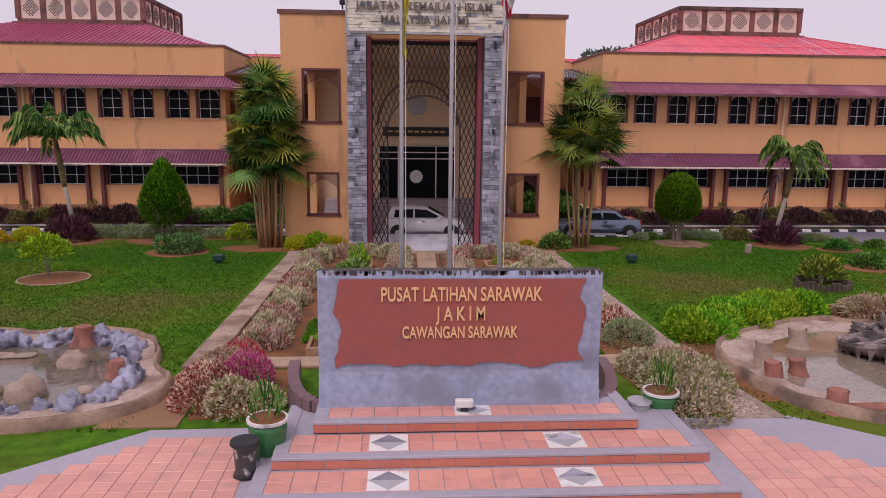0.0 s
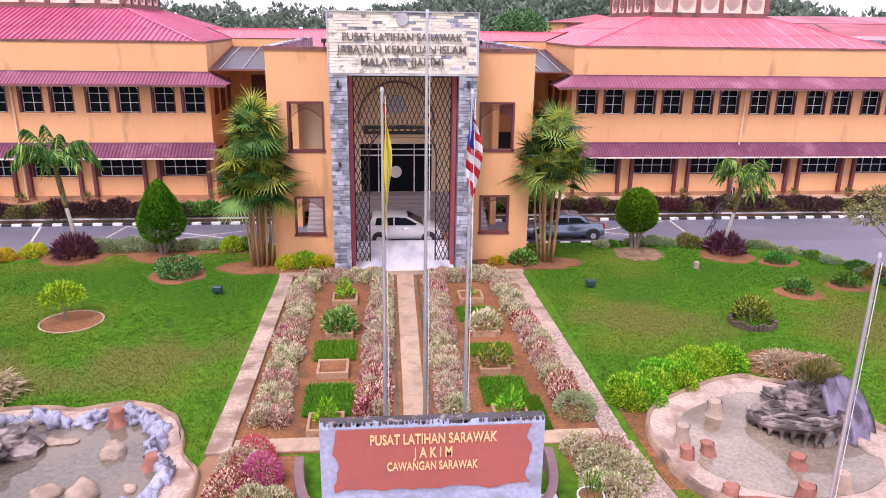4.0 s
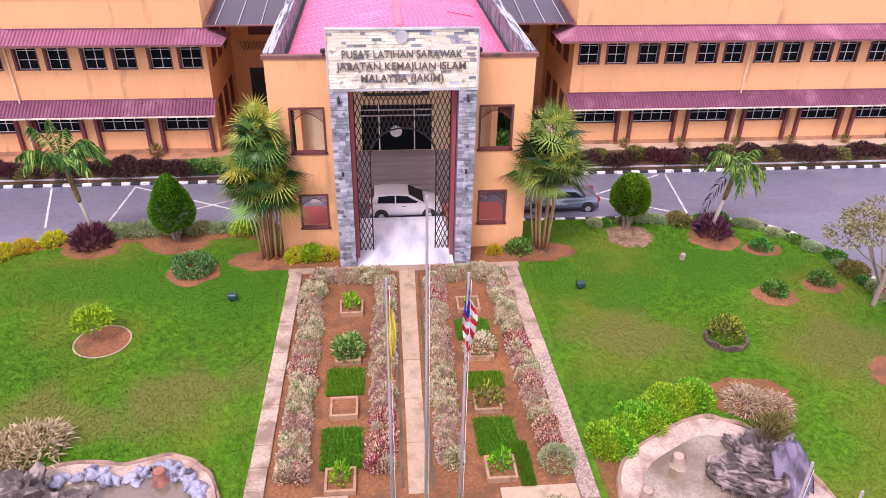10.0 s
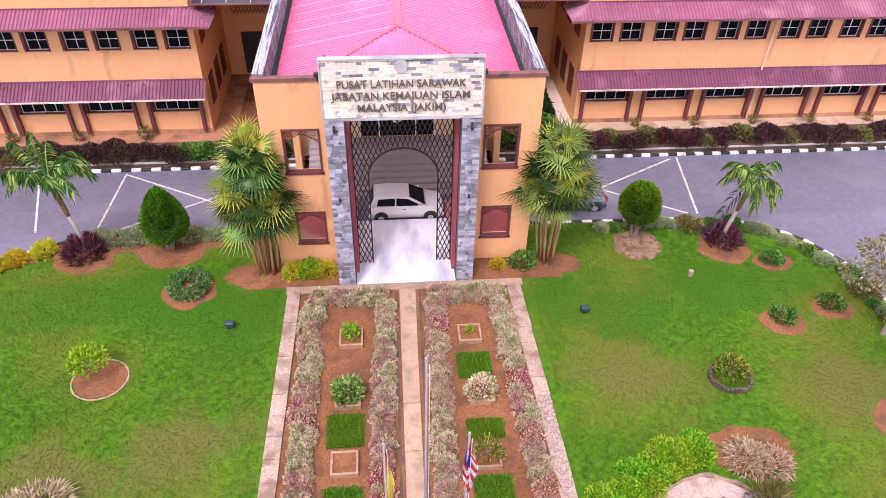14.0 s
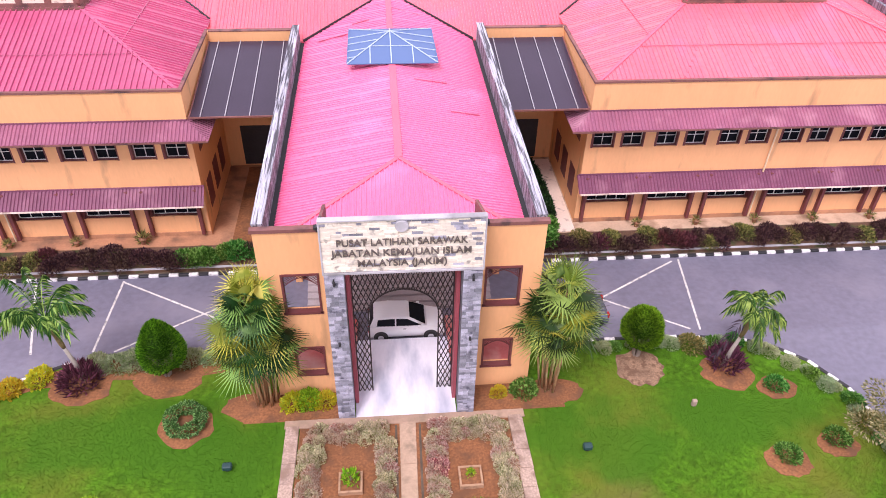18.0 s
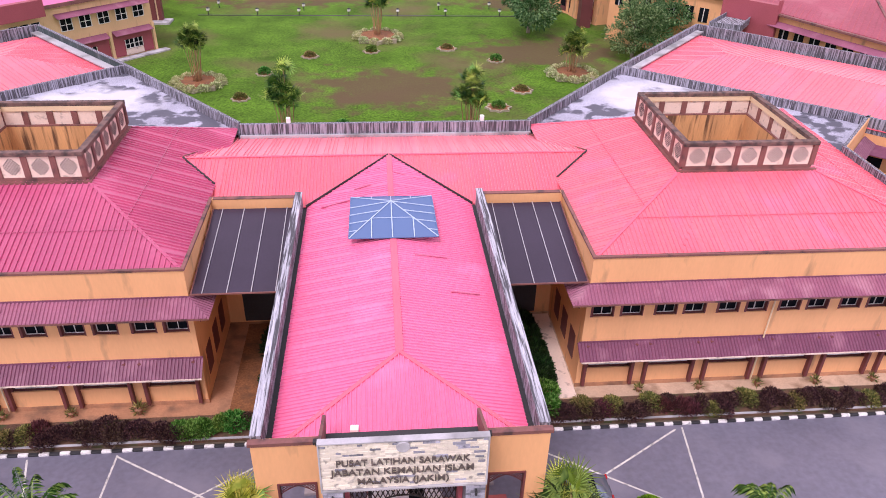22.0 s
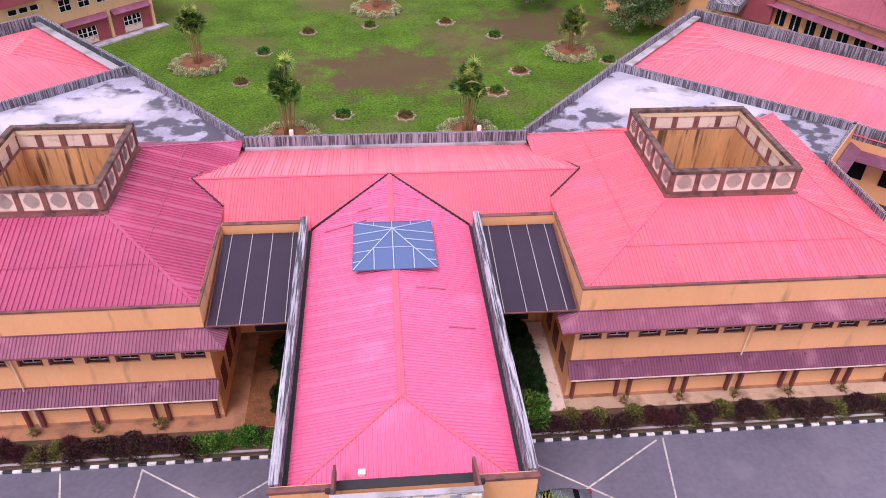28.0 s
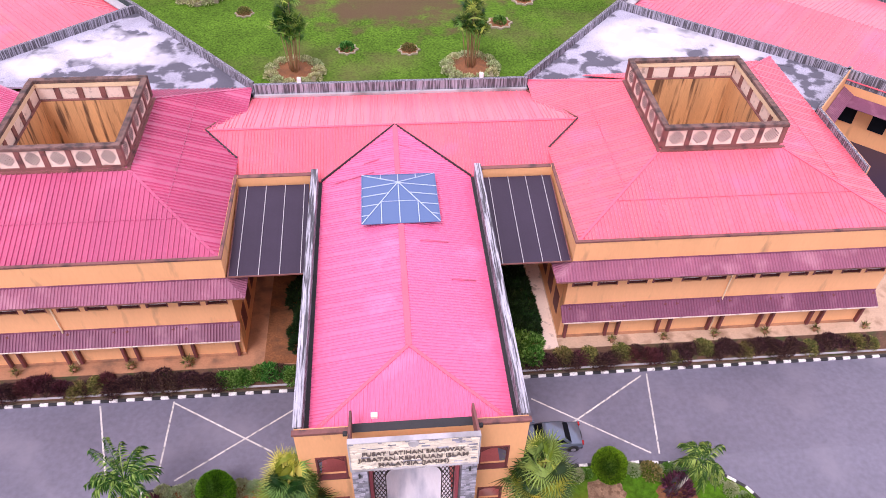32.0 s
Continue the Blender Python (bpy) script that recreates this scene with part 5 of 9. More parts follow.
# ---- far blocks of the compound ----
def far_block(a, b, depth, h, mat, label, upper=2.6, side=1, ground=True, rise=2.6, awnings=True):
    """A two-storey block whose front runs from a to b; it lies to the left of that line when side is 1."""
    a, b = Vector((*a, 0)), Vector((*b, 0))
    d = (b - a).normalized()
    n = Vector((-d.y, d.x, 0)) * side
    L = (b - a).length
    f = thing("far_block", label, "building")
    W = lambda u, v, z: a + d * u + n * v + Vector((0, 0, z))

    def pl(name, mat, u0, u1, v0, v1, z0, z1, lab="", parent=f):
        bm = bmesh.new()
        v = [bm.verts.new(W(u, w, z)) for z in (z0, z1) for u, w in ((u0, v0), (u1, v0), (u1, v1), (u0, v1))]
        for q in ((0, 1, 2, 3), (4, 5, 6, 7), (0, 1, 5, 4), (1, 2, 6, 5), (2, 3, 7, 6), (3, 0, 4, 7)):
            bm.faces.new([v[i] for i in q])
        return part(name, bm, mat, parent, lab)

    pl("wall", M_orange, 0, L, 0, depth, 0, h)
    e = 0.5
    c = [W(-e, -e, h), W(L + e, -e, h), W(L + e, depth + e, h), W(-e, depth + e, h)]
    r0, r1 = W(depth * 0.45, depth / 2, h + rise), W(L - depth * 0.45, depth / 2, h + rise)
    if r0.x * 0 + depth * 0.45 > L / 2:
        r0 = r1 = W(L / 2, depth / 2, h + rise)
    for q, dn in (([c[0], c[1], r1, r0], -n), ([c[2], c[3], r0, r1], n)):
        bm = sheet(bmesh.new(), [tuple(p) for p in q], 0.08)
        part("roof_slope", bm, mat, f)
    for q in ([c[1], c[2], r1], [c[3], c[0], r0]):
        part("roof_slope", sheet(bmesh.new(), [tuple(p) for p in q], 0.08), mat, f)
    pl("eaves_band", M_brown, -e, L + e, -e, -e + 0.15, h - 0.1, h + 0.1)
    k, i = 1.2, 0
    while k < L - 1.5:
        wdw = pl("window", M_glass, k, k + 1.4, -0.06, 0.02, h * 0.58, h * 0.58 + 1.4, "dark barred window")
        pl("window_bar", M_white, k + 0.66, k + 0.74, -0.1, -0.06, h * 0.58, h * 0.58 + 1.4, parent=wdw)
        if ground:
            pl("ground_panel", M_maroon, k - 0.2, k + 1.5, -0.08, 0.02, 0.4, h * 0.32, "maroon panel")
            pl("ground_window", M_glass, k, k + 1.3, -0.14, -0.08, 1.2, h * 0.26)
        k += upper
        i += 1
    if not awnings:
        return f
    c = [W(0.5, 0, h * 0.8), W(L - 0.5, 0, h * 0.8), W(L - 0.5, -0.9, h * 0.75), W(0.5, -0.9, h * 0.75)]
    part("awning", sheet(bmesh.new(), [tuple(p) for p in c], 0.05), M_awning, f)
    c = [W(0.5, 0, h * 0.42), W(L - 0.5, 0, h * 0.42), W(L - 0.5, -0.9, h * 0.37), W(0.5, -0.9, h * 0.37)]
    part("awning", sheet(bmesh.new(), [tuple(p) for p in c], 0.05), M_awning, f)
    return f


F_DIR, G_DIR = Vector((0.671, 0.741)), Vector((-0.671, 0.741))


def wall_box(parent, name, mat, a, d, u0, u1, z0, z1, out0, out1, label=""):
    """A box on a wall line from a along d, standing out0 to out1 metres in front of it."""
    n = Vector((d.y, -d.x))
    c = [a + d * u + n * o for u, o in ((u0, out0), (u1, out0), (u1, out1), (u0, out1))]
    bm = bmesh.new()
    lo, hi = [bm.verts.new((p.x, p.y, z0)) for p in c], [bm.verts.new((p.x, p.y, z1)) for p in c]
    bm.faces.new(lo), bm.faces.new(hi)
    for i in range(4):
        bm.faces.new((lo[i], lo[i - 1], hi[i - 1], hi[i]))
    bmesh.ops.recalc_face_normals(bm, faces=bm.faces)
    return part(name, bm, mat, parent, label)


def far_window(parent, a, d, u, w, z0, z1, cols=2, rows=2):
    pane = wall_box(parent, "window", M_glass, a, d, u, u + w, z0, z1, 0.02, 0.06, "dark window with white bars")
    for i in range(cols + 1):
        wall_box(pane, "window_bar", M_white, a, d, u + w * i / cols - 0.05, u + w * i / cols + 0.05, z0, z1, 0.06, 0.11)
    for j in range(rows):
        z = z0 + (z1 - z0) * j / rows
        wall_box(pane, "window_rail", M_white, a, d, u, u + w, z - 0.04, z + 0.04, 0.07, 0.1)


def far_awning(parent, a, d, u0, u1, z):
    n = Vector((d.y, -d.x))
    c = [a + d * u0, a + d * u1, a + d * u1 + n * 0.95, a + d * u0 + n * 0.95]
    c = [(p.x, p.y, q) for p, q in zip(c, (z, z, z - 0.5, z - 0.5))]
    part("awning", sheet(bmesh.new(), c, 0.05), M_awning_up, parent, "plum awning over windows")


def far_ground(parent, a, d, u0, u1, h):
    wall_box(parent, "ground_panel", M_post, a, d, u0, u1, 0.2, h, 0.02, 0.1, "maroon ground-floor panel")
    m = (u0 + u1) / 2
    wall_box(parent, "dado", M_panel, a, d, m - 1.35, m + 1.35, 0.2, 1.0, 0.1, 0.16)
    for e in (-1.3, 0.05):
        far_window(parent, a + Vector((d.y, -d.x)) * 0.1, d, m + e, 1.25, 1.1, 2.3, 2, 2)
    far_awning(parent, a, d, u0 + 0.1, u1 - 0.1, h + 0.1)


def slope(parent, pts, mat=None):
    return part("roof_slope", sheet(bmesh.new(), pts, 0.1), mat or M_roof_far, parent)


def hip_line(parent, p, q, mat=None, w=0.22):
    part("ridge_cap", beam(bmesh.new(), p, q, w, 0.14), mat or M_roof_pale, parent)


def angle_block():
    """The near L-shaped block on the left of the field."""
    f = thing("angle_block", "orange angled block with bright pink hip roof", "building")
    K, h, top = Vector((-31.3, 88.1)), 8.5, 11.0
    R, I = K + 6.4 * (G_DIR - F_DIR), K + 12.8 * (G_DIR - F_DIR)
    V = lambda p, z: (p.x, p.y, z)
    slope(f, [V(K, h), V(K - 60 * F_DIR, h), V(R - 54 * F_DIR, top), V(R, top)])
    slope(f, [V(R, top), V(R - 54 * F_DIR, top), V(I - 47 * F_DIR, h), V(I, h)])
    slope(f, [V(K, h), V(R, top), V(R + 62 * G_DIR, top), V(K + 68 * G_DIR, h)])
    slope(f, [V(R, top), V(I, h), V(I + 56 * G_DIR, h), V(R + 62 * G_DIR, top)])
    hip_line(f, V(R, top + 0.05), V(R + 62 * G_DIR, top + 0.05))
    hip_line(f, V(R, top + 0.05), V(R - 54 * F_DIR, top + 0.05), M_roof_far, 0.14)
    hip_line(f, V(R, top + 0.05), V(K, h + 0.05), M_roof_far, 0.14)
    fr = K - F_DIR * 60 + (G_DIR - F_DIR) * 0.3
    wall_box(f, "front_wall", M_peach, fr, F_DIR, 0, 59.9, 0, h - 0.05, -0.4, 0)
    wall_box(f, "end_wall", M_peach, K + (G_DIR - F_DIR) * 0.3, G_DIR, 0.1, 67, 0, h - 0.05, -0.4, 0)
    wall_box(f, "court_wall", M_peach, I, F_DIR, -46, 0, 0, h - 0.05, 0.2, 0.5)
    wall_box(f, "court_wall", M_peach, I, G_DIR, 0, 55, 0, h - 0.05, 0.2, 0.5)
    for o, a, d, L in ((0.3, K - F_DIR * 60, F_DIR, 60), (0.3, K, G_DIR, 67)):
        wall_box(f, "fascia", M_brown, a, d, 0, L, h - 0.4, h + 0.05, -0.02, 0.14, "dark brown fascia under the eaves")
    # five upper windows under one awning, then the ground floor
    far_awning(f, fr, F_DIR, 46.4, 59.4, 7.25)
    for k in range(5):
        far_window(f, fr, F_DIR, 47.0 + 2.55 * k, 1.55, 5.0, 6.5)
    for k in range(3):
        far_window(f, fr, F_DIR, 40.7 + 1.35 * k, 1.1, 6.1, 6.7, 1, 1)
    for k in range(8):
        far_window(f, fr, F_DIR, 14.0 + 3.1 * k, 1.7, 4.9, 6.6)
    for u in (46.0, 53.0, 59.5):
        wall_box(f, "pilaster", M_peach, fr, F_DIR, u, u + 0.4, 0, 3.9, 0.02, 0.3)
    far_ground(f, fr, F_DIR, 53.5, 59.4, 3.6)
    far_ground(f, fr, F_DIR, 46.5, 52.9, 3.6)
    wall_box(f, "apron", M_gutter, fr, F_DIR, 40, 61, -0.1, 0.12, 0.3, 1.6)
    return f


def upper_block():
    """The block farther up the field, with a court behind it and the link between the two."""
    f = thing("upper_block", "orange block with pink roof farther up the field", "building")
    Q, h, top = Vector((-32.4, 130.3)), 9.1, 11.6
    a = Vector((-50.0, 109.6))
    d = (Q - a).normalized()
    slope(f, [(-46.8, 113.5, h), (Q.x, Q.y, h), (-41, 130.5, top), (-52.2, 120.8, 11.1)])
    slope(f, [(Q.x, Q.y, h), (-61.4, 170.8, h), (-66, 164, top), (-41, 130.5, top)])
    slope(f, [(-52.2, 120.8, 11.1), (-41, 130.5, top), (-55.9, 138.5, h)])
    slope(f, [(-41, 130.5, top), (-66, 164, top), (-68.7, 148.8, h), (-55.9, 138.5, h)])
    slope(f, [(-88, 122, h), (-68.7, 148.8, h), (-73, 160, top), (-96, 131, top)])
    slope(f, [(-41.0, 93.0, 10.6), (-42.3, 104.5, 10.9), (-46.6, 113.4, 9.2), (-52.2, 120.8, 11.1)])
    slope(f, [(-41.0, 93.0, 10.6), (-52.2, 120.8, 11.1), (-54.8, 106.5, 11.0)])
    hip_line(f, (-54.8, 106.5, 11.1), (-52.2, 120.8, 11.2), w=0.3)
    wall_box(f, "link_wall", M_peach, Vector((-42.6, 98.0)), Vector((-0.2, 0.98)), 0, 16, 0, 8.9, -0.4, 0)
    L = (Q - a).length
    w0 = a + Vector((-d.y, d.x)) * 0.5
    wall_box(f, "front_wall", M_peach, w0, d, 0, L - 0.4, 0, h - 0.05, -0.4, 0)
    g = Vector((-0.58, 0.81))
    wall_box(f, "end_wall", M_peach, Q + Vector((-0.6, 0)), g, 0.2, 49, 0, h - 0.05, -0.4, 0)
    c = Vector((-88, 122))
    e = (Vector((-68.7, 148.8)) - c).normalized()
    wall_box(f, "court_wall", M_peach, c + Vector((-0.4, 0.3)), e, 0, 32.4, 0, h - 0.05, -0.4, 0)
    wall_box(f, "fascia", M_brown, c, e, 0, 32.4, h - 0.4, h + 0.05, -0.02, 0.14)
    wall_box(f, "fascia", M_brown, Vector((-68.7, 148.8)), Vector((0.78, -0.626)), 0, 16.4, h - 0.4, h + 0.05, -0.02, 0.14)
    wall_box(f, "court_wall", M_peach, Vector((-68.7, 149.2)), Vector((0.78, -0.626)), 0, 16.4, 0, h - 0.1, -0.4, 0)
    for k in range(3):
        far_window(f, c + Vector((-0.4, 0.3)), e, 14 + 4.5 * k, 2.2, 5.6, 7.2)
    wall_box(f, "fascia", M_brown, a, d, 0, L, h - 0.4, h + 0.05, -0.02, 0.14, "dark brown fascia under the eaves")
    far_awning(f, w0, d, L - 11.2, L - 7.0, 7.6)
    far_window(f, w0, d, L - 9.3, 1.7, 5.2, 6.9)
    far_awning(f, w0, d, L - 5.2, L - 0.7, 7.6)
    far_window(f, w0, d, L - 5.0, 1.7, 5.2, 6.9), far_window(f, w0, d, L - 2.6, 1.7, 5.2, 6.9)
    for u in (L - 6.0, L - 0.8):
        wall_box(f, "pilaster", M_peach, w0, d, u, u + 0.35, 0, 7.2, 0.02, 0.3)
    far_ground(f, w0, d, L - 5.4, L - 0.9, 3.7)
    far_ground(f, w0, d, L - 13.0, L - 8.6, 3.7)
    far_window(f, w0, d, L - 8.0, 0.6, 3.0, 3.6, 1, 1), far_window(f, w0, d, L - 7.1, 0.6, 3.0, 3.6, 1, 1)
    wall_box(f, "apron", M_gutter, w0, d, L - 20, L + 1, -0.1, 0.12, 0.3, 1.8)
    return f


angle_block()
upper_block()
far_block((35.6, 100.6), (31.4, 112), 14, 11.2, M_roof_old, "tall orange end block with maroon stair tower", side=-1, rise=1.6)


def court_block():
    """The ring of old red roofs round a court, with a colonnade on its far side."""
    f = thing("court_block", "orange blocks with weathered red roofs round a court", "building")
    front = [(35.2, 92.9), (46.8, 79.8), (57.0, 56.5), (78.0, 36.0)]
    ridge = [(44.5, 95.5), (57.0, 97.5), (68.4, 84.0), (92.0, 62.0)]
    inner = [(50.0, 106.0), (63.0, 108.0), (79.0, 96.0), (104.0, 72.0)]
    for i, (p, q) in enumerate(zip(front, front[1:])):
        run_wall(f, p, q, 0.0, 9.0, M_orange, 0.4, "wall")
        d = (Vector(q) - Vector(p)).normalized()
        n = Vector((-d.y, d.x)) * -0.24
        if n.x > 0:
            n = -n
        L = (Vector(q) - Vector(p)).length
        k = 1.0
        while k < L - 1.6:
            a, b = Vector(p) + d * k + n, Vector(p) + d * (k + 1.35) + n
            win = run_wall(f, a, b, 5.4, 7.3, M_glass, 0.1, "window", "dark barred window")
            m = (a + b) / 2 + n * 0.3
            part("window_bar", bx(bmesh.new(), m.x - 0.05, m.x + 0.05, m.y - 0.05, m.y + 0.05, 5.4, 7.3), M_white, win)
            k += 2.25
        run_wall(f, Vector(p) + n * 2, Vector(q) + n * 2, 8.85, 9.1, M_brown, 0.5, "eaves_band")
        if i:
            a, b = Vector(p) + d * 4.2, Vector(q)
            c = [(a.x + n.x, a.y + n.y, 8.1), (b.x + n.x, b.y + n.y, 8.1), (b.x + n.x * 5, b.y + n.y * 5, 7.6), (a.x + n.x * 5, a.y + n.y * 5, 7.6)]
            part("awning", sheet(bmesh.new(), c, 0.05), M_awning_up, f)
    for i in range(3):
        a, b = front[i], front[i + 1]
        for low, mat, dn in ((front, M_roof_old, -1), (inner, M_roof_old, 1)):
            c = [(*low[i], 9.1), (*low[i + 1], 9.1), (*ridge[i + 1], 11.5), (*ridge[i], 11.5)]
            part("roof_slope", sheet(bmesh.new(), c, 0.1), mat, f)
            tagged(part("roof_seam", ribs(bmesh.new(), c, (-0.6 * dn, -0.8 * dn, 0), 0.7, 0.07, 0.05), mat, f), kind="stuff")
        part("ridge_cap", beam(bmesh.new(), (*ridge[i], 11.55), (*ridge[i + 1], 11.55), 0.3, 0.1), M_roof_old, f)
    for p, q in zip(front, ridge):
        part("hip_cap", beam(bmesh.new(), (*p, 9.15), (*q, 11.55), 0.3, 0.12), M_brown, f)
    for c in ([(33.5, 105.0, 10.0), (44.5, 95.6, 11.2), (50.7, 126.0, 13.5)], [(44.5, 95.6, 11.2), (57.0, 98.0, 10.6), (67.2, 139.7, 13.5), (50.7, 126.0, 13.5)], [(57.0, 98.0, 10.6), (69.0, 131.0, 9.6), (67.2, 139.7, 13.5)], [(33.5, 105.0, 10.0), (50.7, 126.0, 13.5), (44.0, 150.0, 10.0), (31.5, 118.0, 10.0)]):
        part("roof_slope", sheet(bmesh.new(), c, 0.1), M_roof_worn, f)
    part("hip_cap", beam(bmesh.new(), (44.5, 95.6, 11.3), (50.7, 126.0, 13.6), 0.3, 0.12), M_brown, f)
    part("hip_cap", beam(bmesh.new(), (57.0, 98.0, 10.7), (67.2, 139.7, 13.6), 0.3, 0.12), M_brown, f)
    run_wall(f, (33.5, 105.0), (31.5, 118.0), 0.0, 10.0, M_orange, 0.4, "wall")
    # colonnade on the far side of the court
    a, b = Vector((69.5, 132.4)), Vector((101.0, 137.0))
    # the colonnade's shade is put into this wall's near-black colour
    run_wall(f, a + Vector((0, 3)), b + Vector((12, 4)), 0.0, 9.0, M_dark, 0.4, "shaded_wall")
    run_wall(f, a, b, 8.3, 9.0, M_cream, 0.6, "lintel")
    run_wall(f, a + Vector((0, 2)), b + Vector((0, 2)), 6.2, 6.6, M_maroon, 0.2, "inner_rail")
    run_wall(f, a, b, 0.0, 4.6, M_cream, 0.4, "balustrade")
    for k in range(11):
        p = a.lerp(b, k / 10)
        part("column", bx(bmesh.new(), p.x - 0.35, p.x + 0.35, p.y - 0.35, p.y + 0.35, 0.0, 7.95), M_cream, f)
    run_wall(f, b, (108.0, 118.0), 0.0, 9.0, M_cream, 0.4, "wall")
    run_wall(f, (100.6, 136.4), (104.2, 126.0), 3.6, 8.4, M_glass, 0.2, "window", "tall dark glazed window")
    for k in range(5):
        p = Vector((100.4, 136.2)).lerp(Vector((104.0, 126.0)), k / 4)
        part("window_bar", bx(bmesh.new(), p.x - 0.09, p.x + 0.09, p.y - 0.09, p.y + 0.09, 3.6, 8.4), M_white, f)
    for z in (5.2, 6.8):
        run_wall(f, (100.4, 136.2), (104.0, 126.0), z - 0.08, z + 0.08, M_white, 0.3, "window_rail")
    for c in ([(68.5, 131.5, 9.1), (101.5, 136.0, 9.1), (108.0, 175.0, 14.0), (62.0, 170.0, 14.0)], [(101.5, 136.0, 9.1), (105.0, 124.0, 9.1), (150.0, 150.0, 14.0), (108.0, 175.0, 14.0)]):
        part("roof_slope", sheet(bmesh.new(), c, 0.1), M_roof_worn, f)
    part("hip_cap", beam(bmesh.new(), (101.5, 136.0, 9.2), (108.0, 175.0, 14.1), 0.3, 0.12), M_brown, f)
    run_wall(f, (68.5, 131.3), (101.5, 135.8), 8.9, 9.2, M_brown, 0.3, "eaves_band")
    return f


court_block()
up = thing("stair_block", "maroon stair portal between two pink-roofed blocks", "building")
part("beam", bx(bmesh.new(), -43.6, -35.0, 103.3, 104.2, 7.5, 9.4), M_post, up)
for p in ((-36.2, -35.4), (-35.1, -34.5)):
    part("shaft", bx(bmesh.new(), p[0], p[1], 103.2, 104.3, 0.0, 9.2), M_maroon, up)
part("pillar", bx(bmesh.new(), -35.4, -35.1, 103.4, 104.1, 0.0, 9.0), M_cream, up)
part("inner_wall", bx(bmesh.new(), -46.0, -36.2, 106.5, 106.9, 0.0, 8.4), M_cream, up)
part("inner_panel", bx(bmesh.new(), -38.6, -36.4, 106.4, 106.5, 0.0, 7.4), M_maroon, up)
rake = bmesh.new()
for y in (103.3, 104.1):
    for x, z in ((-47.0, 8.7), (-43.4, 8.7), (-43.4, 10.9), (-44.6, 12.1), (-44.6, 11.1), (-46.1, 9.6)):
        rake.verts.new((x, y, z))
rv = list(rake.verts)
rake.faces.new(rv[:6]), rake.faces.new(rv[6:])
for i in range(6):
    rake.faces.new((rv[i], rv[(i + 1) % 6], rv[6 + (i + 1) % 6], rv[6 + i]))
bmesh.ops.recalc_face_normals(rake, faces=rake.faces)
part("raking_parapet", rake, M_post, up)
part("step_slab", bx(bmesh.new(), -37.5, -33.2, 101.6, 104.5, -0.1, 0.25), M_gutter, up)
porch = thing("flat_canopy", "mouldy grey flat canopy with a raised rim", "canopy")
rim = [(41.3, 70.9), (47.6, 78.0), (49.6, 75.8), (44.6, 69.2)]
part("slab", slab(bmesh.new(), rim, 7.3, 7.6), M_coping, porch)
for p, q in zip(rim, rim[1:] + rim[:1]):
    run_wall(porch, p, q, 7.2, 8.1, M_weather, 0.16, "rim")
part("post", bx(bmesh.new(), 42.0, 42.6, 70.9, 71.5, 0.0, 7.3), M_cream, porch)
tower = thing("stair_tower", "maroon stair tower on the corner of a block", "tower")
part("shaft", bx(bmesh.new(), 32.6, 34.4, 99.2, 101.2, 0, 11.0), M_maroon, tower)
part("side_panel", bx(bmesh.new(), 34.5, 36.4, 101.6, 101.9, 0, 10.6), M_panel, tower, "pale pink side panel")
for k in range(6):
    part("lattice", bx(bmesh.new(), 34.9 + 0.5 * (k % 2), 35.4 + 0.5 * (k % 2), 101.52, 101.6, 1.2 + 1.45 * k, 2.2 + 1.45 * k), M_post, tower)
for a, b, z0, z1 in (((-44.6, 71.9), (-41.0, 76.0), 7.6, 9.6), ((45.4, 76.6), (50.2, 70.9), 5.2, 10.1)):
    t = thing("roof_upstand", "maroon parapet upstand across a roof end", "parapet", "roof upstands")
    run_wall(t, a, b, z0, z1, M_post, 0.9, "upstand")
    run_wall(t, b, (b[0] * 0.97 + a[0] * 0.03, b[1] * 0.97 + a[1] * 0.03), z1, z1 + 0.6, M_post, 0.9, "upstand_peak")

# ---- rear field ----
bm = bmesh.new()
pts = [(-48, 158, 0.15), (-10, 157, 0.2), (40, 160, 0.25), (75, 166, 0.15)]
for p, q in zip(pts, pts[1:]):
    beam(bm, p, q, 0.7, 0.45)
solid("drain_pipe", bm, M_black, "long black pipe lying across the field", "pipe", kind="structure")
solid("field_path", beam(bmesh.new(), (-30, 107.8, -0.03), (26, 106.9, -0.03), 0.4, 0.05), M_black, "narrow dark drain across the field", "drain", kind="structure")
rng = random.Random(64)
scraps = bmesh.new()
for cx, cy, sx, sy, n in ((5, 131, 4, 2, 16), (14, 190, 30, 6, 34), (-10, 175, 30, 8, 14), (38, 178, 14, 3, 12), (-30, 196, 18, 5, 14), (62, 190, 30, 8, 12)):
    for k in range(n):
        x, y, w = cx + rng.gauss(0, sx * 0.6), cy + rng.gauss(0, sy * 0.6), rng.uniform(0.15, 0.75)
        out = [(x + w * 1.6 * math.cos(a) * rng.uniform(0.5, 1.2), y + w * math.sin(a) * rng.uniform(0.4, 1.1)) for a in [j * math.pi / 4 for j in range(8)]]
        slab(scraps, out, -0.06, 0.03)
solid("pale_rubble", scraps, M_chalk, "scattered pale rubble and puddles in the field", "rubble", kind="stuff")
post = thing("garden_lamp", "short white garden lamp in the field", "lamp", "garden lamps", at=(-28.3, 108, -0.05))
part("stem", tube(bmesh.new(), [(0, 0, 0), (0, 0, 0.75)], [0.09, 0.07], 8), M_black, post)
part("head", tube(bmesh.new(), [(0, 0, 0.75), (0, 0, 1.1)], [0.26, 0.3], 10), M_white, post)
part("cap", tube(bmesh.new(), [(0, 0, 1.1), (0, 0, 1.3)], [0.32, 0.08], 10), M_black, post)
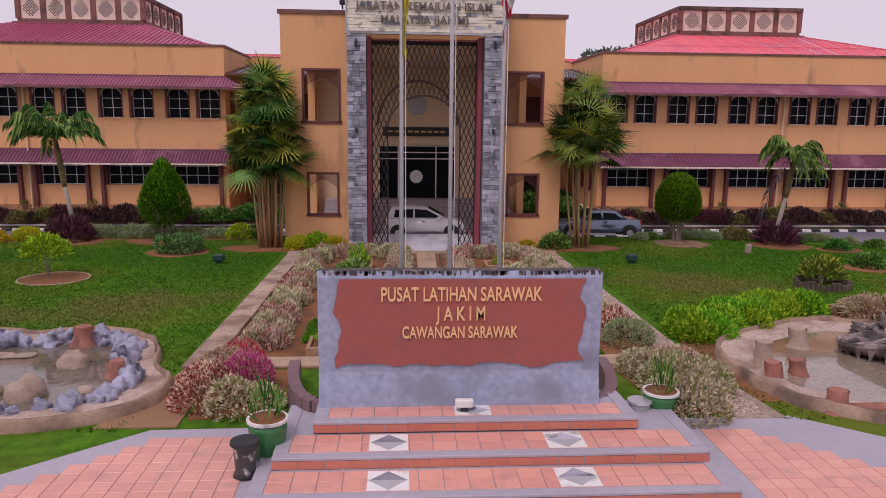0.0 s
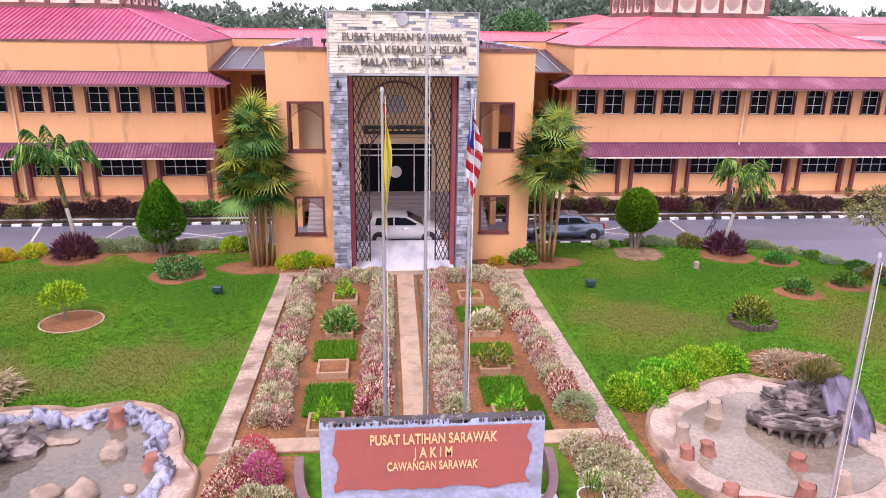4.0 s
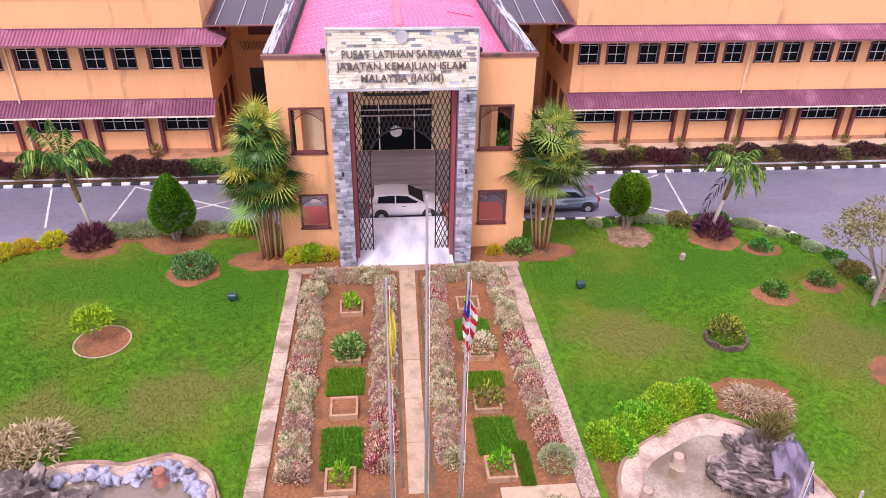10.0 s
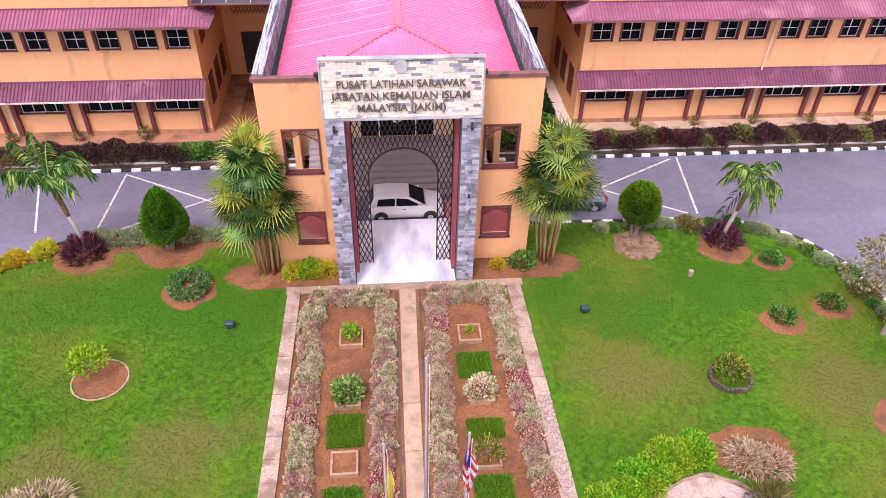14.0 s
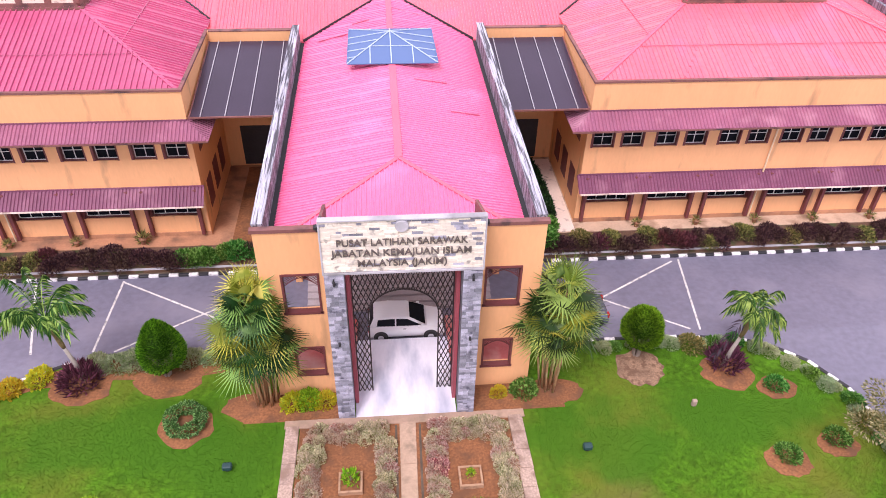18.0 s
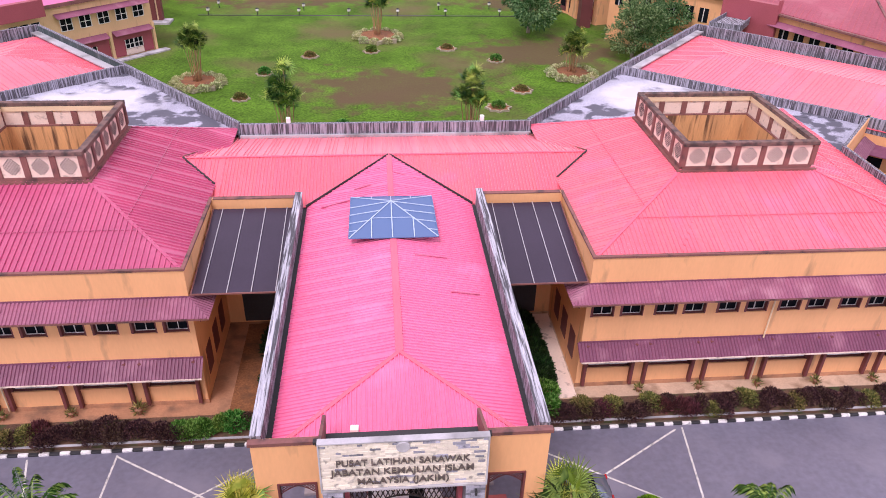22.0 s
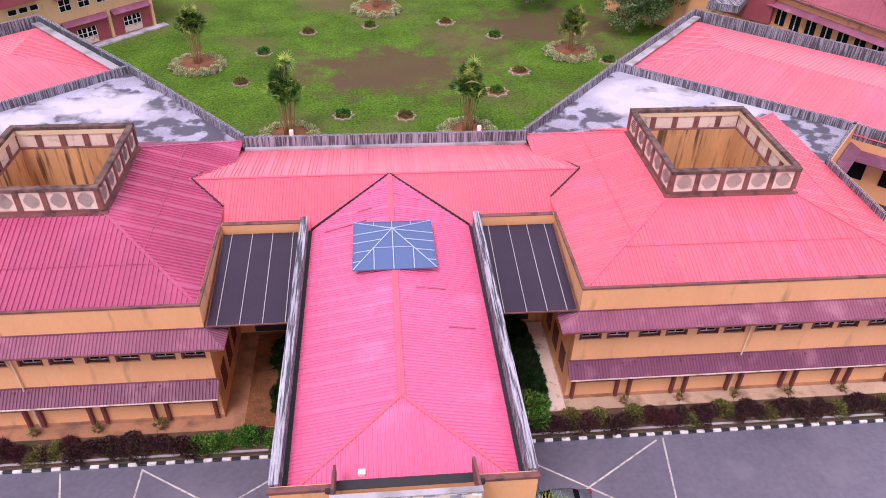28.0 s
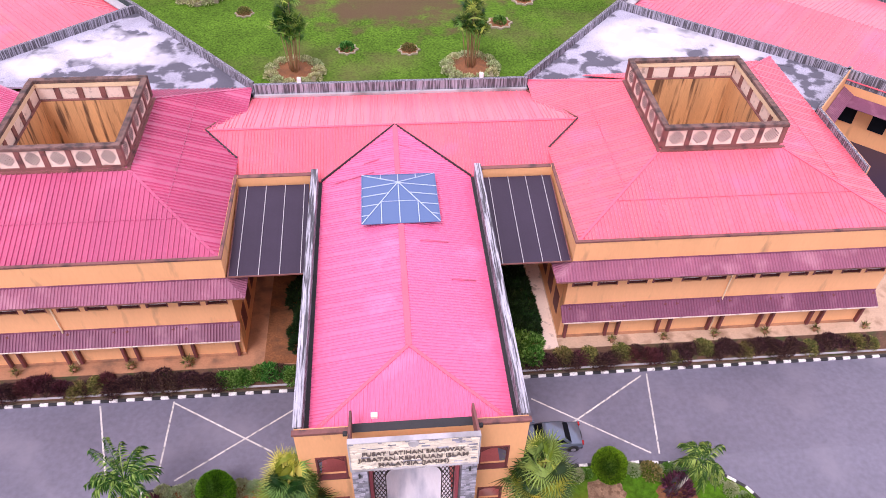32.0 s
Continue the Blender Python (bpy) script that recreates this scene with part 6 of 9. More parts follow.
for x, y in ((-20.2, 107.6), (-13.3, 107.5), (-5, 107.4), (3.2, 107.3), (11.3, 107.1), (20.6, 107), (-27.4, 113), (-12.8, 111), (10.5, 111.5), (19.5, 112)):
    copy_thing(post, pose(x, y, -0.05))
sg = thing("signboard", "small white signboard standing in the field", "sign", at=(-23.6, 127, -0.05))
part("board", bx(bmesh.new(), -0.7, 0.7, -0.06, 0.06, 0.6, 2.6), M_white, sg)
part("leg", bx(bmesh.new(), -0.1, 0.1, -0.05, 0.05, 0, 0.6), M_metal, sg)


# ---- plants ----
def leaves(name, pts, dirs, length, width, mat, seed, droop=0.0, across=None, belly=0.45):
    """A mesh of many folded leaves, one at each point, pointing along its direction."""
    r = np.random.RandomState(seed)
    n = len(pts)
    pts, d = np.asarray(pts, float), np.asarray(dirs, float)
    d = d / (np.linalg.norm(d, axis=1, keepdims=True) + 1e-9)
    rv = r.normal(size=(n, 3))
    s = np.cross(d, rv) if across is None else np.asarray(across, float)
    s /= np.linalg.norm(s, axis=1, keepdims=True) + 1e-9
    ln = length * r.uniform(0.7, 1.25, (n, 1))
    wd = width * r.uniform(0.7, 1.25, (n, 1))
    up = np.cross(s, d)
    mid = pts + d * ln * belly + up * wd * 0.25
    tip = pts + d * ln - np.array([[0, 0, 1.0]]) * droop * ln
    v = np.stack([pts, mid + s * wd / 2, tip, mid - s * wd / 2], 1).reshape(-1, 3)
    f = np.arange(n * 4).reshape(n, 4)
    me = bpy.data.meshes.new(name)
    me.from_pydata(v.tolist(), [], f.tolist())
    me.materials.append(mat)
    return me


def blob_points(n, radii, seed, shell=0.55, lumps=7, lump=0.28, flat=False, egg=0.0):
    """Points through an uneven rounded crown, and the way out of it."""
    r = np.random.RandomState(seed)
    u = r.normal(size=(n, 3))
    u /= np.linalg.norm(u, axis=1, keepdims=True)
    if flat:
        u[:, 2] = np.abs(u[:, 2])
    c = r.normal(size=(lumps, 3))
    c /= np.linalg.norm(c, axis=1, keepdims=True)
    g = 1 + lump * (np.max(u @ c.T, axis=1) - 0.75)
    k = (shell + (1 - shell) * r.uniform(size=n) ** 0.5) * g
    p = u * k[:, None]
    if egg:
        w = 1 - egg * p[:, 2]
        p[:, 0] *= w
        p[:, 1] *= w
    return p * np.array(radii), u


def bush_mesh(seed, radii, n, leaf, width, mat, flat=True, egg=0.0, up=0.5, shell=0.55, lump=0.28, droop=0.0):
    p, u = blob_points(n, radii, seed, flat=flat, egg=egg, shell=shell, lump=lump)
    r = np.random.RandomState(seed + 99)
    d = u + r.normal(size=u.shape) * 0.5 + np.array([0, 0, up])
    return leaves("leaves", p, d, leaf, width, mat, seed + 1, droop)


def leaf_material(name, color, vary=0.3, hue=0.03, rough=0.55, tint=None, tint_part=0.4):
    m = bpy.data.materials.new(name)
    m.use_nodes = True
    n, l = m.node_tree.nodes, m.node_tree.links
    b = n["Principled BSDF"]
    b.inputs["Roughness"].default_value, b.inputs["Specular IOR Level"].default_value = rough, 0.3
    geo, info = n.new("ShaderNodeNewGeometry"), n.new("ShaderNodeObjectInfo")
    hsv = n.new("ShaderNodeHueSaturation")
    base = n.new("ShaderNodeMix")
    base.data_type = "RGBA"
    base.inputs["A"].default_value, base.inputs["B"].default_value = (*color, 1), (*(tint or color), 1)
    st = n.new("ShaderNodeMapRange")
    st.inputs["From Min"].default_value, st.inputs["From Max"].default_value = 1 - tint_part - 0.08, 1 - tint_part + 0.08
    nz = n.new("ShaderNodeTexNoise")
    nz.inputs["Scale"].default_value = 2.2
    l.new(geo.outputs["Position"], nz.inputs["Vector"])
    ad = n.new("ShaderNodeMath")
    ad.operation = "MULTIPLY_ADD"
    ad.inputs[1].default_value, ad.inputs[2].default_value = 0.55, 0.0
    l.new(geo.outputs["Random Per Island"], ad.inputs[0])
    a2 = n.new("ShaderNodeMath")
    a2.operation = "MULTIPLY_ADD"
    a2.inputs[1].default_value = 0.45
    l.new(nz.outputs["Fac"], a2.inputs[0]), l.new(ad.outputs[0], a2.inputs[2])
    l.new(a2.outputs[0], st.inputs["Value"]), l.new(st.outputs["Result"], base.inputs["Factor"])
    l.new(base.outputs["Result"], hsv.inputs["Color"])
    for src, lo, hi, dst in ((geo.outputs["Random Per Island"], 1 - vary, 1 + vary, "Value"), (info.outputs["Random"], 0.5 - hue, 0.5 + hue, "Hue")):
        mr = n.new("ShaderNodeMapRange")
        mr.inputs["To Min"].default_value, mr.inputs["To Max"].default_value = lo, hi
        l.new(src, mr.inputs["Value"]), l.new(mr.outputs["Result"], hsv.inputs[dst])
    l.new(hsv.outputs["Color"], b.inputs["Base Color"])
    tr = n.new("ShaderNodeBsdfTranslucent")
    l.new(hsv.outputs["Color"], tr.inputs["Color"])
    mix = n.new("ShaderNodeMixShader")
    mix.inputs[0].default_value = 0.25
    l.new(b.outputs[0], mix.inputs[1]), l.new(tr.outputs[0], mix.inputs[2])
    l.new(mix.outputs[0], n["Material Output"].inputs["Surface"])
    return m


L_palm_dark = leaf_material("dark_palm_leaf", (0.055, 0.14, 0.018), 0.5, tint=(0.26, 0.34, 0.07), tint_part=0.42)
L_conifer = leaf_material("clipped_leaf", (0.05, 0.2, 0.006), 0.6, tint=(0.13, 0.33, 0.015), tint_part=0.45)
L_stubs = leaf_material("yellowish_leaf", (0.13, 0.19, 0.02), 0.4, tint=(0.34, 0.36, 0.05), tint_part=0.4)
# very dark green: shade inside a clipped crown put into the core's colour
L_core = leaf_material("crown_core_shade", (0.02, 0.07, 0.004), 0.3)
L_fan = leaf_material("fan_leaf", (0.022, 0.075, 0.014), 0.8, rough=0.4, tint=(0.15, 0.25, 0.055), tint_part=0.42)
# paler fan green, mostly for upward fans: light from above in its colour
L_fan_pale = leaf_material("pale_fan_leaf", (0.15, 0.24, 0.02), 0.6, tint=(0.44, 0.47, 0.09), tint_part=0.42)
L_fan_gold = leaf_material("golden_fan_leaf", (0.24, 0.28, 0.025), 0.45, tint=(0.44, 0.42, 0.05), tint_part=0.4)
L_green = leaf_material("green_leaf", (0.055, 0.185, 0.02), 0.5, tint=(0.17, 0.33, 0.07), tint_part=0.4)
L_bluegreen = leaf_material("blue_green_leaf", (0.045, 0.18, 0.04), 0.5, tint=(0.17, 0.38, 0.13), tint_part=0.42)
L_lime = leaf_material("lime_leaf", (0.27, 0.42, 0.01), 0.35, tint=(0.42, 0.55, 0.03), tint_part=0.4)
L_yellow = leaf_material("golden_leaf", (0.62, 0.5, 0.02), 0.3, tint=(0.34, 0.4, 0.03), tint_part=0.36)
L_bright = leaf_material("bright_leaf", (0.17, 0.42, 0.01), 0.45, tint=(0.34, 0.5, 0.03), tint_part=0.4)
L_starleaf = leaf_material("pale_green_leaf", (0.13, 0.27, 0.04), 0.4, tint=(0.36, 0.42, 0.14), tint_part=0.4)
L_rimleaf = leaf_material("pale_rim_leaf", (0.42, 0.48, 0.2), 0.4, tint=(0.62, 0.64, 0.4), tint_part=0.42)
L_sage = leaf_material("sage_leaf", (0.46, 0.53, 0.31), 0.45, tint=(0.17, 0.25, 0.08), tint_part=0.4)
L_turf = leaf_material("turf_blade", (0.08, 0.26, 0.008), 0.35, tint=(0.14, 0.33, 0.02), tint_part=0.4)
# near-black green: the shade under the court canopies put into the leaf colour
L_court = leaf_material("court_shaded_leaf", (0.014, 0.036, 0.009), 0.4, tint=(0.03, 0.07, 0.015), tint_part=0.3)
L_plum = leaf_material("plum_leaf", (0.095, 0.03, 0.042), 0.45, tint=(0.19, 0.06, 0.08), tint_part=0.35)
L_hedge = leaf_material("dull_hedge_leaf", (0.062, 0.026, 0.034), 0.5, tint=(0.13, 0.07, 0.055), tint_part=0.42)
L_pale = leaf_material("variegated_leaf", (0.84, 0.74, 0.52), 0.5, tint=(0.2, 0.21, 0.07), tint_part=0.42)
L_palepink = leaf_material("variegated_pink_leaf", (0.8, 0.64, 0.5), 0.5, tint=(0.3, 0.15, 0.1), tint_part=0.42)
L_rose = leaf_material("rose_leaf", (0.42, 0.09, 0.1), 0.5, tint=(0.7, 0.52, 0.4), tint_part=0.46)
L_pink = leaf_material("pink_flower", (0.66, 0.10, 0.22), 0.3, tint=(0.5, 0.3, 0.24), tint_part=0.4)
L_dead = leaf_material("dead_leaf", (0.06, 0.045, 0.06), 0.4)
L_dry = leaf_material("dry_grass_blade", (0.58, 0.43, 0.3), 0.4, tint=(0.3, 0.24, 0.12), tint_part=0.4)
L_olive = leaf_material("olive_leaf", (0.13, 0.15, 0.04), 0.35, tint=(0.3, 0.26, 0.08), tint_part=0.45)
L_greyolive = leaf_material("grey_olive_leaf", (0.17, 0.19, 0.07), 0.4, tint=(0.34, 0.33, 0.16), tint_part=0.42)
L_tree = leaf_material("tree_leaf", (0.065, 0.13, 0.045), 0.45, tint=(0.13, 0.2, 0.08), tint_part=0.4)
# brighter copy of tree_leaf with sunlight put into its colour
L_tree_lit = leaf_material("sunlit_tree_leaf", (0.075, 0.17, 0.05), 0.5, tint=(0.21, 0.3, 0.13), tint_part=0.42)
# pale grey-green: distance haze is mixed into the colour of wood and hill
L_forest = leaf_material("hazed_forest_leaf", (0.13, 0.175, 0.14), 0.25, tint=(0.17, 0.22, 0.16), tint_part=0.4)
M_bark = material("grey_bark", (0.24, 0.2, 0.16), 0.9, vary=0.2, bump=0.6, bump_size=12)
M_cane = material("orange_cane", (0.40, 0.22, 0.11), 0.55, vary=0.25, size=0.4, dirt=(0.32, 0.3, 0.14), dirt_amount=0.5, dirt_size=1.6)
M_sheath = material("palm_sheath", (0.19, 0.14, 0.06), 0.85, vary=0.3, size=0.3, dirt=(0.09, 0.06, 0.03), dirt_amount=0.5, dirt_size=3)
M_palmtrunk = material("palm_trunk", (0.36, 0.32, 0.28), 0.85, vary=0.2, size=0.3)


def frond_points(base, az, length, lift, droop, pairs, rng, leaf):
    """Leaflet points and directions along one arching frond, and its midrib."""
    pts, dirs, rib = [], [], []
    h = Vector((math.cos(az), math.sin(az), 0))
    side = Vector((-h.y, h.x, 0))
    for k in range(pairs + 1):
        t = k / pairs
        p = Vector(base) + h * length * (t - 0.12 * t * t) + Vector((0, 0, lift * length * t - droop * length * t * t))
        rib.append(p)
        if t > 0.12:
            for s in (-1, 1):
                pts.append(p)
                dirs.append(h * 0.75 + side * s * (1.0 - 0.45 * t) + Vector((0, 0, 0.15 - 0.75 * t * droop * 2 + rng.uniform(-0.15, 0.1))))
    return pts, dirs, rib


def fan_palm(at, stems, base, spread, z0, z1, mats, label, name, group, seed, fans=8, radius=0.62, blades=22, cane=None, low=-38):
    """A clump of leaning canes, each with a head of pleated fan leaves on stalks."""
    rng = random.Random(seed)
    th = thing(name, label, "palm", group, at=at)
    sets = {m: ([], []) for m in mats}
    stalks = bmesh.new()
    for i in range(stems):
        a = i * 2.4 + rng.uniform(-0.3, 0.3)
        k = math.sqrt((i + 0.5) / stems)
        h = z0 + (z1 - z0) * (1 - 0.9 * k + rng.uniform(-0.1, 0.2))
        b = Vector((base * k * math.cos(a), base * k * math.sin(a), 0))
        e = Vector((spread * k * math.cos(a), spread * k * math.sin(a), h))
        mid = b.lerp(e, 0.5) + Vector((rng.uniform(-0.07, 0.07), rng.uniform(-0.07, 0.07), 0))
        part("cane", tube(bmesh.new(), [b, b.lerp(mid, 0.5), mid, e], [0.062, 0.052, 0.047, 0.035], 7), cane or M_cane, th, smooth=True)
        for j in range(fans):
            az = j * 2.4 + i + rng.uniform(-0.4, 0.4)
            el = math.radians(84 - (84 - low) * (j + rng.random()) / fans)
            h0 = Vector((math.cos(az), math.sin(az), 0))
            d = h0 * math.cos(el) + Vector((0, 0, math.sin(el)))
            L = rng.uniform(0.45, 0.85)
            hub = e + d * L + Vector((0, 0, -0.1 * L))
            tube(stalks, [e + Vector((0, 0, -0.15)), hub], [0.022, 0.014], 4)
            side = Vector((-h0.y, h0.x, 0))
            side = (side + Vector((0, 0, rng.uniform(-0.35, 0.35)))).normalized()
            nrm = side.cross(d).normalized()
            # upward fans favour mats[1] and mats[2]: top light on the porch palms as colour
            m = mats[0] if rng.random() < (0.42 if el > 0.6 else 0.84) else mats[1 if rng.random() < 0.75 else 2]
            V, F = sets[m]
            half = math.radians(rng.uniform(95, 125))
            r = radius * rng.uniform(0.8, 1.15)
            sag = Vector((0, 0, -0.3 * r))
            i0 = len(V)
            V.append(tuple(hub))
            for q in range(2 * blades + 1):
                t = -half + half * q / blades
                v = d * math.cos(t) + side * math.sin(t)
                if q % 2 == 0:
                    p = hub + v * r * 0.33 + nrm * (0.1 * r) + sag * 0.15
                else:
                    p = hub + v * r * rng.uniform(0.9, 1.2) - nrm * (0.05 * r) * rng.uniform(0, 2) + sag * (0.8 + 0.5 * abs(t))
                V.append(tuple(p))
            for q in range(blades):
                F.append((i0, i0 + 1 + 2 * q, i0 + 2 + 2 * q, i0 + 3 + 2 * q))
    for i, m in enumerate(mats):
        V, F = sets[m]
        if V:
            me = bpy.data.meshes.new("crown")
            me.from_pydata(V, [], F)
            me.materials.append(m)
            part("crown", me, None, th)
    tagged(part("stalk", stalks, L_palm_dark, th), kind="stuff")
    return th


def single_palm(at, top, lean, fronds, flen, mat, label, seed, dead=0):
    rng = random.Random(seed)
    th = thing("palm_tree", label, "palm", "young palms", at=at)
    e = Vector((lean[0], lean[1], top))
    part("trunk", tube(bmesh.new(), [(0, 0, 0), tuple(e * 0.3 + Vector((lean[0] * -0.1, 0, 0))), tuple(e * 0.55)], [0.14, 0.1, 0.085], 9), M_palmtrunk, th, smooth=True)
    part("sheath", tube(bmesh.new(), [tuple(e * 0.54), tuple(e * 0.6), tuple(e * 0.85), tuple(e)], [0.085, 0.12, 0.13, 0.08], 9), M_sheath, th, "brown fibrous leaf sheaths", smooth=True)
    pts, dirs, rb = [], [], bmesh.new()
    for j in range(fronds):
        az = j * 6.283 / fronds + rng.uniform(-0.2, 0.2)
        P, D, R = frond_points(e, az, flen * rng.uniform(0.85, 1.1), rng.uniform(0.45, 1.7), rng.uniform(0.75, 1.1), 40, rng, 0.5)
        pts += P
        dirs += D
        tube(rb, [R[0], R[12], R[26], R[-1]], [0.035, 0.028, 0.02, 0.008], 4)
    part("crown", leaves("crown", [tuple(p) for p in pts], [tuple(d) for d in dirs], 0.5, 0.085, mat, seed, 0.3), None, th)
    part("midrib", rb, L_palm_dark, th)
    for k in range(dead):
        P, D, R = frond_points(e, 3.4, 1.7, -0.5, 0.8, 12, rng, 0.4)
        part("dead_frond", leaves("dead_frond", [tuple(p) for p in P], [tuple(d) for d in D], 0.5, 0.1, L_dead, 4, 0.5), None, th, "dead dark hanging frond")
    return th


def soil_ring(x, y, r, label="ring of bare red earth in the lawn", ry=None):
    rng = random.Random(int(x * 10 + y))
    out = [(x + r * math.cos(a) * rng.uniform(0.88, 1.1), y + (ry or r) * math.sin(a) * rng.uniform(0.88, 1.1)) for a in [k * math.pi / 12 for k in range(24)]]
    return solid("soil_bed", slab(bmesh.new(), out, 0.02, LAWN_Z + 0.018), M_litter if abs(x - 11.6) < 0.1 else M_soil, label, "planting bed", "soil beds", kind="structure")


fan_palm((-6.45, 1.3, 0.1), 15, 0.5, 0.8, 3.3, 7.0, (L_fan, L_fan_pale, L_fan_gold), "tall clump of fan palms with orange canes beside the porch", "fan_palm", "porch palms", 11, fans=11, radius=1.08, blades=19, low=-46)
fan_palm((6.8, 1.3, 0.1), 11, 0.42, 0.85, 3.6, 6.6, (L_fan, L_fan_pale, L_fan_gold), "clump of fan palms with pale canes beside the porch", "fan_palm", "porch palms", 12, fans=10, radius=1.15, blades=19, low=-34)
single_palm((-15.2, 3.2, 0.1), 4.35, (-0.4, -0.3), 19, 2.0, L_palm_dark, "young coconut palm with a leaning trunk", 21)
single_palm((15.85, 2.1, 0.1), 3.9, (0.45, -0.3), 15, 1.5, L_palm_dark, "young palm with pale trunk and a dead frond", 22, dead=1)


def topiary(at, z0, z1, r, egg, seed):
    th = thing("clipped_tree", "clipped egg-shaped evergreen tree on short stems", "tree", "clipped trees", at=at)
    rng = random.Random(seed)
    for k in range(7):
        a = k * 0.9 + rng.uniform(-0.2, 0.2)
        part("stem", tube(bmesh.new(), [(0.14 * math.cos(a), 0.14 * math.sin(a), 0), (0.2 * math.cos(a), 0.2 * math.sin(a), z0 * 0.5), (0.5 * math.cos(a), 0.5 * math.sin(a), z0 + 0.5)], [0.07, 0.055, 0.035], 6), M_bark, th)
    zc, half = (z0 + z1) / 2, (z1 - z0) / 2
    p, u = blob_points(9000, (r * 0.98, r * 0.98, half), seed, shell=0.78, lumps=26, lump=0.55, egg=egg)
    p[:, 2] += zc
    r9 = np.random.RandomState(seed)
    part("crown", leaves("crown", p, u * 0.7 + r9.normal(size=u.shape) * 0.3 + np.array([0, 0, 1.1]), 0.17, 0.075, L_conifer, seed), None, th)
    core = bmesh.new()
    bmesh.ops.create_icosphere(core, subdivisions=2, radius=1.0, matrix=Matrix.Translation((0, 0, zc - 0.1)) @ Matrix.Diagonal((r * 0.66, r * 0.66, half * 0.66, 1)))
    part("core", core, L_core, th)
    return th


topiary((-11.35, 3.3, 0.1), 0.8, 3.35, 0.86, 0.5, 31)
topiary((11.7, 3.1, 0.1), 1.0, 2.95, 0.88, 0.2, 32)


def bush(at, mesh, label, group, name="shrub", scale=1.0, spin=0.0, stems=False, lift=0.0):
    th = thing(name, label, "shrub", group, at=at)
    th.rotation_euler = (0, 0, spin)
    th.scale = (scale, scale, scale)
    part("leaves", mesh, None, th, at=Matrix.Translation((0, 0, lift)))
    if stems:
        rng = random.Random(int(at[0] * 7 + at[1] * 3))
        for k in range(4):
            a = rng.uniform(0, 6.28)
            part("stem", tube(bmesh.new(), [(0, 0, 0), (0.2 * math.cos(a), 0.2 * math.sin(a), 0.45 + lift)], [0.035, 0.02], 5), M_bark, th)
    return th


B_green = bush_mesh(1, (0.85, 0.85, 0.85), 900, 0.26, 0.11, L_green)
B_lime = bush_mesh(2, (0.8, 0.8, 0.75), 800, 0.24, 0.11, L_lime)
B_yellow = bush_mesh(3, (0.75, 0.55, 0.5), 700, 0.2, 0.1, L_yellow)
B_plum = bush_mesh(4, (0.95, 0.95, 1.0), 700, 0.5, 0.1, L_plum, up=0.9)
B_olive = bush_mesh(5, (0.9, 0.9, 0.8), 900, 0.22, 0.09, L_olive)
B_bright = bush_mesh(6, (1.0, 1.0, 0.95), 1600, 0.2, 0.09, L_bright)
B_bed = [bush_mesh(60 + k, (0.6, 0.6, 0.6), 560, 0.165, 0.1, m, up=0.5, shell=0.6, lump=0.7) for k, m in enumerate((L_pale, L_palepink, L_pale, L_palepink, L_rose, L_pink))]
B_fine = [bush_mesh(80 + k, (0.8, 0.8, 0.85), 1900, 0.105, 0.06, m, up=0.4, shell=0.8, lump=0.5) for k, m in enumerate((L_pale, L_palepink, L_pale, L_palepink, L_rose, L_pink))]
B_silver = bush_mesh(87, (0.8, 0.8, 0.9), 1500, 0.13, 0.07, L_sage, up=0.5, shell=0.75, lump=0.4)
B_sage = bush_mesh(71, (0.7, 0.6, 0.5), 900, 0.17, 0.07, L_sage, up=0.8, lump=0.5)
B_sprig = bush_mesh(72, (0.55, 0.55, 0.9), 170, 0.3, 0.12, L_bright, up=0.7, shell=0.25, lump=0.6)
B_leafy = bush_mesh(73, (0.62, 0.62, 0.8), 620, 0.22, 0.11, L_starleaf, up=0.5, shell=0.35, lump=0.6)
B_thin = bush_mesh(74, (0.62, 0.62, 0.75), 260, 0.2, 0.08, L_stubs, up=0.7, shell=0.2, lump=0.6)
r7 = np.random.RandomState(75)
ta, tb = r7.uniform(0, 6.283, 2600), r7.uniform(0, 6.283, 2600)
tr = 0.29 * (0.7 + 0.3 * r7.uniform(size=2600)) * (1 + 0.15 * np.sin(ta * 5))
out = np.c_[np.cos(ta) * np.cos(tb), np.sin(ta) * np.cos(tb), np.sin(tb)]
B_round = leaves("leaves", np.c_[0.84 * np.cos(ta), 0.84 * np.sin(ta), np.full(2600, 0.42)] + out * tr[:, None] * np.array([1, 1, 1.15]), out + r7.normal(size=out.shape) * 0.4 + np.array([0, 0, 0.4]), 0.15, 0.09, L_bluegreen, 76)
B_tuft = bush_mesh(76, (0.8, 0.8, 1.0), 700, 0.42, 0.05, L_olive, up=1.3, shell=0.3, lump=0.5)
B_stubs = bush_mesh(27, (0.85, 0.85, 0.75), 900, 0.22, 0.09, L_stubs)
B_dry = bush_mesh(7, (1.0, 1.0, 0.7), 700, 0.5, 0.07, L_dry, up=0.8, droop=0.4)
B_hedge = bush_mesh(8, (0.8, 0.7, 0.75), 800, 0.2, 0.09, L_hedge)
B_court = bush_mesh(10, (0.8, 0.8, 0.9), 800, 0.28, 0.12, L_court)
B_low = bush_mesh(9, (0.7, 0.6, 0.5), 600, 0.2, 0.1, L_green)

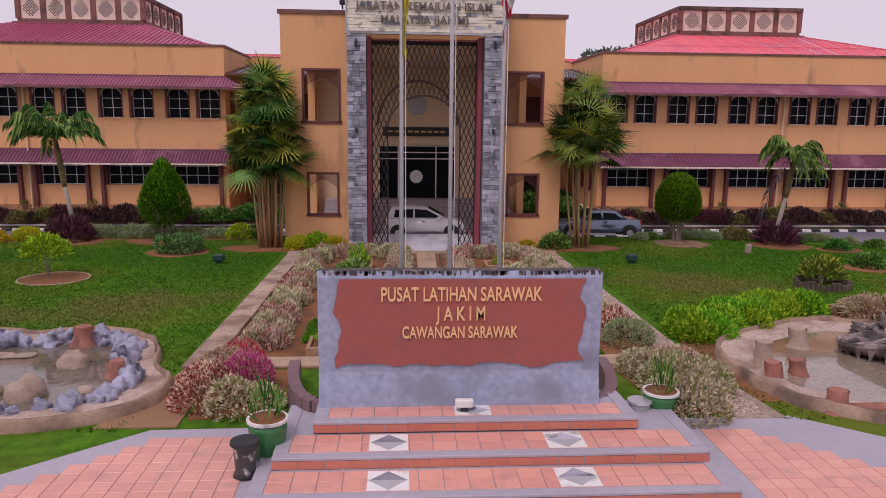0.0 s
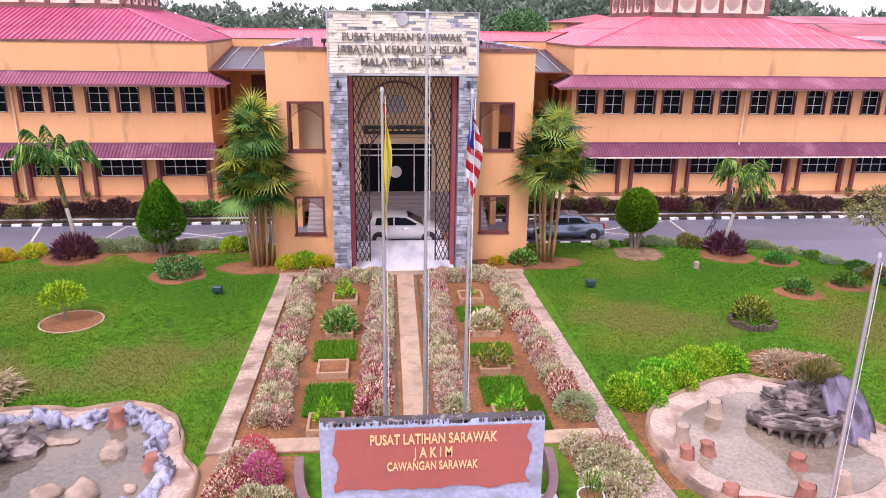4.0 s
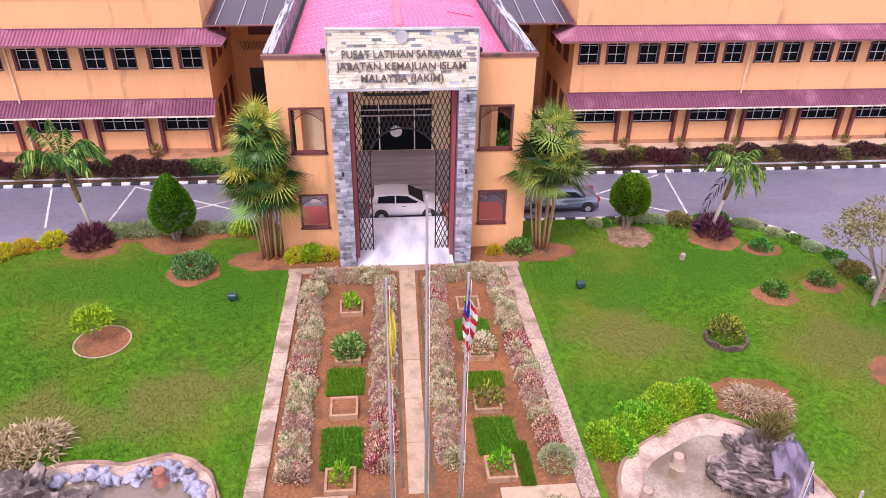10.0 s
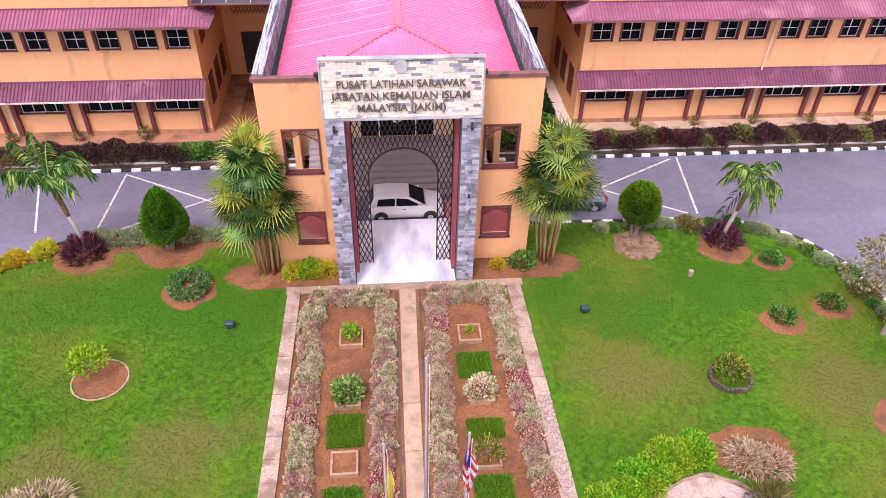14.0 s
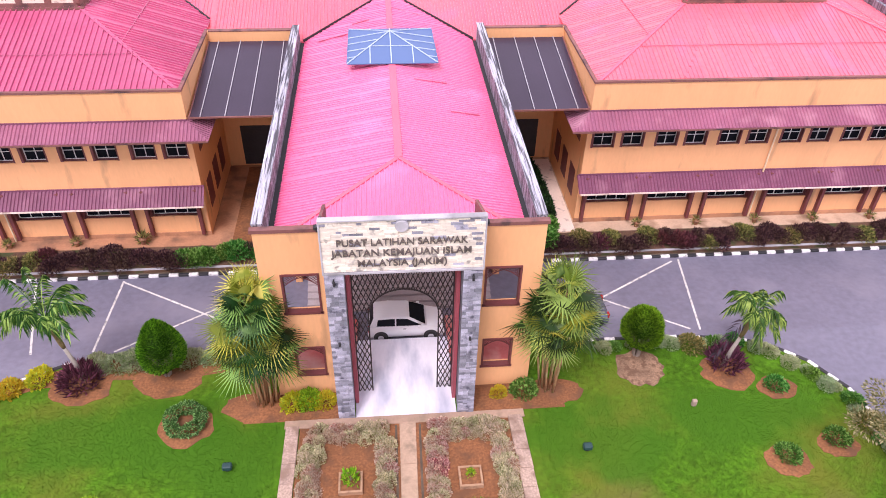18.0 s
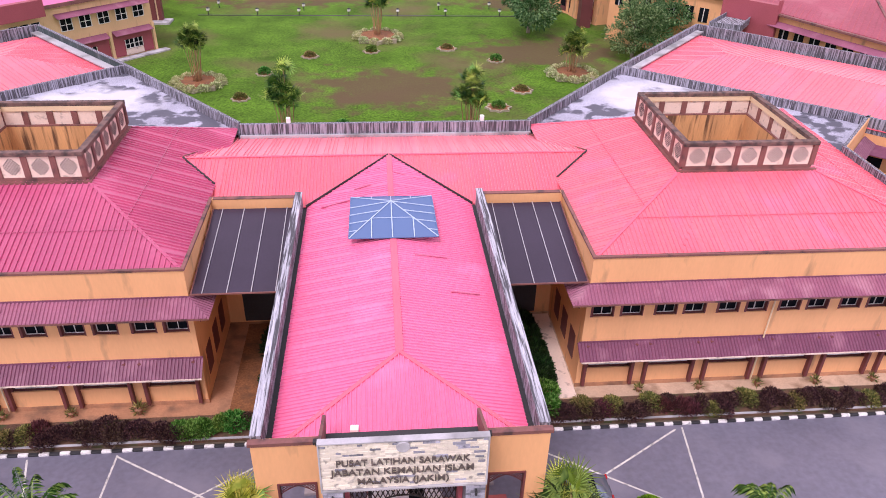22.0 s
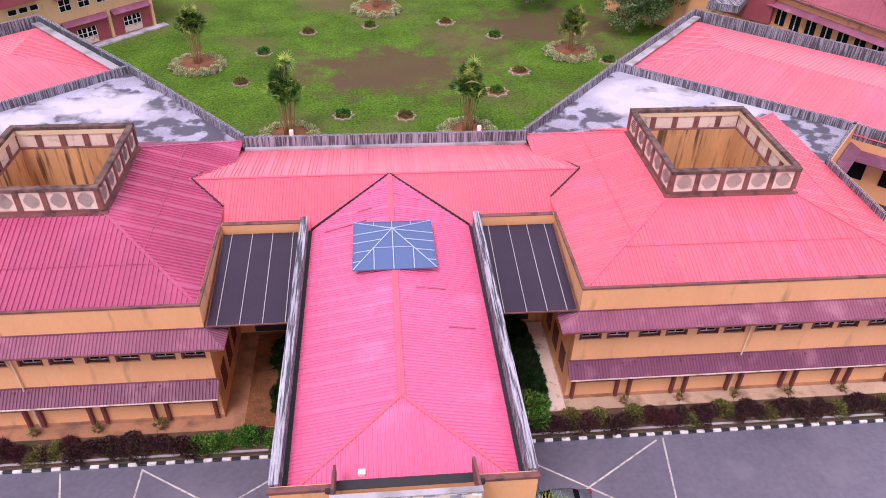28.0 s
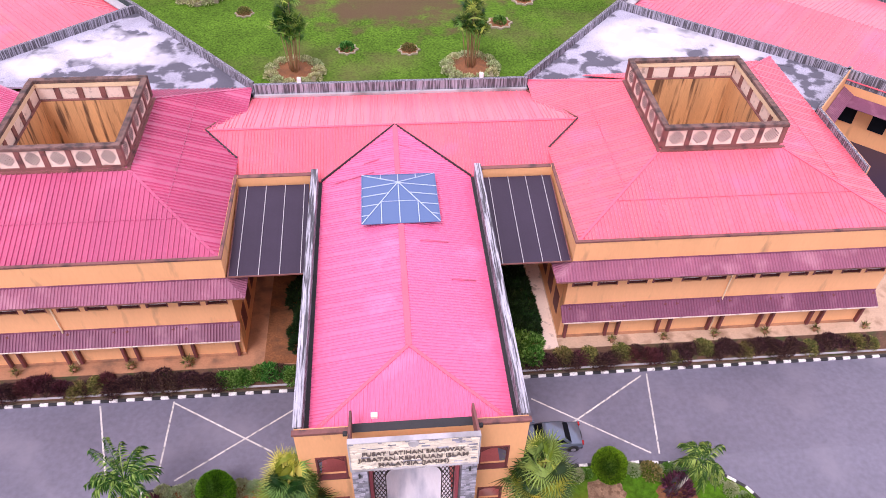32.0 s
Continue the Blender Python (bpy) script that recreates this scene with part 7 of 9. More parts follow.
# shrubs on the lawns
for x, y, r, ry in ((-15.2, 2.7, 1.7, 1.2), (-11.2, 2.9, 1.8, 1.2), (-9.9, 0.1, 1.4, 1.3), (-6.7, 1.0, 1.9, 1.0), (-12.45, -4.95, 1.2, 1.15), (6.9, 1.0, 1.7, 0.9), (11.6, 2.2, 1.4, 1.3), (15.9, 1.6, 1.5, 1.3), (17.9, 0.5, 1.1, 0.8), (16.6, -3.55, 1.15, 0.95), (19.2, -2.9, 1.1, 0.8), (12.3, -10.0, 1.95, 1.2), (18.8, -9.2, 1.3, 1.2)):
    soil_ring(x, y, r * 0.88, ry=ry * 0.9)
solid("edge_soil", slab(bmesh.new(), [(-20.6, 1.55), (-17.2, 2.75), (-14, 3.1), (-11, 2.9), (-8.2, 3.3), (-7.4, 3.0), (-7.4, 4.42), (-13.6, 4.5), (-15.9, 4.2), (-19.2, 2.65)], 0.02, LAWN_Z + 0.014), M_soil, "strip of bare red earth along the lawn edge", "planting bed", kind="structure")
bush((-9.9, 0.2, 0.1), B_round, "low shrub clipped into a ring on bare earth", "lawn shrubs", scale=0.82)
bush((-12.75, -4.7, 0.12), B_lime, "lime-green shrub on bare stems beside an earth ring", "lawn shrubs", scale=0.85, stems=True, lift=0.85)
bush((16.65, -3.3, 0.1), B_green, "low green shrub in a bare earth ring", "lawn shrubs", scale=0.62)
bush((19.3, -2.6, 0.1), B_low, "small green shrub in a bare earth ring", "lawn shrubs", scale=0.85)
bush((17.9, 0.6, 0.1), B_low, "small low green shrub in a bare earth ring", "lawn shrubs", scale=0.8)
bush((-15.3, 3.0, 0.1), B_plum, "spiky plum-leaved shrub round a palm", "plum shrubs", scale=0.88)
bush((16.0, 2.2, 0.1), B_plum, "spiky plum-leaved shrub round a palm", "plum shrubs", scale=0.85)
bush((12.9, -6.5, 0.12), B_stubs, "yellow-green shrub in a ring of stubs", "lawn shrubs", scale=0.8, stems=True, lift=0.4)
ring = thing("stub_ring", "ring of short dark wooden stubs round a shrub", "edging")
for k in range(34):
    a = k * 6.283 / 34
    part("stub", tube(bmesh.new(), [(12.9 + 0.82 * math.cos(a), -6.6 + 0.74 * math.sin(a), 0.08), (12.9 + 0.84 * math.cos(a), -6.6 + 0.76 * math.sin(a), 0.34 + 0.06 * math.sin(a * 7))], [0.085, 0.075], 7), M_stub, ring)
edge = thing("brick_ring", "ring of small pinkish stones edging an earth bed", "edging")
for k in range(20):
    a = k * 6.283 / 20
    part("stone", bx(bmesh.new(), -0.16, 0.16, -0.035, 0.035, 0, 0.06, bevel=0.015), M_kerbstone, edge, at=pose(-12.45 + 1.08 * math.cos(a), -4.95 + 1.04 * math.sin(a), 0.08, 0, 0, math.degrees(a) + 90))
rng = random.Random(77)
for x, y, m, s in ((-19.3, 2.2, B_yellow, 1.0), (-18.4, 2.7, B_yellow, 0.9), (-17.3, 3.3, B_yellow, 0.95), (-20.4, 1.7, B_yellow, 1.0), (-5.2, 1.05, B_yellow, 0.9), (-4.5, 1.1, B_lime, 0.75), (-3.8, 1.05, B_yellow, 0.85), (4.4, 1.05, B_yellow, 0.6), (5.6, 1.1, B_green, 0.7), (-8.2, 3.8, B_lime, 0.75), (-7.3, 3.9, B_green, 0.7), (-13.0, 4.1, B_sage, 1.1), (-13.9, 4.1, B_sage, 1.1), (-12.2, 4.2, B_sage, 1.1), (-10.4, 4.2, B_sage, 1.0), (-14.8, 3.9, B_sage, 1.1), (-9.4, 4.1, B_sage, 0.9), (-11.4, 4.2, B_sage, 1.0)):
    bush((x, y, 0.1), m, {id(B_yellow): "golden-leaved low shrub by the lawn edge", id(B_lime): "lime-green low shrub by the lawn edge", id(B_green): "green low shrub by the lawn edge"}.get(id(m), "pale variegated shrub by the lawn edge"), "edge shrubs", scale=s, spin=rng.uniform(0, 6))
EDGE = [(10.2, 3.75), (13.0, 3.75), (14.5, 3.6), (17.1, 3.35), (18.7, 2.7), (19.8, 1.7), (20.8, 0.1), (21.4, -2.6), (21.8, -6), (21.9, -11)]
for a, b in zip(EDGE, EDGE[1:]):
    n = max(1, int((Vector(b) - Vector(a)).length / 0.62))
    for k in range(n):
        p = Vector(a).lerp(Vector(b), k / n)
        m = rng.choice((B_sage, B_sage, B_olive, B_low, B_sage, B_bed[4] if p.x > 18 else B_sage, B_sage))
        bush((p.x + rng.uniform(-0.2, 0.2), p.y + rng.uniform(-0.2, 0.2), 0.1), m, "mixed low shrub along the curved lawn edge", "curved edge shrubs", scale=rng.uniform(0.5, 0.82), spin=rng.uniform(0, 6))

# bright shrubs and dry grass by the right-hand pool
for k in range(20):
    t = (k % 10) / 9.5
    bush((6.25 + 4.15 * t + rng.uniform(-0.2, 0.2), -12.35 + 2.4 * t ** 0.9 + (0.45 if k < 10 else 0.0) + rng.uniform(-0.15, 0.15), 0.1), B_bright, "bright green leafy shrub beside the pool", "pool shrubs", scale=rng.uniform(0.46, 0.7), spin=rng.uniform(0, 6))
for x, y, s in ((12.0, -10.4, 0.8), (12.7, -10.7, 0.75), (-12.8, -10.9, 1.1), (-13.8, -11.4, 1.1)):
    bush((x, y, 0.1), B_dry, "tuft of dry straw-coloured grass by a pool", "dry tufts", name="dry_grass_tuft", scale=s, spin=rng.uniform(0, 6))
for x, y, s in ((11.6, -12.5, 0.62), (11.95, -12.35, 0.6)):
    bush((x, y, 0.8), B_tuft, "olive shrub growing on the pool rocks", "rock shrubs", scale=s)

# thin tree at the lawn's edge
tree = thing("thin_tree", "thin bare-limbed tree with flat olive leaf pads", "tree", at=(20.6, -4.6, 0.1))
tips = []
rng = random.Random(9)
part("trunk", tube(bmesh.new(), [(0, 0, 0), (0.1, 0.1, 1.2), (0.05, 0.2, 2.4)], [0.12, 0.09, 0.07], 8), M_bark, tree)
for k in range(12):
    a = rng.uniform(0, 6.28)
    e = Vector((2.2 * math.cos(a) * rng.uniform(0.5, 1.2), 1.7 * math.sin(a) * rng.uniform(0.5, 1.2), rng.uniform(2.4, 4.7)))
    s = Vector((0.08, 0.12, rng.uniform(0.9, 2.3)))
    part("limb", tube(bmesh.new(), [s, s.lerp(e, 0.5) + Vector((0, 0, -0.15)), e], [0.06, 0.04, 0.02], 5), M_bark, tree)
    tips.append(e)
pp, dd = [], []
for i, e in enumerate(tips):
    p, u = blob_points(300, (0.8, 0.8, 0.3), 300 + i)
    pp.append(p + np.array(e))
    dd.append(u)
part("crown", leaves("crown", np.concatenate(pp), np.concatenate(dd), 0.17, 0.08, L_greyolive, 5), None, tree)

# planting along the wings
for sx in (-1, 1):
    for k in range(46):
        x = 7.0 + k * 0.6
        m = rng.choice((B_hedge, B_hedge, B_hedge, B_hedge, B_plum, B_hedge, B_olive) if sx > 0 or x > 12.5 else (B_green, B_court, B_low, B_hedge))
        hy = 12.62 + rng.uniform(-0.32, 0.3)
        bush((sx * x, hy, strip_z(hy)), m, "dark plum hedge shrub below the wing" if m in (B_hedge, B_plum) else "low green shrub below the wing", "wing hedge", name="hedge_shrub", scale=rng.uniform(0.66, 0.92) * (0.8 if m is B_plum else 1), spin=rng.uniform(0, 6))
    for k in range(3):
        bush((sx * (12.5 + 7.2 * k + rng.uniform(-1, 1)), 12.3, -0.38), B_hedge, "low dark clipped shrub by the kerb", "kerb shrubs", scale=0.9, spin=k)
    for k in range(9):
        for off in (6.55, 7.35, 8.2, 9.1):
            near = sx > 0 and k < 2
            if sx < 0 and (k < 2 or off > 8):
                continue
            y = 12.9 + 1.0 * k
            bush((sx * (off + rng.uniform(-0.25, 0.25)), y, 0.15 if y > 13.4 else strip_z(y)), B_green if near else B_court, "bright green leafy shrub at the mouth of the side court" if near else "green shrub with the covered side court's shade in its colour", "court shrubs", scale=rng.uniform(0.9, 1.2), spin=k + off)
pot = thing("potted_plant", "brown potted plant with spiky leaves by the wall", "potted plant", "wall pots", at=(0, 0, 0))
bm = tube(bmesh.new(), [(0, 0, 0), (0, 0, 0.1), (0, 0, 0.5), (0, 0, 0.55)], [0.2, 0.22, 0.33, 0.36], 12)
part("pot", bm, M_terra, pot, smooth=True)
part("leaves", leaves("leaves", *(lambda p: (p * 0.12 + np.array([0, 0, 0.5]), p + np.array([0, 0, 1.0])))(np.random.RandomState(4).normal(size=(60, 3))), 0.6, 0.09, L_olive, 6), None, pot)
first = True
for sx in (-1, 1):
    for k in range(6):
        m = pose(sx * (14.85 + 3.8 * k), 13.7, 0.16, 0, 0, 40 * k) @ Matrix.Scale(0.75, 4)
        if first:
            pot.matrix_basis = m
            first = False
        else:
            copy_thing(pot, m)

# ---- rear garden palms and beds ----
star = mesh_of("stone_edge", slab(bmesh.new(), [((1.7 if k % 2 else 2.2) * math.cos(k * math.pi / 8), (1.7 if k % 2 else 2.2) * math.sin(k * math.pi / 8)) for k in range(16)], 0, 0.3), M_starstone)
star_soil = mesh_of("soil", slab(bmesh.new(), [((1.4 if k % 2 else 1.85) * math.cos(k * math.pi / 8), (1.4 if k % 2 else 1.85) * math.sin(k * math.pi / 8)) for k in range(16)], 0.2, 0.32), M_soil)
B_star = bush_mesh(61, (0.62, 0.62, 0.5), 420, 0.2, 0.1, L_rimleaf)
for i, (x, y, s, palm) in enumerate(((-10.0, 52.5, 1.45, 7.5), (9.0, 52.5, 1.45, 7.2), (-23, 72.5, 1.6, 7.0), (-0.3, 93.5, 1.8, 7.0), (25.5, 75, 1.6, 5.2), (-15.3, 76.5, 0.55, 0), (-17, 67, 0.55, 0), (-1.3, 86.3, 0.6, 0), (9.8, 87.5, 0.7, 0), (16.2, 81.7, 0.6, 0), (17.6, 69, 0.7, 0), (13.7, 63, 0.75, 0), (-9.9, 84, 0.6, 0), (-4.5, 57.5, 0.6, 0), (2.5, 57.0, 0.6, 0), (30, 72, 0.6, 0))):
    bed = thing("star_bed", "star-shaped bed edged with pale stone", "planting bed", "star beds", at=(x, y, -0.06))
    bed.scale = (s, s, s)
    part("stone_edge", star, None, bed)
    part("soil", star_soil, None, bed)
    if palm:
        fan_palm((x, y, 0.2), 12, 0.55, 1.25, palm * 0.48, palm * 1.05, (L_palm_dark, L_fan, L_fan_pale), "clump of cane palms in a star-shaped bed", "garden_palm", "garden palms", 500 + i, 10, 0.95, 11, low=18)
        for k in range(11):
            a = k * 0.5712
            bush((x + 1.75 * s * math.cos(a), y + 1.75 * s * math.sin(a), 0.1), B_star, "small lime shrub on a star bed", "bed shrubs", scale=1.25, spin=k)
    else:
        bush((x, y, 0.1), B_green if i % 2 else B_olive, "small shrub planted in a star bed", "bed shrubs", scale=0.9)


def broad_tree(at, h, r, seed, n, leaf, mat, label):
    rng = random.Random(seed)
    th = thing("broadleaf_tree", label, "tree", "broadleaf trees", at=at)
    part("trunk", tube(bmesh.new(), [(0, 0, 0), (0.1, 0, h * 0.3), (0, 0.1, h * 0.62)], [0.28, 0.22, 0.12], 8), M_bark, th)
    lm, P, D = bmesh.new(), [], []
    for k in range(14):
        a, z = rng.uniform(0, 6.28), rng.uniform(0.3, 0.92) * h
        w = r * (0.85 if z < h * 0.6 else 0.55) * rng.uniform(0.4, 1)
        e = Vector((w * math.cos(a), w * math.sin(a), z))
        tube(lm, [(0, 0, z * 0.55), tuple(e * 0.6 + Vector((0, 0, z * 0.3))), tuple(e)], [0.1, 0.06, 0.03], 5)
        p, u = blob_points(n // 14, (r * 0.5, r * 0.5, h * 0.17), seed * 50 + k)
        P.append(p + np.array(e))
        D.append(u)
    part("limbs", lm, M_bark, th)
    part("crown", leaves("crown", np.concatenate(P), np.concatenate(D), leaf, leaf * 0.5, mat, seed), None, th)
    return th


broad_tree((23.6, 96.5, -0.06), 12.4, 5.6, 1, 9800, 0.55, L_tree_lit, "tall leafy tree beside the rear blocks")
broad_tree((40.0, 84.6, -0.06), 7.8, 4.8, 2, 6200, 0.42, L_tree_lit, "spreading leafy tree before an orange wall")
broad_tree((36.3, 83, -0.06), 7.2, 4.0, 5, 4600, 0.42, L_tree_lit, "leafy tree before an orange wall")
broad_tree((-29.5, 134, -0.06), 6.5, 2.6, 3, 1200, 0.6, L_tree, "small round tree by a far block")
broad_tree((-12, 165, -0.06), 4, 3, 4, 900, 0.6, L_green, "low bushy tree out in the field")
broad_tree((-63.5, 133.0, -0.06), 9.6, 5.0, 6, 7000, 0.45, L_tree, "dark tree standing in a court")
broad_tree((86, 118, -0.06), 7.6, 4, 7, 1400, 0.7, L_tree, "leafy tree in a court")
broad_tree((76, 126, -0.06), 6.6, 3, 8, 1000, 0.7, L_tree, "small leafy tree in a court")
broad_tree((95, 119, -0.06), 7.4, 4, 9, 1400, 0.7, L_tree, "leafy tree before a glazed wall")

# far wood on rising ground
r = np.random.RandomState(8)
rows = []
for k in range(1500):
    az = r.uniform(-62, 62) if k < 900 else r.uniform(3, 31)
    dist = r.uniform(265, 520) if k < 900 else r.uniform(330, 545)
    rise = max(0.0, (dist - 300)) * (0.035 + 0.115 * math.exp(-((az - 17) / 9.0) ** 2)) * 1.4
    if -22 < az < 4 and dist < 330:
        continue
    x, y = dist * math.sin(math.radians(az)), -30 + dist * math.cos(math.radians(az))
    rows.append((x, y, rise, r.uniform(5, 11)))
P, D = [], []
for i, (x, y, z, h) in enumerate(rows):
    p, u = blob_points(46, (h * 0.5, h * 0.5, h * 0.55), 900 + i)
    P.append(p + np.array([x, y, z + h * 0.55]))
    D.append(u)
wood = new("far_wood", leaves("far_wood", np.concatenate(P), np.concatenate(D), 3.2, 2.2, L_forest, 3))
tagged(wood, "dense green wood with haze in its colour on far rising ground", "wood", kind="stuff")
hill = bmesh.new()
hv = []
for i in range(33):
    az = math.radians(-64 + 4 * i)
    row = []
    for dist, k in ((300, 0), (420, 1), (560, 2), (900, 2.2)):
        zz = (dist - 300) * (0.035 + 0.115 * math.exp(-((math.degrees(az) - 17) / 9.0) ** 2)) * 1.4 if k < 2.1 else 0
        row.append(hill.verts.new((dist * math.sin(az), -30 + dist * math.cos(az), max(zz - 0.5, -1))))
    hv.append(row)
for a, b in zip(hv, hv[1:]):
    for j in range(3):
        hill.faces.new((a[j], b[j], b[j + 1], a[j + 1]))
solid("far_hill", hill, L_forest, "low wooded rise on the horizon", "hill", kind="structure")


# ---- front garden beds ----
def strip(name, near, far, y0, y1, mat, label, category, z=0.16, joints=0, kind="structure"):
    """A strip of stones laid end to end; near and far are its edges in x at y0 and at y1."""
    st = thing(name, label, category, kind=kind)
    n = joints or 1
    rng = random.Random(int(near[0] * 31 + y0))
    edge = lambda y, e: near[e] + (far[e] - near[e]) * (y - y0) / (y1 - y0)
    for k in range(n):
        a, b = y0 + (y1 - y0) * k / n + 0.008, y0 + (y1 - y0) * (k + 1) / n - 0.008
        j = rng.uniform(-0.012, 0.012)
        bm = slab(bmesh.new(), [(edge(a, 0) + j, a), (edge(a, 1) + j, a), (edge(b, 1) + j, b), (edge(b, 0) + j, b)], 0.0, z + rng.uniform(-0.012, 0.012))
        bmesh.ops.bevel(bm, geom=[e for e in bm.edges if min(v.co.z for v in e.verts) > 0.05], offset=0.014, segments=1, affect="EDGES")
        part("slab", bm, mat, st)
    return st


solid("garden_soil", slab(bmesh.new(), [(-5.06, -14.2), (4.92, -14.2), (4.62, -0.4), (-4.8, -0.4)], 0.0, LAWN_Z + 0.012), M_soil, "red-brown earth of the formal beds", "planting bed", kind="structure")
strip("bed_kerb", (-5.67, -5.05), (-5.42, -4.83), -14.2, -0.3, M_kerbpale, "pale stone kerb along the beds", "kerb", 0.2, 14)
strip("bed_kerb", (4.9, 5.5), (4.76, 5.38), -14.2, -7.0, M_pebble, "pebbled kerb along the beds", "kerb", 0.2, 7)
strip("bed_kerb", (4.76, 5.38), (4.61, 5.26), -7.0, -0.3, M_kerbpale, "pinkish stone kerb along the beds", "kerb", 0.2, 7)
solid("porch_threshold", bx(bmesh.new(), -5.5, 5.4, -0.42, 0.03, 0.0, 0.17, bevel=0.015), M_kerbstone, "pinkish stone strip before the porch", "kerb", kind="structure")
for sx in (-1, 1):
    solid("porch_bed", bx(bmesh.new(), min(sx * 2.36, sx * 7.4), max(sx * 2.36, sx * 7.4), 0.03, 1.62, 0.02, LAWN_Z + 0.015), M_soil, "red earth bed before the porch wall", "planting bed", kind="structure")
strip("garden_path", (-0.52, 0.1), (-0.34, 0.4), -13.6, -0.4, M_kerbstone, "narrow pinkish cement path between the beds", "path", 0.15, 6)
for a, b in (((-0.68, -13.3), (-0.5, -0.5)), ((0.27, -13.3), (0.57, -0.5))):
    solid("path_drain", beam(bmesh.new(), (*a, 0.07), (*b, 0.07), 0.1, 0.1), M_stub, "narrow dark drain beside the path", "drain", kind="structure")
strip("cross_path", (-5.0, -2.4), (-5.0, -2.4), -14.15, -13.5, M_kerbstone, "pinkish cement cross path", "path", 0.15, 1)
strip("cross_path", (2.4, 4.88), (2.4, 4.88), -14.2, -13.55, M_kerbstone, "pinkish cement cross path", "path", 0.15, 1)
solid("side_path", slab(bmesh.new(), [(-6.3, -17.2), (-4.9, -17.2), (-4.9, -14.2), (-5.6, -14.2)], 0.0, 0.125), M_dirtpath, "trodden sandy path beside the pool", "path", kind="structure")
solid("side_path", slab(bmesh.new(), [(5.0, -17.2), (5.9, -17.2), (5.55, -14.2), (4.95, -14.2)], 0.0, 0.125), M_pebble, "pebbled strip beside the pool", "path", kind="structure")
for name, pts in (("soil_strip", [(5.8, -16.4), (6.25, -16.4), (6.1, -13.8), (6.85, -12.4), (6.2, -11.6), (5.75, -11.6)]), ("shrub_soil", [(-4.86, -14.25), (-3.3, -14.3), (-3.0, -15.5), (-3.5, -16.7), (-4.8, -16.9)]), ("shrub_soil", [(3.5, -14.3), (4.96, -14.3), (4.96, -16.9), (3.9, -16.9)])):
    solid(name, slab(bmesh.new(), pts, 0.02, LAWN_Z + 0.016), M_soil, "patch of bare red-brown earth by the lawn", "planting bed", "bare earth patches", kind="structure")
rng = random.Random(41)
PALE = {0: "pale variegated bedding shrub", 1: "pinkish variegated bedding shrub", 2: "pale variegated bedding shrub", 3: "pinkish variegated bedding shrub", 4: "rose-red leaved bedding shrub", 5: "pink flowering bedding shrub"}


def bed_row(a, b, wide, rose=0.18, step=0.31):
    """A clipped row of bedding shrubs, two abreast, in patches of one kind."""
    a, b = Vector(a), Vector(b)
    side = Vector((-(b - a).y, (b - a).x)).normalized()
    n = max(1, int((b - a).length / step))
    patch = 0
    for k in range(n):
        if k % 4 == 0:
            patch = 4 if rng.random() < rose else (1 if rng.random() < 0.45 else 0)
        for e in (-0.5, 0.5):
            p = a.lerp(b, (k + 0.25 * (e > 0)) / n) + side * (e * wide + rng.uniform(-0.1, 0.1))
            i = patch if patch == 4 and rng.random() < 0.75 else rng.choice((0, 1, 1, 3) if patch else (0, 2, 2, 1))
            w = rng.uniform(0.42, 0.6)
            bush((p.x, p.y + rng.uniform(-0.08, 0.08), 0.1), B_bed[i], PALE[i] + " in the formal bed", "bedding shrubs", name="bedding_shrub", scale=w, spin=rng.uniform(0, 6)).scale[2] = rng.uniform(0.55, 0.85)


bed_row((-4.25, -12.7), (-4.22, -1.5), 0.33, rose=0.12)
bed_row((-4.25, -0.98), (-0.9, -0.98), 0.4, rose=0.0)
bed_row((-1.0, -1.5), (-1.38, -12.7), 0.26, rose=0.14)
bed_row((4.36, -12.0), (4.1, -1.5), 0.31, rose=0.16)
bed_row((4.2, -0.98), (0.95, -0.98), 0.4, rose=0.0)
bed_row((1.22, -1.5), (0.92, -12.7), 0.25, rose=0.14)
bush((4.45, -12.6, 0.1), B_silver, "silvery green rounded shrub at the end of a bed", "planter shrubs", scale=0.72)
for x, y, i in ((-4.4, -14.7, 5), (-4.1, -15.5, 5), (-4.6, -16.1, 4), (-3.9, -16.4, 0), (-4.5, -15.1, 1), (4.1, -14.8, 0), (4.4, -15.6, 2), (4.2, -16.4, 0), (4.8, -16.0, 2), (4.6, -14.9, 3), (4.2, -17.0, 2)):
    bush((x, y, 0.1), B_fine[i], PALE[i] + " by the sign wall", "bedding shrubs", name="bedding_shrub", scale=0.82, spin=x)


def planter(x, y, w, d, plant, s=0.9):
    p = thing("planter_box", "low square cement planter box with red earth", "planter", "planter boxes", at=(x, y, 0.1))
    for a in ((-w / 2, w / 2, -d / 2, -d / 2 + 0.09), (-w / 2, w / 2, d / 2 - 0.09, d / 2), (-w / 2, -w / 2 + 0.09, -d / 2 + 0.09, d / 2 - 0.09), (w / 2 - 0.09, w / 2, -d / 2 + 0.09, d / 2 - 0.09)):
        part("rim", bx(bmesh.new(), a[0], a[1], a[2], a[3], 0, 0.24, bevel=0.01), M_planter, p)
    part("earth", bx(bmesh.new(), -w / 2 + 0.09, w / 2 - 0.09, -d / 2 + 0.09, d / 2 - 0.09, 0, 0.17), M_soil, p)
    if plant is not None:
        bush((x, y + 0.1, 0.25), plant, "leafy shrub growing in a planter box", "planter shrubs", scale=s, spin=x + y, stems=True)


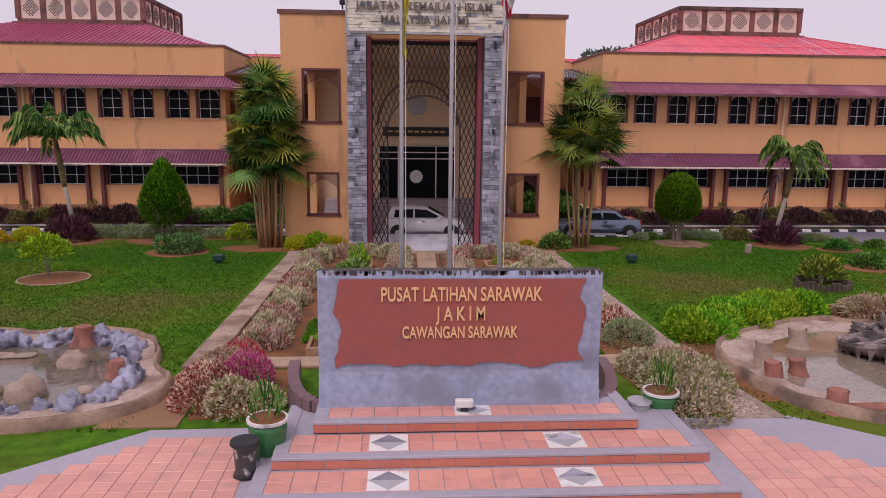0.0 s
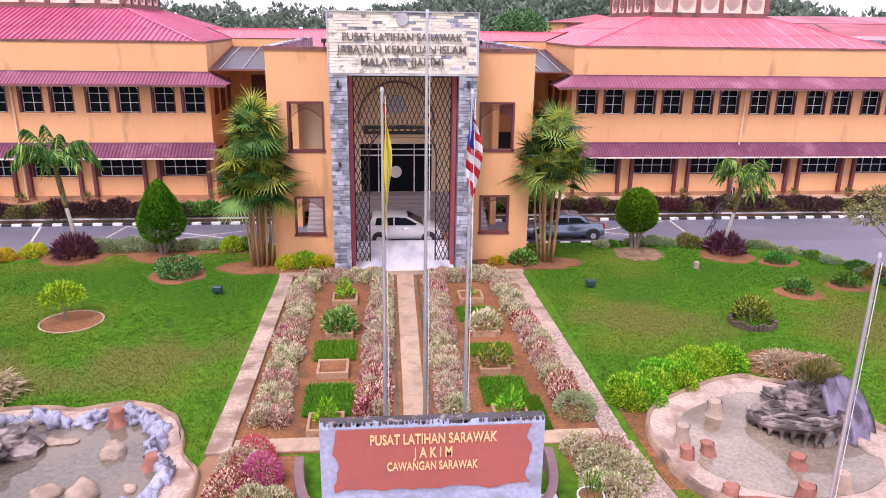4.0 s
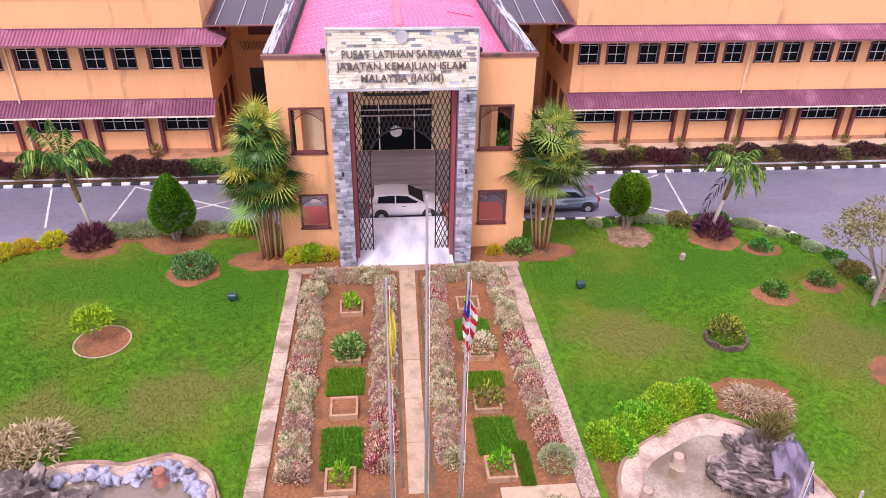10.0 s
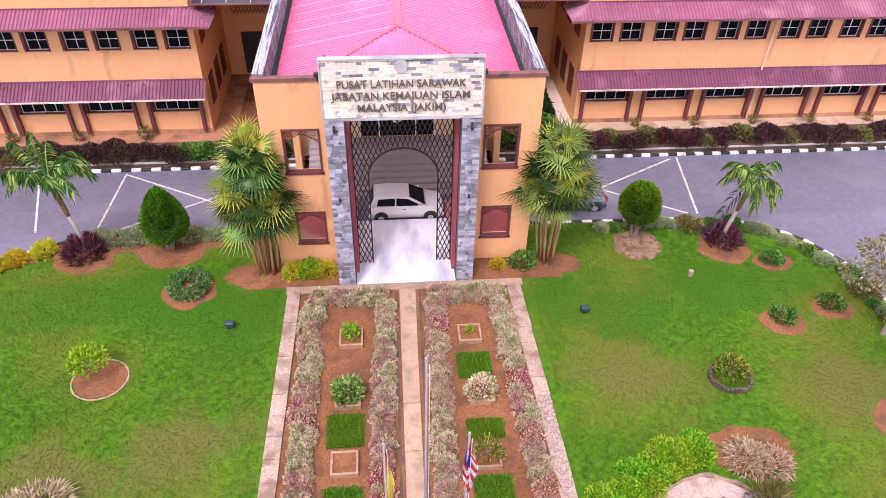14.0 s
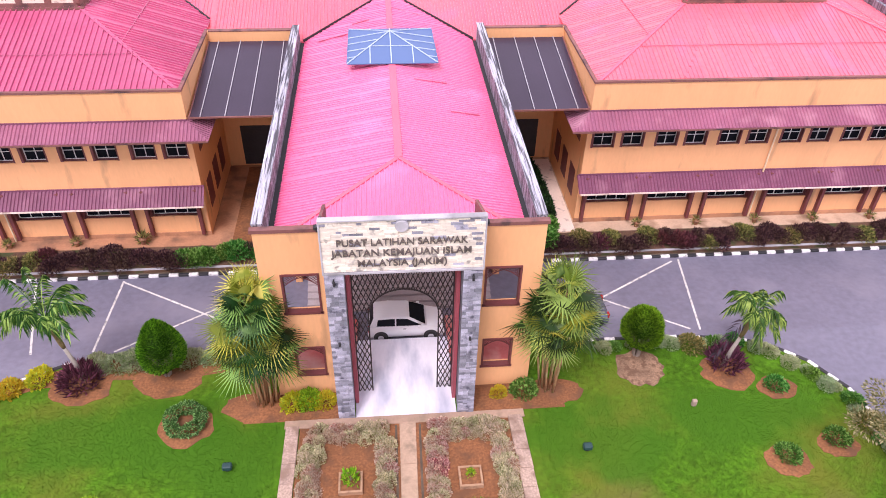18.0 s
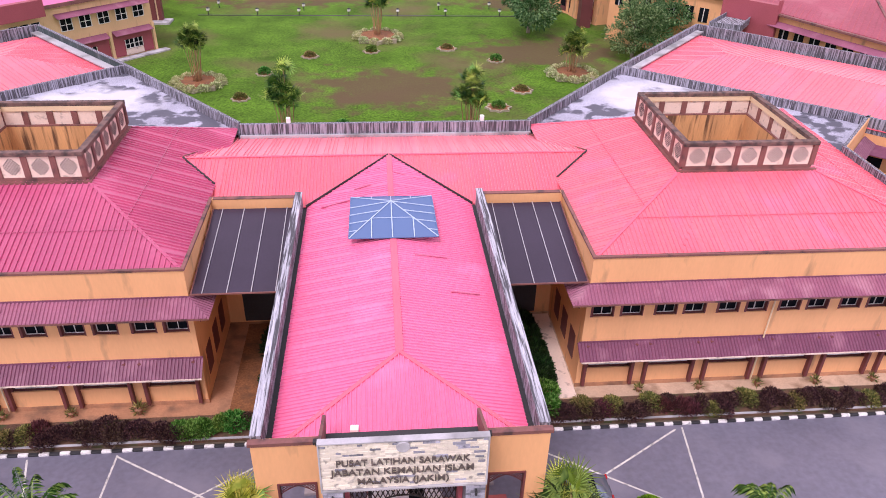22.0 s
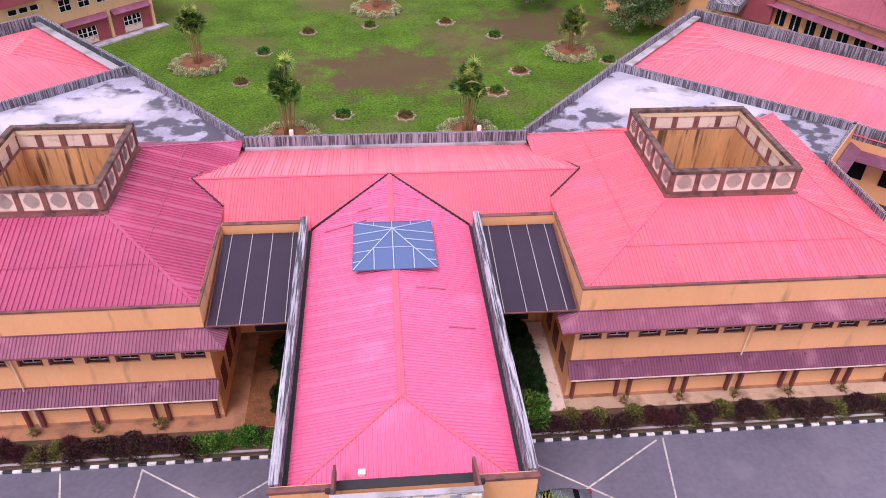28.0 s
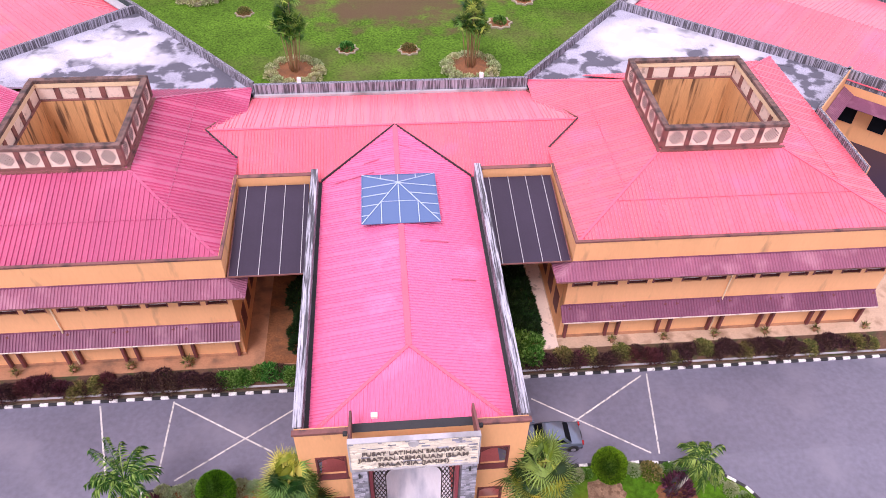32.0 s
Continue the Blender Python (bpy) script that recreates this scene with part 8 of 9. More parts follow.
for x, y, pl, s in ((-2.49, -3.45, B_sprig, 0.7), (-2.57, -6.65, B_leafy, 0.95), (-2.64, -9.65, None, 1), (-2.66, -13.0, B_sprig, 0.62), (2.55, -3.5, B_sprig, 0.35), (2.66, -6.75, B_bed[0], 1.0), (2.52, -9.7, B_thin, 0.9), (2.52, -12.85, B_sprig, 0.7)):
    planter(x, y, 1.0, 1.0, pl, s)
r2 = np.random.RandomState(2)
n = 4200
tuft = leaves("grass_blades", np.c_[r2.uniform(-0.68, 0.68, n), r2.uniform(-0.75, 0.75, n), np.zeros(n)], np.c_[r2.normal(0, 0.55, n), r2.normal(0, 0.55, n), np.ones(n)], 0.17, 0.03, L_turf, 7)
for x, y, k in ((-2.64, -8.15, 1.0), (-2.67, -11.5, 1.25), (2.55, -5.2, 0.9), (2.62, -8.4, 0.6), (2.6, -11.3, 1.15)):
    g = new("grass_patch", tuft)
    g.location, g.scale = (x, y, 0.1), (1, k, 1)
    tagged(g, "square patch of longer bright grass in a bed", "grass", "grass patches", "stuff")
g = new("grass_patch", tuft)
g.location, g.scale = (3.35, -12.6, 0.1), (0.35, 1.3, 0.8)
tagged(g, "narrow strip of grass beside a planter box", "grass", "grass patches", "stuff")



# ---- pools ----
def outline(pts, n=6):
    """A smooth closed line through the points."""
    out = []
    m = len(pts)
    for i in range(m):
        p0, p1, p2, p3 = (Vector((*pts[(i + k - 1) % m], 0)) for k in range(4))
        for k in range(n):
            t = k / n
            q = 0.5 * ((2 * p1) + (p2 - p0) * t + (2 * p0 - 5 * p1 + 4 * p2 - p3) * t * t + (3 * p1 - p0 - 3 * p2 + p3) * t ** 3)
            out.append((q.x, q.y))
    return out


def shrink(pts, k):
    cx, cy = sum(p[0] for p in pts) / len(pts), sum(p[1] for p in pts) / len(pts)
    return [(cx + (x - cx) * k, cy + (y - cy) * k) for x, y in pts]


def pool(pts, rim_mat, water_z, inner, label, rim_label, water):
    p = thing("pool", label, "pool", "garden pools")
    o = outline(pts)
    m = len(o)

    def ring_mesh(levels, seed):
        bm = bmesh.new()
        rows = []
        for k, z in levels:
            row = []
            for i, (x, y) in enumerate(shrink(o, k)):
                w = 0.05 * noise.noise(Vector((x * 1.7, y * 1.7, seed)))
                row.append(bm.verts.new((x + w, y + w, z + 0.6 * w)))
            rows.append(row)
        for a, b in zip(rows, rows[1:]):
            for i in range(m):
                bm.faces.new((a[i], a[(i + 1) % m], b[(i + 1) % m], b[i]))
        return bm

    part("curb", ring_mesh(((1.0, 0.05), (0.99, 0.3), (0.968, 0.33), (0.955, 0.2)), 1), M_curb, p, "thin brown weathered curb", smooth=True)
    part("shelf", ring_mesh(((0.957, 0.22), (0.9, 0.2), ((0.9 + inner) / 2, 0.19), (inner + 0.02, 0.17), (inner - 0.02, 0.08), (inner - 0.06, -0.03)), 2), rim_mat, p, rim_label, smooth=True)
    part("water", slab(bmesh.new(), shrink(o, inner), 0.1, water_z), water, p, "shallow murky water")
    return p


LEFT_POOL = [(-5.55, -15.3), (-5.75, -16.5), (-7.0, -17.25), (-9.5, -17.4), (-12.2, -16.8), (-13.6, -14.6), (-13.2, -12.4), (-11.5, -11.55), (-9.6, -11.7), (-8.2, -11.4), (-7.0, -12.1), (-6.4, -13.2), (-6.1, -14.2)]
RIGHT_POOL = [(6.1, -13.8), (6.05, -15.6), (6.7, -17.0), (8.4, -17.8), (10.4, -17.8), (12.1, -16.9), (12.85, -15.2), (12.6, -13.5), (11.9, -12.0), (11.0, -11.2), (9.8, -10.95), (8.3, -11.6), (6.75, -12.6)]
pool(LEFT_POOL, M_sandrim, 0.135, 0.72, "shallow murky pool with painted stones round it", "sandy cement rim", M_water)
pool(RIGHT_POOL, M_sandrim, 0.135, 0.74, "shallow pool with sandy bottom and stumps", "pale cement rim", M_sandwater)


def rock_mesh(seed, mat, rough=0.25, flat=0.8, detail=1):
    bm = bmesh.new()
    bmesh.ops.create_icosphere(bm, subdivisions=3 + (detail > 1), radius=1.0)
    for v in bm.verts:
        k = 1 + rough * (noise.noise(v.co * 1.3 + Vector((seed * 7, 0, 0))) + 0.5 * noise.noise(v.co * 3.1 + Vector((0, seed * 5, 0))))
        if detail > 1:
            k += 0.35 * abs(noise.noise(v.co * 4.3)) + 0.25 * abs(noise.noise(v.co * 8.1 + Vector((3, 1, 0)))) - 0.25
        v.co *= k
        v.co.z *= flat
    return mesh_of("rock", bm, mat, detail == 1)


R_blue = [rock_mesh(k, M_bluestone, 0.7) for k in range(4)]
R_tan = [rock_mesh(k + 10, M_tanstone, 0.35) for k in range(3)]


def rock(x, y, z, s, me, label, group, stretch=(1, 1, 1), name="stone", spin=0.0):
    o = new(name, me)
    o.location, o.rotation_euler, o.scale = (x, y, z), (0, 0, spin), (s * stretch[0], s * stretch[1], s * stretch[2])
    return tagged(o, label, "stone", group)


rng = random.Random(17)
for k in (0.74, 0.82):
    for i, (x, y) in enumerate(shrink(outline(LEFT_POOL, 4), k)):
        if k > 0.8 and (i % 3 or y < -13.0):
            continue
        rock(x + rng.uniform(-0.12, 0.12), y + rng.uniform(-0.12, 0.12), 0.16, rng.uniform(0.17, 0.3), rng.choice(R_blue), "rough stone painted pale blue-grey at the pool edge", "pool edge stones", (rng.uniform(0.7, 1.15), 0.85, rng.uniform(0.9, 1.5)), spin=i * 1.3)
for x, y, s, st in ((-8.0, -13.9, 0.42, (1, 0.9, 1.1)), (-8.1, -15.7, 0.5, (1, 0.8, 1.2)), (-8.95, -15.6, 0.42, (1.1, 0.7, 0.9)), (-9.7, -13.3, 0.3, (1.2, 0.7, 0.35)), (-9.3, -13.3, 0.26, (1.2, 0.7, 0.35)), (-7.1, -15.5, 0.2, (1.2, 0.9, 0.7))):
    rock(x, y, 0.16, s * 0.8, rng.choice(R_tan), "rough grey-tan boulder standing in the pool", "pool boulders", st, name="boulder", spin=x)
rock(-11.2, -13.9, 0.3, 0.95, R_dark := rock_mesh(31, M_darkrock, 0.9, 0.7, 3), "dark craggy cast rock at the pool's end", "rock heaps", (1.1, 1.0, 1.0), name="craggy_rock")
rock(-12.2, -12.9, 0.3, 0.9, R_dark, "dark craggy cast rock at the pool's end", "rock heaps", (1, 1, 1.3), name="craggy_rock", spin=2)


def stump(x, y, h, rr, mat, label):
    s = thing("stump", label, "stump", "cement stumps", at=(x, y, 0.08))
    rng = random.Random(int(x * 13 + y * 7))
    bm = bmesh.new()
    rings = []
    lx, ly = rng.uniform(-0.12, 0.12), rng.uniform(-0.08, 0.08)
    for z, k in ((0, 1.35), (h * 0.25, 1.0), (h * 0.6, 0.86), (h * 0.9, 0.92), (h, 0.86)):
        rings.append([bm.verts.new((rr * k * math.cos(a) * rng.uniform(0.8, 1.15) + lx * z / h, rr * k * math.sin(a) * rng.uniform(0.8, 1.15) + ly * z / h, z)) for a in [i * 6.283 / 12 for i in range(12)]])
    for a, b in zip(rings, rings[1:]):
        for i in range(12):
            bm.faces.new((a[i], a[(i + 1) % 12], b[(i + 1) % 12], b[i]))
    part("bark", bm, mat, s, smooth=True)
    part("cut_face", tube(bmesh.new(), [(lx, ly, h - 0.04), (lx, ly, h + 0.012)], [rr * 0.82, rr * 0.76], 12), mat, s)
    return s


for x, y, h, rr, m in ((8.45, -13.1, 0.5, 0.24, M_tanstone), (7.4, -15.0, 0.36, 0.2, M_redstump), (6.85, -14.5, 0.62, 0.22, M_tanstone), (6.75, -15.2, 0.4, 0.2, M_redstump), (7.0, -16.9, 0.42, 0.22, M_redstump), (9.4, -15.7, 0.36, 0.24, M_redstump), (8.7, -17.2, 0.62, 0.24, M_redstump), (10.0, -16.7, 0.5, 0.2, M_tanstone), (-8.4, -12.5, 0.5, 0.24, M_redstump), (-9.0, -16.9, 0.5, 0.25, M_redstump), (-6.9, -14.6, 0.36, 0.22, M_redstump)):
    stump(x, y, h, rr, m, "tree stump cast in reddish cement" if m is M_redstump else "tan stump cast in cement")
log = thing("fallen_log", "low reddish cement log lying on the pool shelf", "log")
part("bark", tube(bmesh.new(), [(7.2, -17.0, 0.2), (7.7, -17.2, 0.26), (8.4, -17.25, 0.2)], [0.1, 0.13, 0.1], 8), M_redstump, log, smooth=True)

# sculpted basin, rock heap and draped slab on the right-hand pool
basin = thing("rock_basin", "dark craggy leaf-shaped basin of cast rock", "fountain")
BX, BY, BA = 10.25, -14.0, -0.78


def basin_ring(k, z, seed):
    out = []
    for i in range(48):
        a = i * 6.28319 / 48
        r = k * (1 + 0.13 * noise.noise(Vector((math.cos(a) * 2.2, math.sin(a) * 2.2, seed))) + 0.06 * noise.noise(Vector((math.cos(a) * 7, math.sin(a) * 7, seed + 3))))
        u, v = 1.25 * r * math.cos(a), 0.86 * r * math.sin(a)
        out.append((BX + u * math.cos(BA) - v * math.sin(BA), BY + u * math.sin(BA) + v * math.cos(BA), z + 0.22 * u + 0.05 * noise.noise(Vector((a * 3, k * 4, seed)))))
    return out


bm = bmesh.new()
rows = [[bm.verts.new(p) for p in basin_ring(k, z, 1)] for k, z in ((0.45, 0.2), (0.72, 0.3), (0.93, 0.44), (1.02, 0.56), (1.0, 0.64), (0.93, 0.63), (0.88, 0.5), (0.62, 0.44), (0.56, 0.54), (0.5, 0.53), (0.44, 0.43), (0.2, 0.42))]
for a, b in zip(rows, rows[1:]):
    for i in range(48):
        bm.faces.new((a[i], a[(i + 1) % 48], b[(i + 1) % 48], b[i]))
bm.faces.new(rows[-1])
part("bowl", bm, M_darkrock, basin, "dark wet leaf-shaped bowl")


def on_basin(u, v, z):
    return (BX + u * math.cos(BA) - v * math.sin(BA), BY + u * math.sin(BA) + v * math.cos(BA), z + 0.22 * u)


rng = random.Random(88)
for v0, reach in ((0.02, 1.12), (0.36, 0.95), (-0.34, 0.98), (0.6, 0.7), (-0.6, 0.66)):
    pts = [on_basin(-reach + 2 * reach * q / 8, v0 + 0.06 * math.sin(q * 1.9 + v0 * 9), 0.52 + 0.05 * math.sin(q * 2.3 + v0 * 5)) for q in range(9)]
    part("root", tube(bmesh.new(), pts, [0.03] + [rng.uniform(0.045, 0.075) for q in range(7)] + [0.03], 7), M_darkrock, basin, "gnarled cast root along the bowl")
for j in range(17):
    a = 2.2 + j * 0.27
    u, v = 1.14 * math.cos(a), 0.8 * math.sin(a)
    x, y, z = on_basin(u, v, 0.5)
    part("drip", tube(bmesh.new(), [(x + rng.uniform(-0.06, 0.06), y, 0.08), (x + rng.uniform(-0.04, 0.04), y, z * 0.55), (x, y, z)], [rng.uniform(0.02, 0.05), 0.04, 0.09], 6), M_darkrock, basin)
for x, y, z, k, st, sp in ((11.3, -13.1, 0.35, 0.8, (1.1, 0.9, 1.0), 1), (11.9, -12.4, 0.3, 0.7, (1.0, 1.0, 1.0), 3), (10.7, -12.6, 0.2, 0.5, (1.2, 0.8, 0.8), 5), (11.6, -12.5, 0.75, 0.4, (1.0, 0.8, 0.9), 4)):
    rock(x, y, z, k, R_dark, "dark craggy cast rock behind the basin", "rock heaps", st, name="craggy_rock", spin=sp)
bm = bmesh.new()
rows = []
for j in range(15):
    v = j / 14
    row = []
    for i in range(25):
        u = i / 24
        w = 0.75 + 0.35 * math.sin(v * 2.6)
        x = 11.2 + (u - 0.1) * 1.15 * w - 0.15 * v
        y = -14.75 - 0.4 * u * (1 - v) + 0.95 * v + 0.35 * u * v
        d = 0.075 * math.sin(u * 19 + 2.2 * noise.noise(Vector((u * 2, v * 2, 1)))) + 0.05 * noise.noise(Vector((u * 9, v * 4, 5)))
        row.append(bm.verts.new((x, y - d, 0.12 + 1.45 * v * (1 - 0.12 * (2 * u - 1) ** 2) + d * 0.4)))
    rows.append(row)
for a, b in zip(rows, rows[1:]):
    for i in range(24):
        bm.faces.new((a[i], a[i + 1], b[i + 1], b[i]))
bmesh.ops.solidify(bm, geom=bm.faces[:], thickness=0.16)
solid("draped_slab", bm, M_violetrock, "leaning folded slab of violet-grey cast rock", "stone", smooth=True)
rock(12.25, -15.0, 0.15, 0.75, rock_mesh(46, M_sandrim, 0.4), "pale cast rock apron", "rock slabs", (0.8, 1.2, 0.35), name="rock_slab", spin=0.4)
# pebbles on the strip beside the right-hand bed
r = np.random.RandomState(19)
co, fc = [], []
for k in range(2600):
    y = r.uniform(-17.0, -7.0)
    k7 = (y + 14.2) / 7.2
    x = r.uniform(4.93 - 0.14 * k7, 5.47 - 0.12 * k7) if y > -14.2 else r.uniform(5.02, 5.6)
    z = 0.2 if y > -14.2 else 0.125
    a, w = r.uniform(0, 6.28), r.uniform(0.025, 0.05)
    c, s9 = math.cos(a), math.sin(a)
    b0 = len(co)
    for px, py, pz in ((-1.3, 0, 0), (0, -0.9, 0), (1.3, 0, 0), (0, 0.9, 0), (0.2, 0.1, 0.7)):
        co.append((x + w * (px * c - py * s9), y + w * (px * s9 + py * c), z + w * pz))
    fc += [(b0, b0 + 1, b0 + 4), (b0 + 1, b0 + 2, b0 + 4), (b0 + 2, b0 + 3, b0 + 4), (b0 + 3, b0, b0 + 4)]
me = bpy.data.meshes.new("pebbles")
me.from_pydata(co, [], fc)
me.materials.append(M_pebblestone)
tagged(new("pebbles", me), "small pinkish pebbles set in the garden kerb", "pebbles", kind="stuff")

def inside(poly, q):
    """Which of the points q lie within a closed outline, a little widened."""
    hit = np.zeros(len(q), bool)
    pts = shrink(outline(poly, 4), 1.03)
    for (x0, y0), (x1, y1) in zip(pts, pts[1:] + pts[:1]):
        if y0 != y1:
            hit ^= ((q[:, 1] > min(y0, y1)) & (q[:, 1] <= max(y0, y1)) & (q[:, 0] < x0 + (q[:, 1] - y0) * (x1 - x0) / (y1 - y0)))
    return hit


# blades of the front lawn
r = np.random.RandomState(12)
n = 260000
xy = np.c_[r.uniform(-21, 21.5, n), r.uniform(-20, 4.0, n)]
keep = (np.abs(xy[:, 0]) > 5.75) & ~inside(LEFT_POOL, xy) & ~inside(RIGHT_POOL, xy) & ~((np.abs(xy[:, 0]) < 8.2) & (xy[:, 1] < -17.3)) & (xy[:, 1] < 4.1 - np.maximum(0, np.abs(xy[:, 0]) - 14.5) * 0.62)
for cx, cy, rx, ry in ((-15.2, 2.7, 1.6, 1.2), (-11.2, 2.9, 1.7, 1.2), (-9.9, 0.1, 1.3, 1.25), (-6.7, 1.0, 1.8, 1.0), (-12.45, -4.95, 1.1, 1.05), (6.9, 1.0, 1.6, 0.9), (11.6, 2.2, 1.3, 1.25), (15.9, 1.6, 1.4, 1.25), (17.9, 0.5, 1.0, 0.75), (16.6, -3.55, 1.1, 0.9), (19.2, -2.9, 1.05, 0.75), (18.8, -9.2, 1.2, 1.1)):
    keep &= ((xy[:, 0] - cx) / rx) ** 2 + ((xy[:, 1] - cy) / ry) ** 2 > 1
xy = xy[keep]
lawn_blades = new("lawn_grass", leaves("lawn_grass", np.c_[xy, np.full(len(xy), 0.09)], np.c_[r.normal(0, 1.1, len(xy)), r.normal(0, 1.1, len(xy)), np.ones(len(xy))], 0.075, 0.036, M_blade, 13))
tagged(lawn_blades, "short blades of mown lawn grass", "grass", kind="stuff")

# ---- sign wall ----
SIGN_Y = -17.56
sign = thing("sign_wall", "grey-blue rendered sign wall with a red field and gold letters", "sign")
bm = bmesh.new()
prof = [(-0.12, 0.62), (-0.06, 0.95), (0.0, 1.2), (0.0, 2.8), (0.04, 2.9), (0.26, 2.9), (0.3, 2.8), (0.3, 0.62)]
for sgn, xs in ((1, (-2.42, 2.3)),):
    rows = [[bm.verts.new((x, SIGN_Y + y, z)) for y, z in prof] for x in xs]
    for i in range(len(prof)):
        j = (i + 1) % len(prof)
        bm.faces.new((rows[0][i], rows[0][j], rows[1][j], rows[1][i]))
    bm.faces.new(rows[0]), bm.faces.new(rows[1][::-1])
part("slab", bm, M_signgrey, sign)
rng = random.Random(6)
edge = []
W2, Z0, Z1 = 2.08, 1.28, 2.78
for k in range(60):
    t = k / 60
    wob = 0.035 * math.sin(t * 62) + 0.02 * math.sin(t * 131)
    if t < 0.34:
        edge.append((-W2 + 2 * W2 * t / 0.34, Z0 + 0.07 * abs(math.sin(t * 24)) + wob))
    elif t < 0.5:
        edge.append((W2 + wob * 1.6 - 0.04, Z0 + (Z1 - Z0) * (t - 0.34) / 0.16))
    elif t < 0.84:
        edge.append((W2 - 2 * W2 * (t - 0.5) / 0.34, Z1))
    else:
        edge.append((-W2 + wob * 1.6 + 0.04, Z1 - (Z1 - Z0) * (t - 0.84) / 0.16))
bm = bmesh.new()
f0 = [bm.verts.new((x - 0.06, SIGN_Y - 0.004, z)) for x, z in edge]
f1 = [bm.verts.new((x - 0.06, SIGN_Y - 0.03, z)) for x, z in edge]
bm.faces.new(f1)
for i in range(60):
    bm.faces.new((f0[i], f0[(i + 1) % 60], f1[(i + 1) % 60], f1[i]))
part("red_field", bm, M_signred, sign, "brick-red scalloped field")
lettering("PUSAT LATIHAN SARAWAK", 0.33, -0.06, SIGN_Y - 0.04, 2.42, M_goldletter, "lettering", sign, width=2.66)
lettering("J A K I M", 0.33, -0.06, SIGN_Y - 0.04, 2.09, M_goldletter, "lettering", sign, width=0.82)
lettering("CAWANGAN SARAWAK", 0.28, -0.08, SIGN_Y - 0.04, 1.79, M_goldletter, "lettering", sign, width=1.92)
crust = bmesh.new()
jag = [(-2.41 + 4.7 * k / 160, SIGN_Y + 0.07 + rng.uniform(-0.05, 0.06) + 0.03 * math.sin(k * 0.7)) for k in range(161)]
slab(crust, jag + [(2.29, SIGN_Y + 0.285), (-2.41, SIGN_Y + 0.285)], 2.885, 2.908)
for k in range(120):
    x, h = rng.uniform(-2.38, 2.24), rng.uniform(0.015, 0.09)
    bx(crust, x, x + rng.uniform(0.015, 0.06), SIGN_Y + 0.012, SIGN_Y + 0.1, 2.9 - h, 2.9 + rng.uniform(0.002, 0.02), bevel=0.004)
part("flaking_top", crust, M_crust, sign, "blackened flaking top edge")
lampf = thing("sign_floodlight", "small white floodlight at the foot of the sign", "floodlight")
part("head", bx(bmesh.new(), -0.17, 0.13, -17.98, -17.86, 0.7, 0.84, bevel=0.02), M_white, lampf)
part("lens", bx(bmesh.new(), -0.14, 0.10, -17.86, -17.85, 0.72, 0.82), M_glass, lampf)
part("stand", bx(bmesh.new(), -0.08, 0.04, -17.95, -17.88, 0.62, 0.7), M_black, lampf)
ringw = thing("curved_wall", "low curved purple-brown wall behind the sign", "wall", kind="structure")
bm = bmesh.new()
for s in (-1, 1):
    pts = [(s * (2.35 + 0.75 * math.sin(a)) - 0.05, -17.3 + 2.3 * (1 - math.cos(a)), 0.3) for a in [k * 0.19 for k in range(9)]]
    for p, q in zip(pts, pts[1:]):
        beam(bm, p, q, 0.22, 0.62)
part("wall_face", bm, M_ringwall, ringw)

# ---- steps and plaza ----
plaza = thing("plaza", "terracotta tiled forecourt edged in grey", "pavement", kind="structure")
OUT = [(-7.4, -30), (7.8, -30), (7.8, -18.6), (6.0, -17.1), (-5.3, -17.3), (-7.4, -19.2)]
part("bed", slab(bmesh.new(), OUT, -0.1, 0.115), M_grout, plaza)
tile = mesh_of("tile", boxbm(-0.145, 0.145, -0.145, 0.145, -0.02, 0.0, bevel=0.005), M_tile)
k, rest = 0, bmesh.new()
for i in range(52):
    for j in range(30):
        x, y = -7.15 + 0.3 * i, -26.2 + 0.3 * j
        if (-3.35 < x < 3.95 and y > -20.3) or abs(x) > 7.3 or y > -17.62 - max(0, abs(x + 0.05) - 5.0) * 1.0:
            continue
        if y > -20.9 and k < 300:
            part("tile", tile, None, plaza, at=pose(x, y, 0.128))
            k += 1
        else:
            bx(rest, x - 0.145, x + 0.145, y - 0.145, y + 0.145, 0.11, 0.128)
tagged(part("tiles", rest, M_tile, plaza), kind="stuff")
STEPS = ((-2.45, 2.8, -18.25, 0.62), (-2.97, 3.65, -19.08, 0.42), (-3.2, 3.75, -19.95, 0.24))
